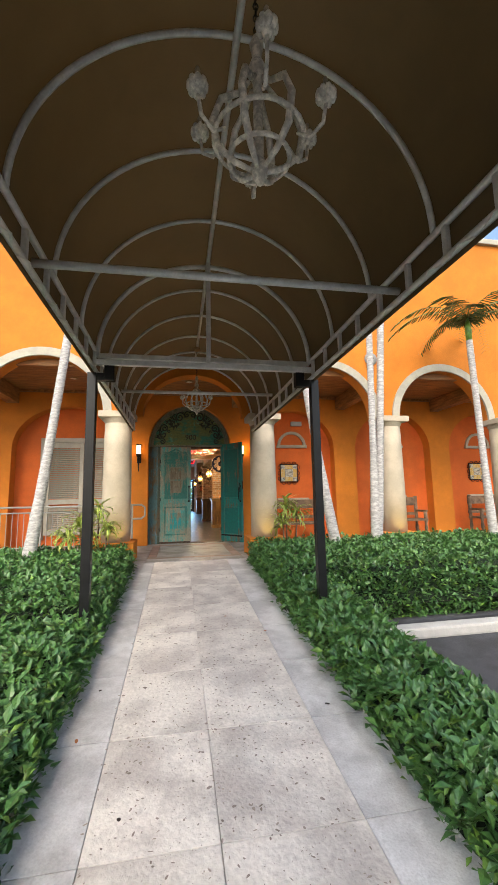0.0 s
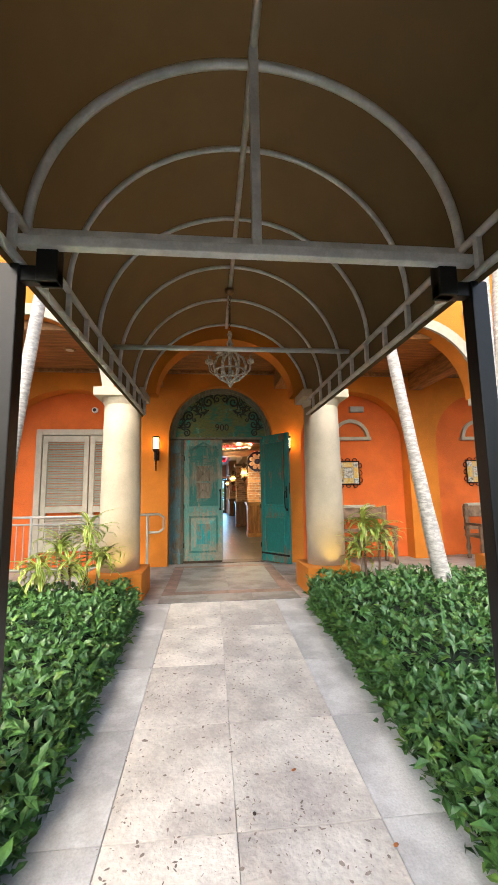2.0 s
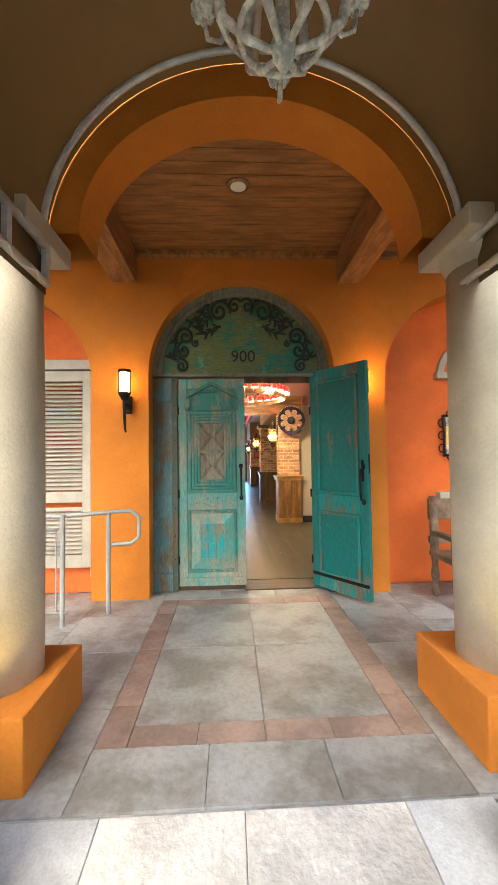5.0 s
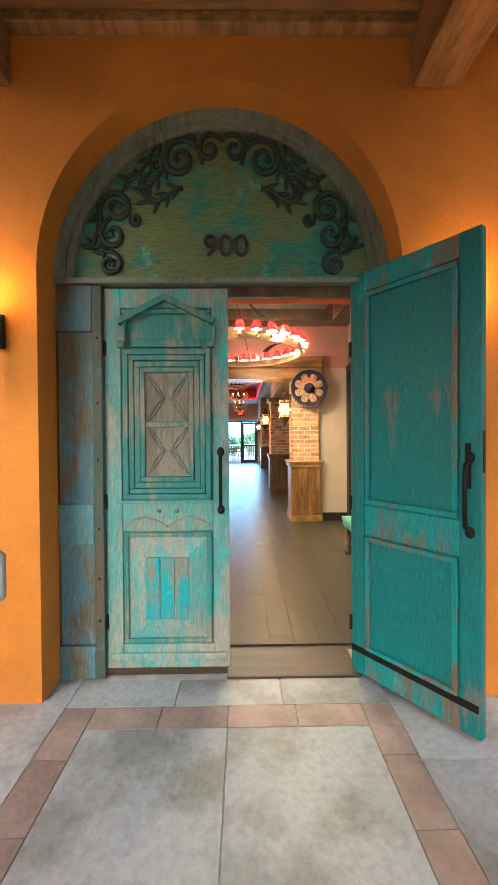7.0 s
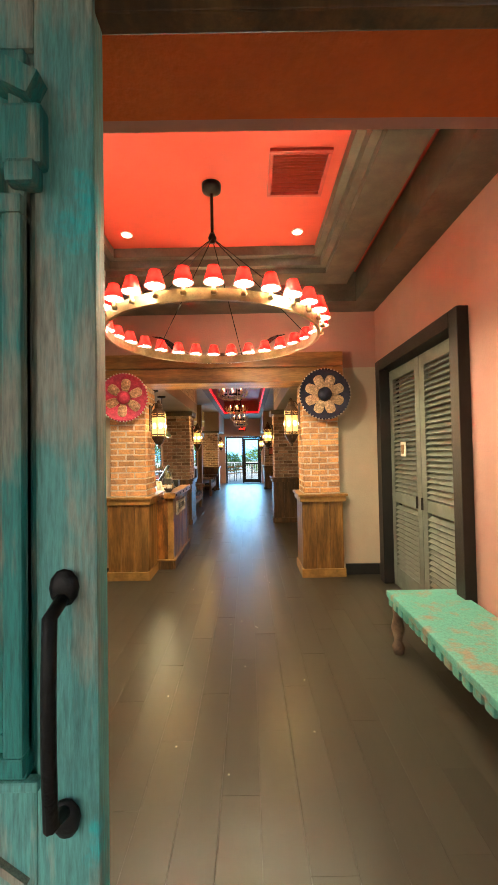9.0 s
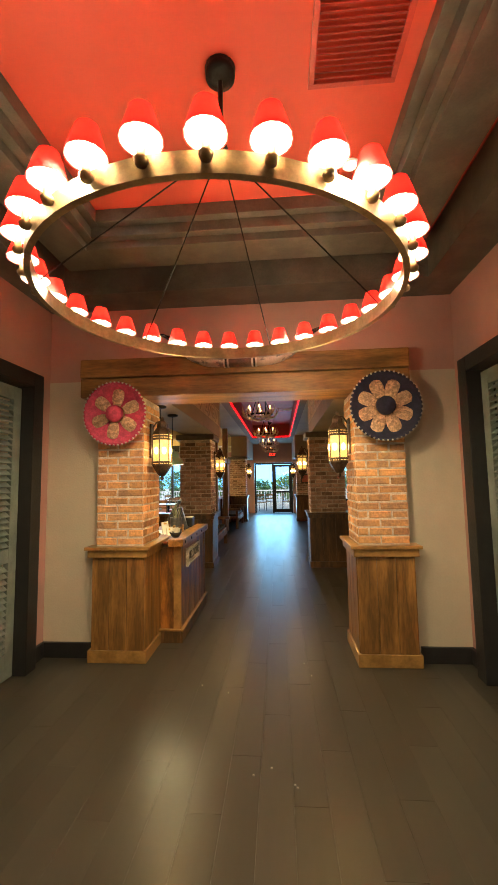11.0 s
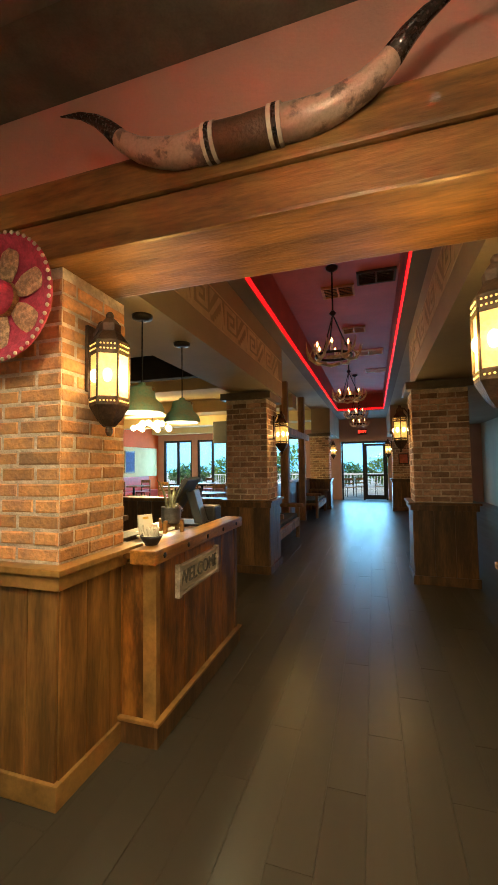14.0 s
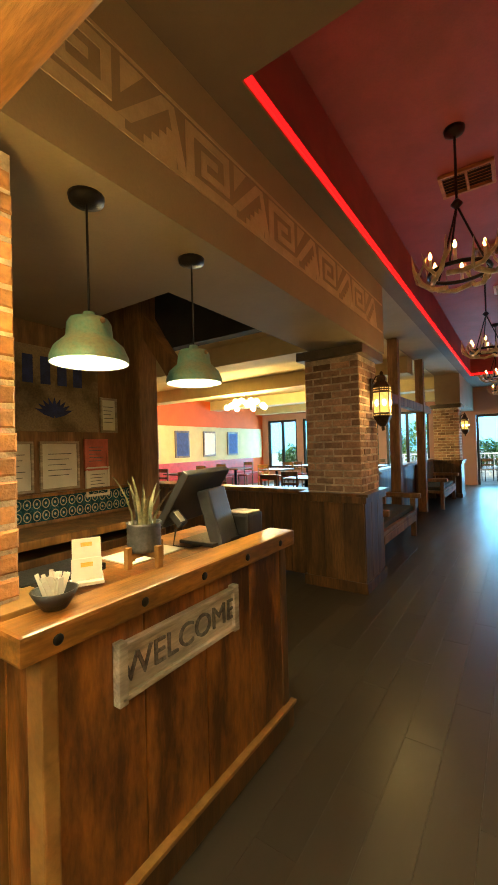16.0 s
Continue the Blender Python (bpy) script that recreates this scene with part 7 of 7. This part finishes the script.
framed(18.62, 1.42, 0.17, 0.20, PAPER, "framed certificate on the dark wall", PALEWOOD)
framed(18.96, 1.50, 0.12, 0.14, PAPERRED, "red-edged framed notice on the dark wall", PAPERRED)
framed(18.97, 1.26, 0.12, 0.13, PAPER, "white printed notice on the dark wall", PAPER)
framed(18.25, 1.42, 0.15, 0.20, PAPER, "framed certificate on the dark wall", PALEWOOD)
framed(19.10, 1.86, 0.09, 0.16, PAPER, "small pale notice on the dark wall", PALEWOOD)
ag = thing("agave_painting", "beige painting of a blue agave plant", "painting", (-2.016, 18.52, 2.0))
part("canvas", boxed(0, 0.03, -0.46, 0.46, -0.30, 0.38, 0.004), CANVAS, ag)
bm = bmesh.new()
for k in range(9):
    a = radians(20 + 17.5 * k)
    wv = Vector((0, -math.sin(a), math.cos(a))) * 0.022
    b0, tip = Vector((0.033, 0.05, -0.17)), Vector((0.034, 0.05 + 0.17 * math.cos(a), -0.17 + 0.15 * math.sin(a)))
    bm.faces.new([bm.verts.new(c) for c in (b0 - wv, b0.lerp(tip, 0.5) - wv, tip, b0.lerp(tip, 0.5) + wv, b0 + wv)])
for y0, y1 in ((-0.20, -0.12), (-0.06, 0.02), (0.08, 0.16), (0.22, 0.30)):
    box(bm, 0.031, 0.034, y0, y1, 0.08, 0.30)
part("blue_motif", bm, BLUEPAINT, ag)

# ---------------- booths along the aisle ----------------
bh = thing("booth_partition", "dark plank half wall with a timber cap", "partition", (0, 21.15, 0))
part("panel", boxed(-4.6, -0.93, -0.08, 0.08, 0, 0.96, 0.004), OAKDARK, bh)
for k in range(14):
    part("plank", boxed(-4.55 + 0.26 * k, -4.55 + 0.26 * k + 0.253, -0.098, -0.081, 0.02, 0.95, 0.004), OAKDARK, bh)
part("cap", boxed(-4.65, -0.93, -0.12, 0.12, 0.96, 1.01, 0.008), OAK, bh)
bh = thing("booth_partition", "dark plank half wall with a timber cap", "partition", (-0.95, 25.2, 0))
part("panel", boxed(-0.06, 0.06, -3.7, 3.7, 0, 1.02, 0.004), OAKDARK, bh)
part("cap", boxed(-0.10, 0.10, -3.7, 3.7, 1.02, 1.07, 0.008), OAK, bh)


def settle(y0, y1):
    L = (y1 - y0) / 2
    b = thing("wooden_settle", "dark wooden bench with woven green cushion beside the booths", "bench", (-0.55, (y0 + y1) / 2, 0), group="aisle benches")
    part("seat", boxed(-0.30, 0.26, -L, L, 0.36, 0.42, 0.01), TIMBERV, b)
    part("cushion", boxed(-0.28, 0.22, -L + 0.05, L - 0.05, 0.42, 0.50, 0.025), GREENSEAT, b)
    part("backrest", boxed(-0.34, -0.28, -L, L, 0.36, 1.02, 0.012), OAKDARK, b)
    part("front_rail", boxed(0.22, 0.27, -L + 0.08, L - 0.08, 0.26, 0.36, 0.008), TIMBERV, b)
    for y in (-L + 0.06, L - 0.06):
        part("armrest", boxed(-0.30, 0.34, y - 0.05, y + 0.05, 0.62, 0.70, 0.02), TIMBERV, b)
        for x in (-0.26, 0.22):
            part("leg", boxed(x - 0.04, x + 0.04, y - 0.04, y + 0.04, 0, 0.62, 0.008), TIMBERV, b)


settle(21.75, 23.75)
settle(26.6, 28.6)
for y in (24.0, 26.2):
    p = thing("aisle_post", "square honey-brown timber post by the booths", "post", (-0.82, y, 0), group="aisle posts")
    part("shaft", boxed(-0.085 + 0.17, 0.085 + 0.17, -0.085, 0.085, 0.0, 3.36, 0.012), TIMBERV, p)
lt = thing("aisle_lintel", "timber rail joining the booth posts", "beam", (-0.65, 25.1, 2.20))
part("rail", boxed(-0.075, 0.075, -1.9, 1.9, 0, 0.16, 0.012), TIMBERV, lt)

# dining room behind: tables, cluster lamp, wall frames
def dining_table(x, y):
    t = thing("dining_table", "dark square dining table", "table", (x, y, 0), group="dining tables")
    part("tabletop", boxed(-0.45, 0.45, -0.45, 0.45, 0.72, 0.76, 0.01), OAKDARK, t)
    part("pedestal", lathe(bmesh.new(), [(0.25, 0), (0.22, 0.03), (0.05, 0.06), (0.045, 0.72)], 14), IRON, t, smooth=True)
    return t


def dining_chair(x, y, turn):
    c = thing("dining_chair", "dark wooden dining chair with red seat", "chair", (x, y, 0), turn, "dining chairs")
    part("seat", boxed(-0.21, 0.21, -0.21, 0.21, 0.43, 0.49, 0.015), REDVINYL, c)
    bm = boxed(-0.21, 0.21, 0.19, 0.22, 0.84, 0.95, 0.01)
    box(bm, -0.21, 0.21, 0.19, 0.22, 0.64, 0.70, 0.008)
    part("backrest", bm, OAKDARK, c)
    for sx in (-0.19, 0.19):
        for sy in (-0.19, 0.205):
            part("leg", boxed(sx - 0.018, sx + 0.018, sy - 0.018, sy + 0.018, 0, 0.43 if sy < 0 else 0.95, 0.004), OAKDARK, c)
    return c


t0, c0 = dining_table(-3.2, 23.0), dining_chair(-3.2, 23.65, 0)
copy_thing(c0, pose(-3.2, 22.35, 0, 0, 0, 180))
for x, y in ((-3.2, 25.6), (-3.2, 28.4), (-5.8, 23.2), (-5.8, 28.6), (-7.7, 23.4), (-7.7, 26.0), (-7.7, 28.8), (-5.8, 31.0), (-3.2, 31.0)):
    copy_thing(t0, pose(x, y, 0))
    copy_thing(c0, pose(x, y + 0.65, 0))
    copy_thing(c0, pose(x, y - 0.65, 0, 0, 0, 180))
cl = thing("globe_chandelier", "cluster chandelier of glowing globe bulbs", "chandelier", (-5.2, 26.0, 2.62))
part("rod", tube(bmesh.new(), [(0, 0, 0), (0, 0, 0.73)], 0.012, 6), IRON, cl)
for k in range(14):
    a = 2 * math.pi * k / 7 + (k // 7) * 0.4
    r, z = (0.55, 0.0) if k < 7 else (0.30, 0.14)
    arm = part("arm", tube(bmesh.new(), [(0, 0, 0.05), (r * math.cos(a), r * math.sin(a), z)], 0.008, 5), IRON, cl)
    part("globe", blob(bmesh.new(), (r * math.cos(a), r * math.sin(a), z + 0.05), 0.085, 0.085, 0.085, n=12), WHITEBULB, arm, smooth=True)
bh = thing("wall_banquette", "red vinyl banquette along the orange wall", "banquette", (-8.56, 26.5, 0))
part("seat", boxed(-0.28, 0.35, -5, 5, 0, 0.46, 0.02), REDVINYL, bh)
part("backrest", boxed(-0.28, -0.12, -5, 5, 0.46, 1.05, 0.02), REDVINYL, bh)
bm = boxed(-8.85, -8.79, 21.2, 32.4, 1.05, 2.35, 0.01)
struct("wall_panelling", bm, DINECEIL, "cream panelled band on the orange wall", "panelling")
for k in range(6):
    f = thing("wall_mirror", "dark framed picture on the panelled wall", "picture", (-8.785, 22.6 + 1.5 * k, 1.70), group="dining pictures")
    bm = boxed(0, 0.04, -0.36, 0.36, -0.48, 0.48, 0.006)
    part("frame", bm, OAKDARK, f)
    part("picture", boxed(0.04, 0.046, -0.29, 0.29, -0.41, 0.41, 0), BLUEPAINT if k % 2 else PAPER, f)
tv = thing("television", "black wall television hung from the ceiling", "television", (-3.0, 27.0, 2.55))
part("panel", boxed(-0.6, 0.6, -0.03, 0.03, -0.35, 0.35, 0.01), BLACKPLAST, tv)
part("bracket", boxed(-0.03, 0.03, -0.02, 0.02, 0.35, 0.80, 0.003), IRON, tv)
tv = thing("television", "black television on the dining room wall", "television", (-8.85, 21.0, 2.75))
part("panel", boxed(-0.0, 0.08, -0.6, 0.6, -0.35, 0.35, 0.01), BLACKPLAST, tv)
pp = thing("pier_picture", "small dark picture on a brick pier", "picture", (2.13, 28.915, 1.65))
part("frame", boxed(-0.15, 0.15, -0.03, 0.0, -0.17, 0.17, 0.006), FRAMEBLACK, pp)
part("picture", boxed(-0.12, 0.12, -0.034, -0.03, -0.14, 0.14, 0), PAPERRED, pp)

# ---------------- pieces of floors and pavement ----------------
rng = random.Random(4)
# walk: border strips and pitted stone slabs
ang = math.degrees(math.atan(0.070))
SLABS = {}


def slab(wx, wy, mtl, parent, x, y, z, tilt=0.0, pits=0):
    v = rng.randrange(3)
    key = (round(wx, 2), round(wy, 2), mtl.name, v)
    if key not in SLABS:
        bm = boxed(-wx / 2 + 0.0018, wx / 2 - 0.0018, -wy / 2 + 0.0018, wy / 2 - 0.0018, -0.035, 0.0, 0.003)
        SLABS[key] = to_mesh("slab", bm, mtl)
    s = new("slab", SLABS[key])
    s.parent = parent
    s.location = (x, y, z + rng.uniform(-0.0012, 0.0012))
    s.rotation_euler = (radians(tilt), 0, 0)
    return s


y, row = 9.62, 0
while y > -2.6:
    L = 0.78
    yc = y - L / 2
    for x0, x1, m in ((-0.26, 0.145, BORDER), (0.145, 0.75, STONE), (0.75, 1.44, STONE), (1.44, 1.83, BORDER)):
        slab(x1 - x0, L, m, walkway, (x0 + x1) / 2, yc, walk_z(yc) if yc < 9.4 else -0.004, ang if yc < 9.4 else 0)
    y -= L
    row += 1
# pits of the coral stone
pv, pf = [], []
for k in range(4200):
    x, y = rng.uniform(0.13, 1.40), rng.uniform(1.5, 9.2)
    a, r = rng.uniform(0, 3.14), abs(rng.gauss(0, 0.0055)) + 0.002
    st = rng.uniform(0.2, 0.7)
    i = len(pv)
    for q in range(6):
        b = math.pi * q / 3
        u, w = r * math.cos(b) * rng.uniform(0.7, 1.2), r * st * math.sin(b) * rng.uniform(0.7, 1.2)
        px, py = x + u * math.cos(a) - w * math.sin(a), y + u * math.sin(a) + w * math.cos(a)
        pv.append((px, py, walk_z(py) + 0.0032))
    pf.append(tuple(range(i, i + 6)))
me = bpy.data.meshes.new("stone_pits")
me.from_pydata(pv, [], pf)
me.materials.append(PITS)
ob = new("stone_pits", me)
ob.parent = walkway
tagged(ob, kind="stuff")
# porch slabs with brown border band
xs = [-7.4, -6.4, -5.4, -4.4, -3.4, -2.4, -1.4, -0.7]
ysp = [9.64, 10.25, 10.86, 11.47, 12.08, 12.48]
for a, b in zip(xs, xs[1:]):
    for c, d in zip(ysp, ysp[1:]):
        slab(b - a, d - c, PORCH, porch, (a + b) / 2, (c + d) / 2, 0.0)
for a, b in zip([2.4, 3.2, 4.0, 5.0, 6.0, 7.0, 8.0, 9.0, 10.0, 11.0], [3.2, 4.0, 5.0, 6.0, 7.0, 8.0, 9.0, 10.0, 11.0, 12.0]):
    for c, d in zip(ysp, ysp[1:]):
        slab(b - a, d - c, PORCH, porch, (a + b) / 2, (c + d) / 2, 0.0)
bx0, bx1, by0, by1, bw = -0.02, 1.78, 10.02, 12.16, 0.17
for x0, x1, y0, y1, nx, ny, m in (
    (-0.7, bx0, 9.64, 12.48, 1, 4, PORCH), (bx1, 2.4, 9.64, 12.48, 1, 4, PORCH), (bx0, bx1, by1, 12.40, 3, 1, PORCH), (bx0, bx1, 9.64, by0, 3, 1, PORCH),
    (bx0, bx0 + bw, by0, by1, 1, 6, PORCHRED), (bx1 - bw, bx1, by0, by1, 1, 6, PORCHRED), (bx0 + bw, bx1 - bw, by1 - bw, by1, 4, 1, PORCHRED), (bx0 + bw, bx1 - bw, by0, by0 + bw, 4, 1, PORCHRED),
    (bx0 + bw, bx1 - bw, by0 + bw, by1 - bw, 2, 2, PORCH)):
    for i in range(nx):
        for j in range(ny):
            wx, wy = (x1 - x0) / nx, (y1 - y0) / ny
            slab(wx, wy, m, porch, x0 + wx * (i + 0.5), y0 + wy * (j + 0.5), 0.0)
# lobby and aisle planks
PL = []
for v in range(3):
    PL.append(to_mesh("plank", boxed(-0.0909, 0.0909, -0.6095, 0.6095, -0.013, 0.0, 0.001), FLOOR))
k = 0
x = LX0 + 0.09
while x < LX1 - 0.02:
    y = 12.80 + (k * 0.43) % 1.22 - 0.6
    y0 = y if y > 12.7 else y + 1.22
    if y0 > 12.82:
        p = part("plank", boxed(x - 0.0909, x + 0.0909, 12.802, y0 + 0.0005, -0.013, 0.0, 0.001), FLOOR, floor)
    while y < 22.0:
        if not (y > 17.0 and (x < -0.9 or x > 2.5)) and y > 12.7:
            p = new("plank", PL[k % 3])
            p.parent = floor
            p.location = (x, y + 0.61, 0.0 + rng.uniform(-0.0006, 0.0006))
        y += 1.22
    x += 0.1825
    k += 1
# crumbs and leaf litter
for k in range(9):
    s = thing("leaf_litter", "small dry fallen leaf on the walk", "leaf", (rng.uniform(-0.2, 1.75), rng.uniform(3.2, 9.0), 0), rng.uniform(0, 360), "fallen leaves")
    s.location.z = walk_z(s.location.y) + 0.004
    blob_bm = blob(bmesh.new(), (0, 0, 0.003), rng.uniform(0.012, 0.026), 0.010, 0.003, n=8)
    part("blade", blob_bm, POINSET if k % 3 == 0 else SOIL, s, smooth=True)
for k in range(14):
    s = thing("floor_crumb", "tiny white paper crumb on the dark floor", "crumb", (rng.uniform(0.3, 1.5), rng.uniform(13.8, 18.3), 0.001), 0, "floor crumbs")
    part("speck", blob(bmesh.new(), (0, 0, 0.003), 0.006, 0.005, 0.003, n=6), PAPER, s)
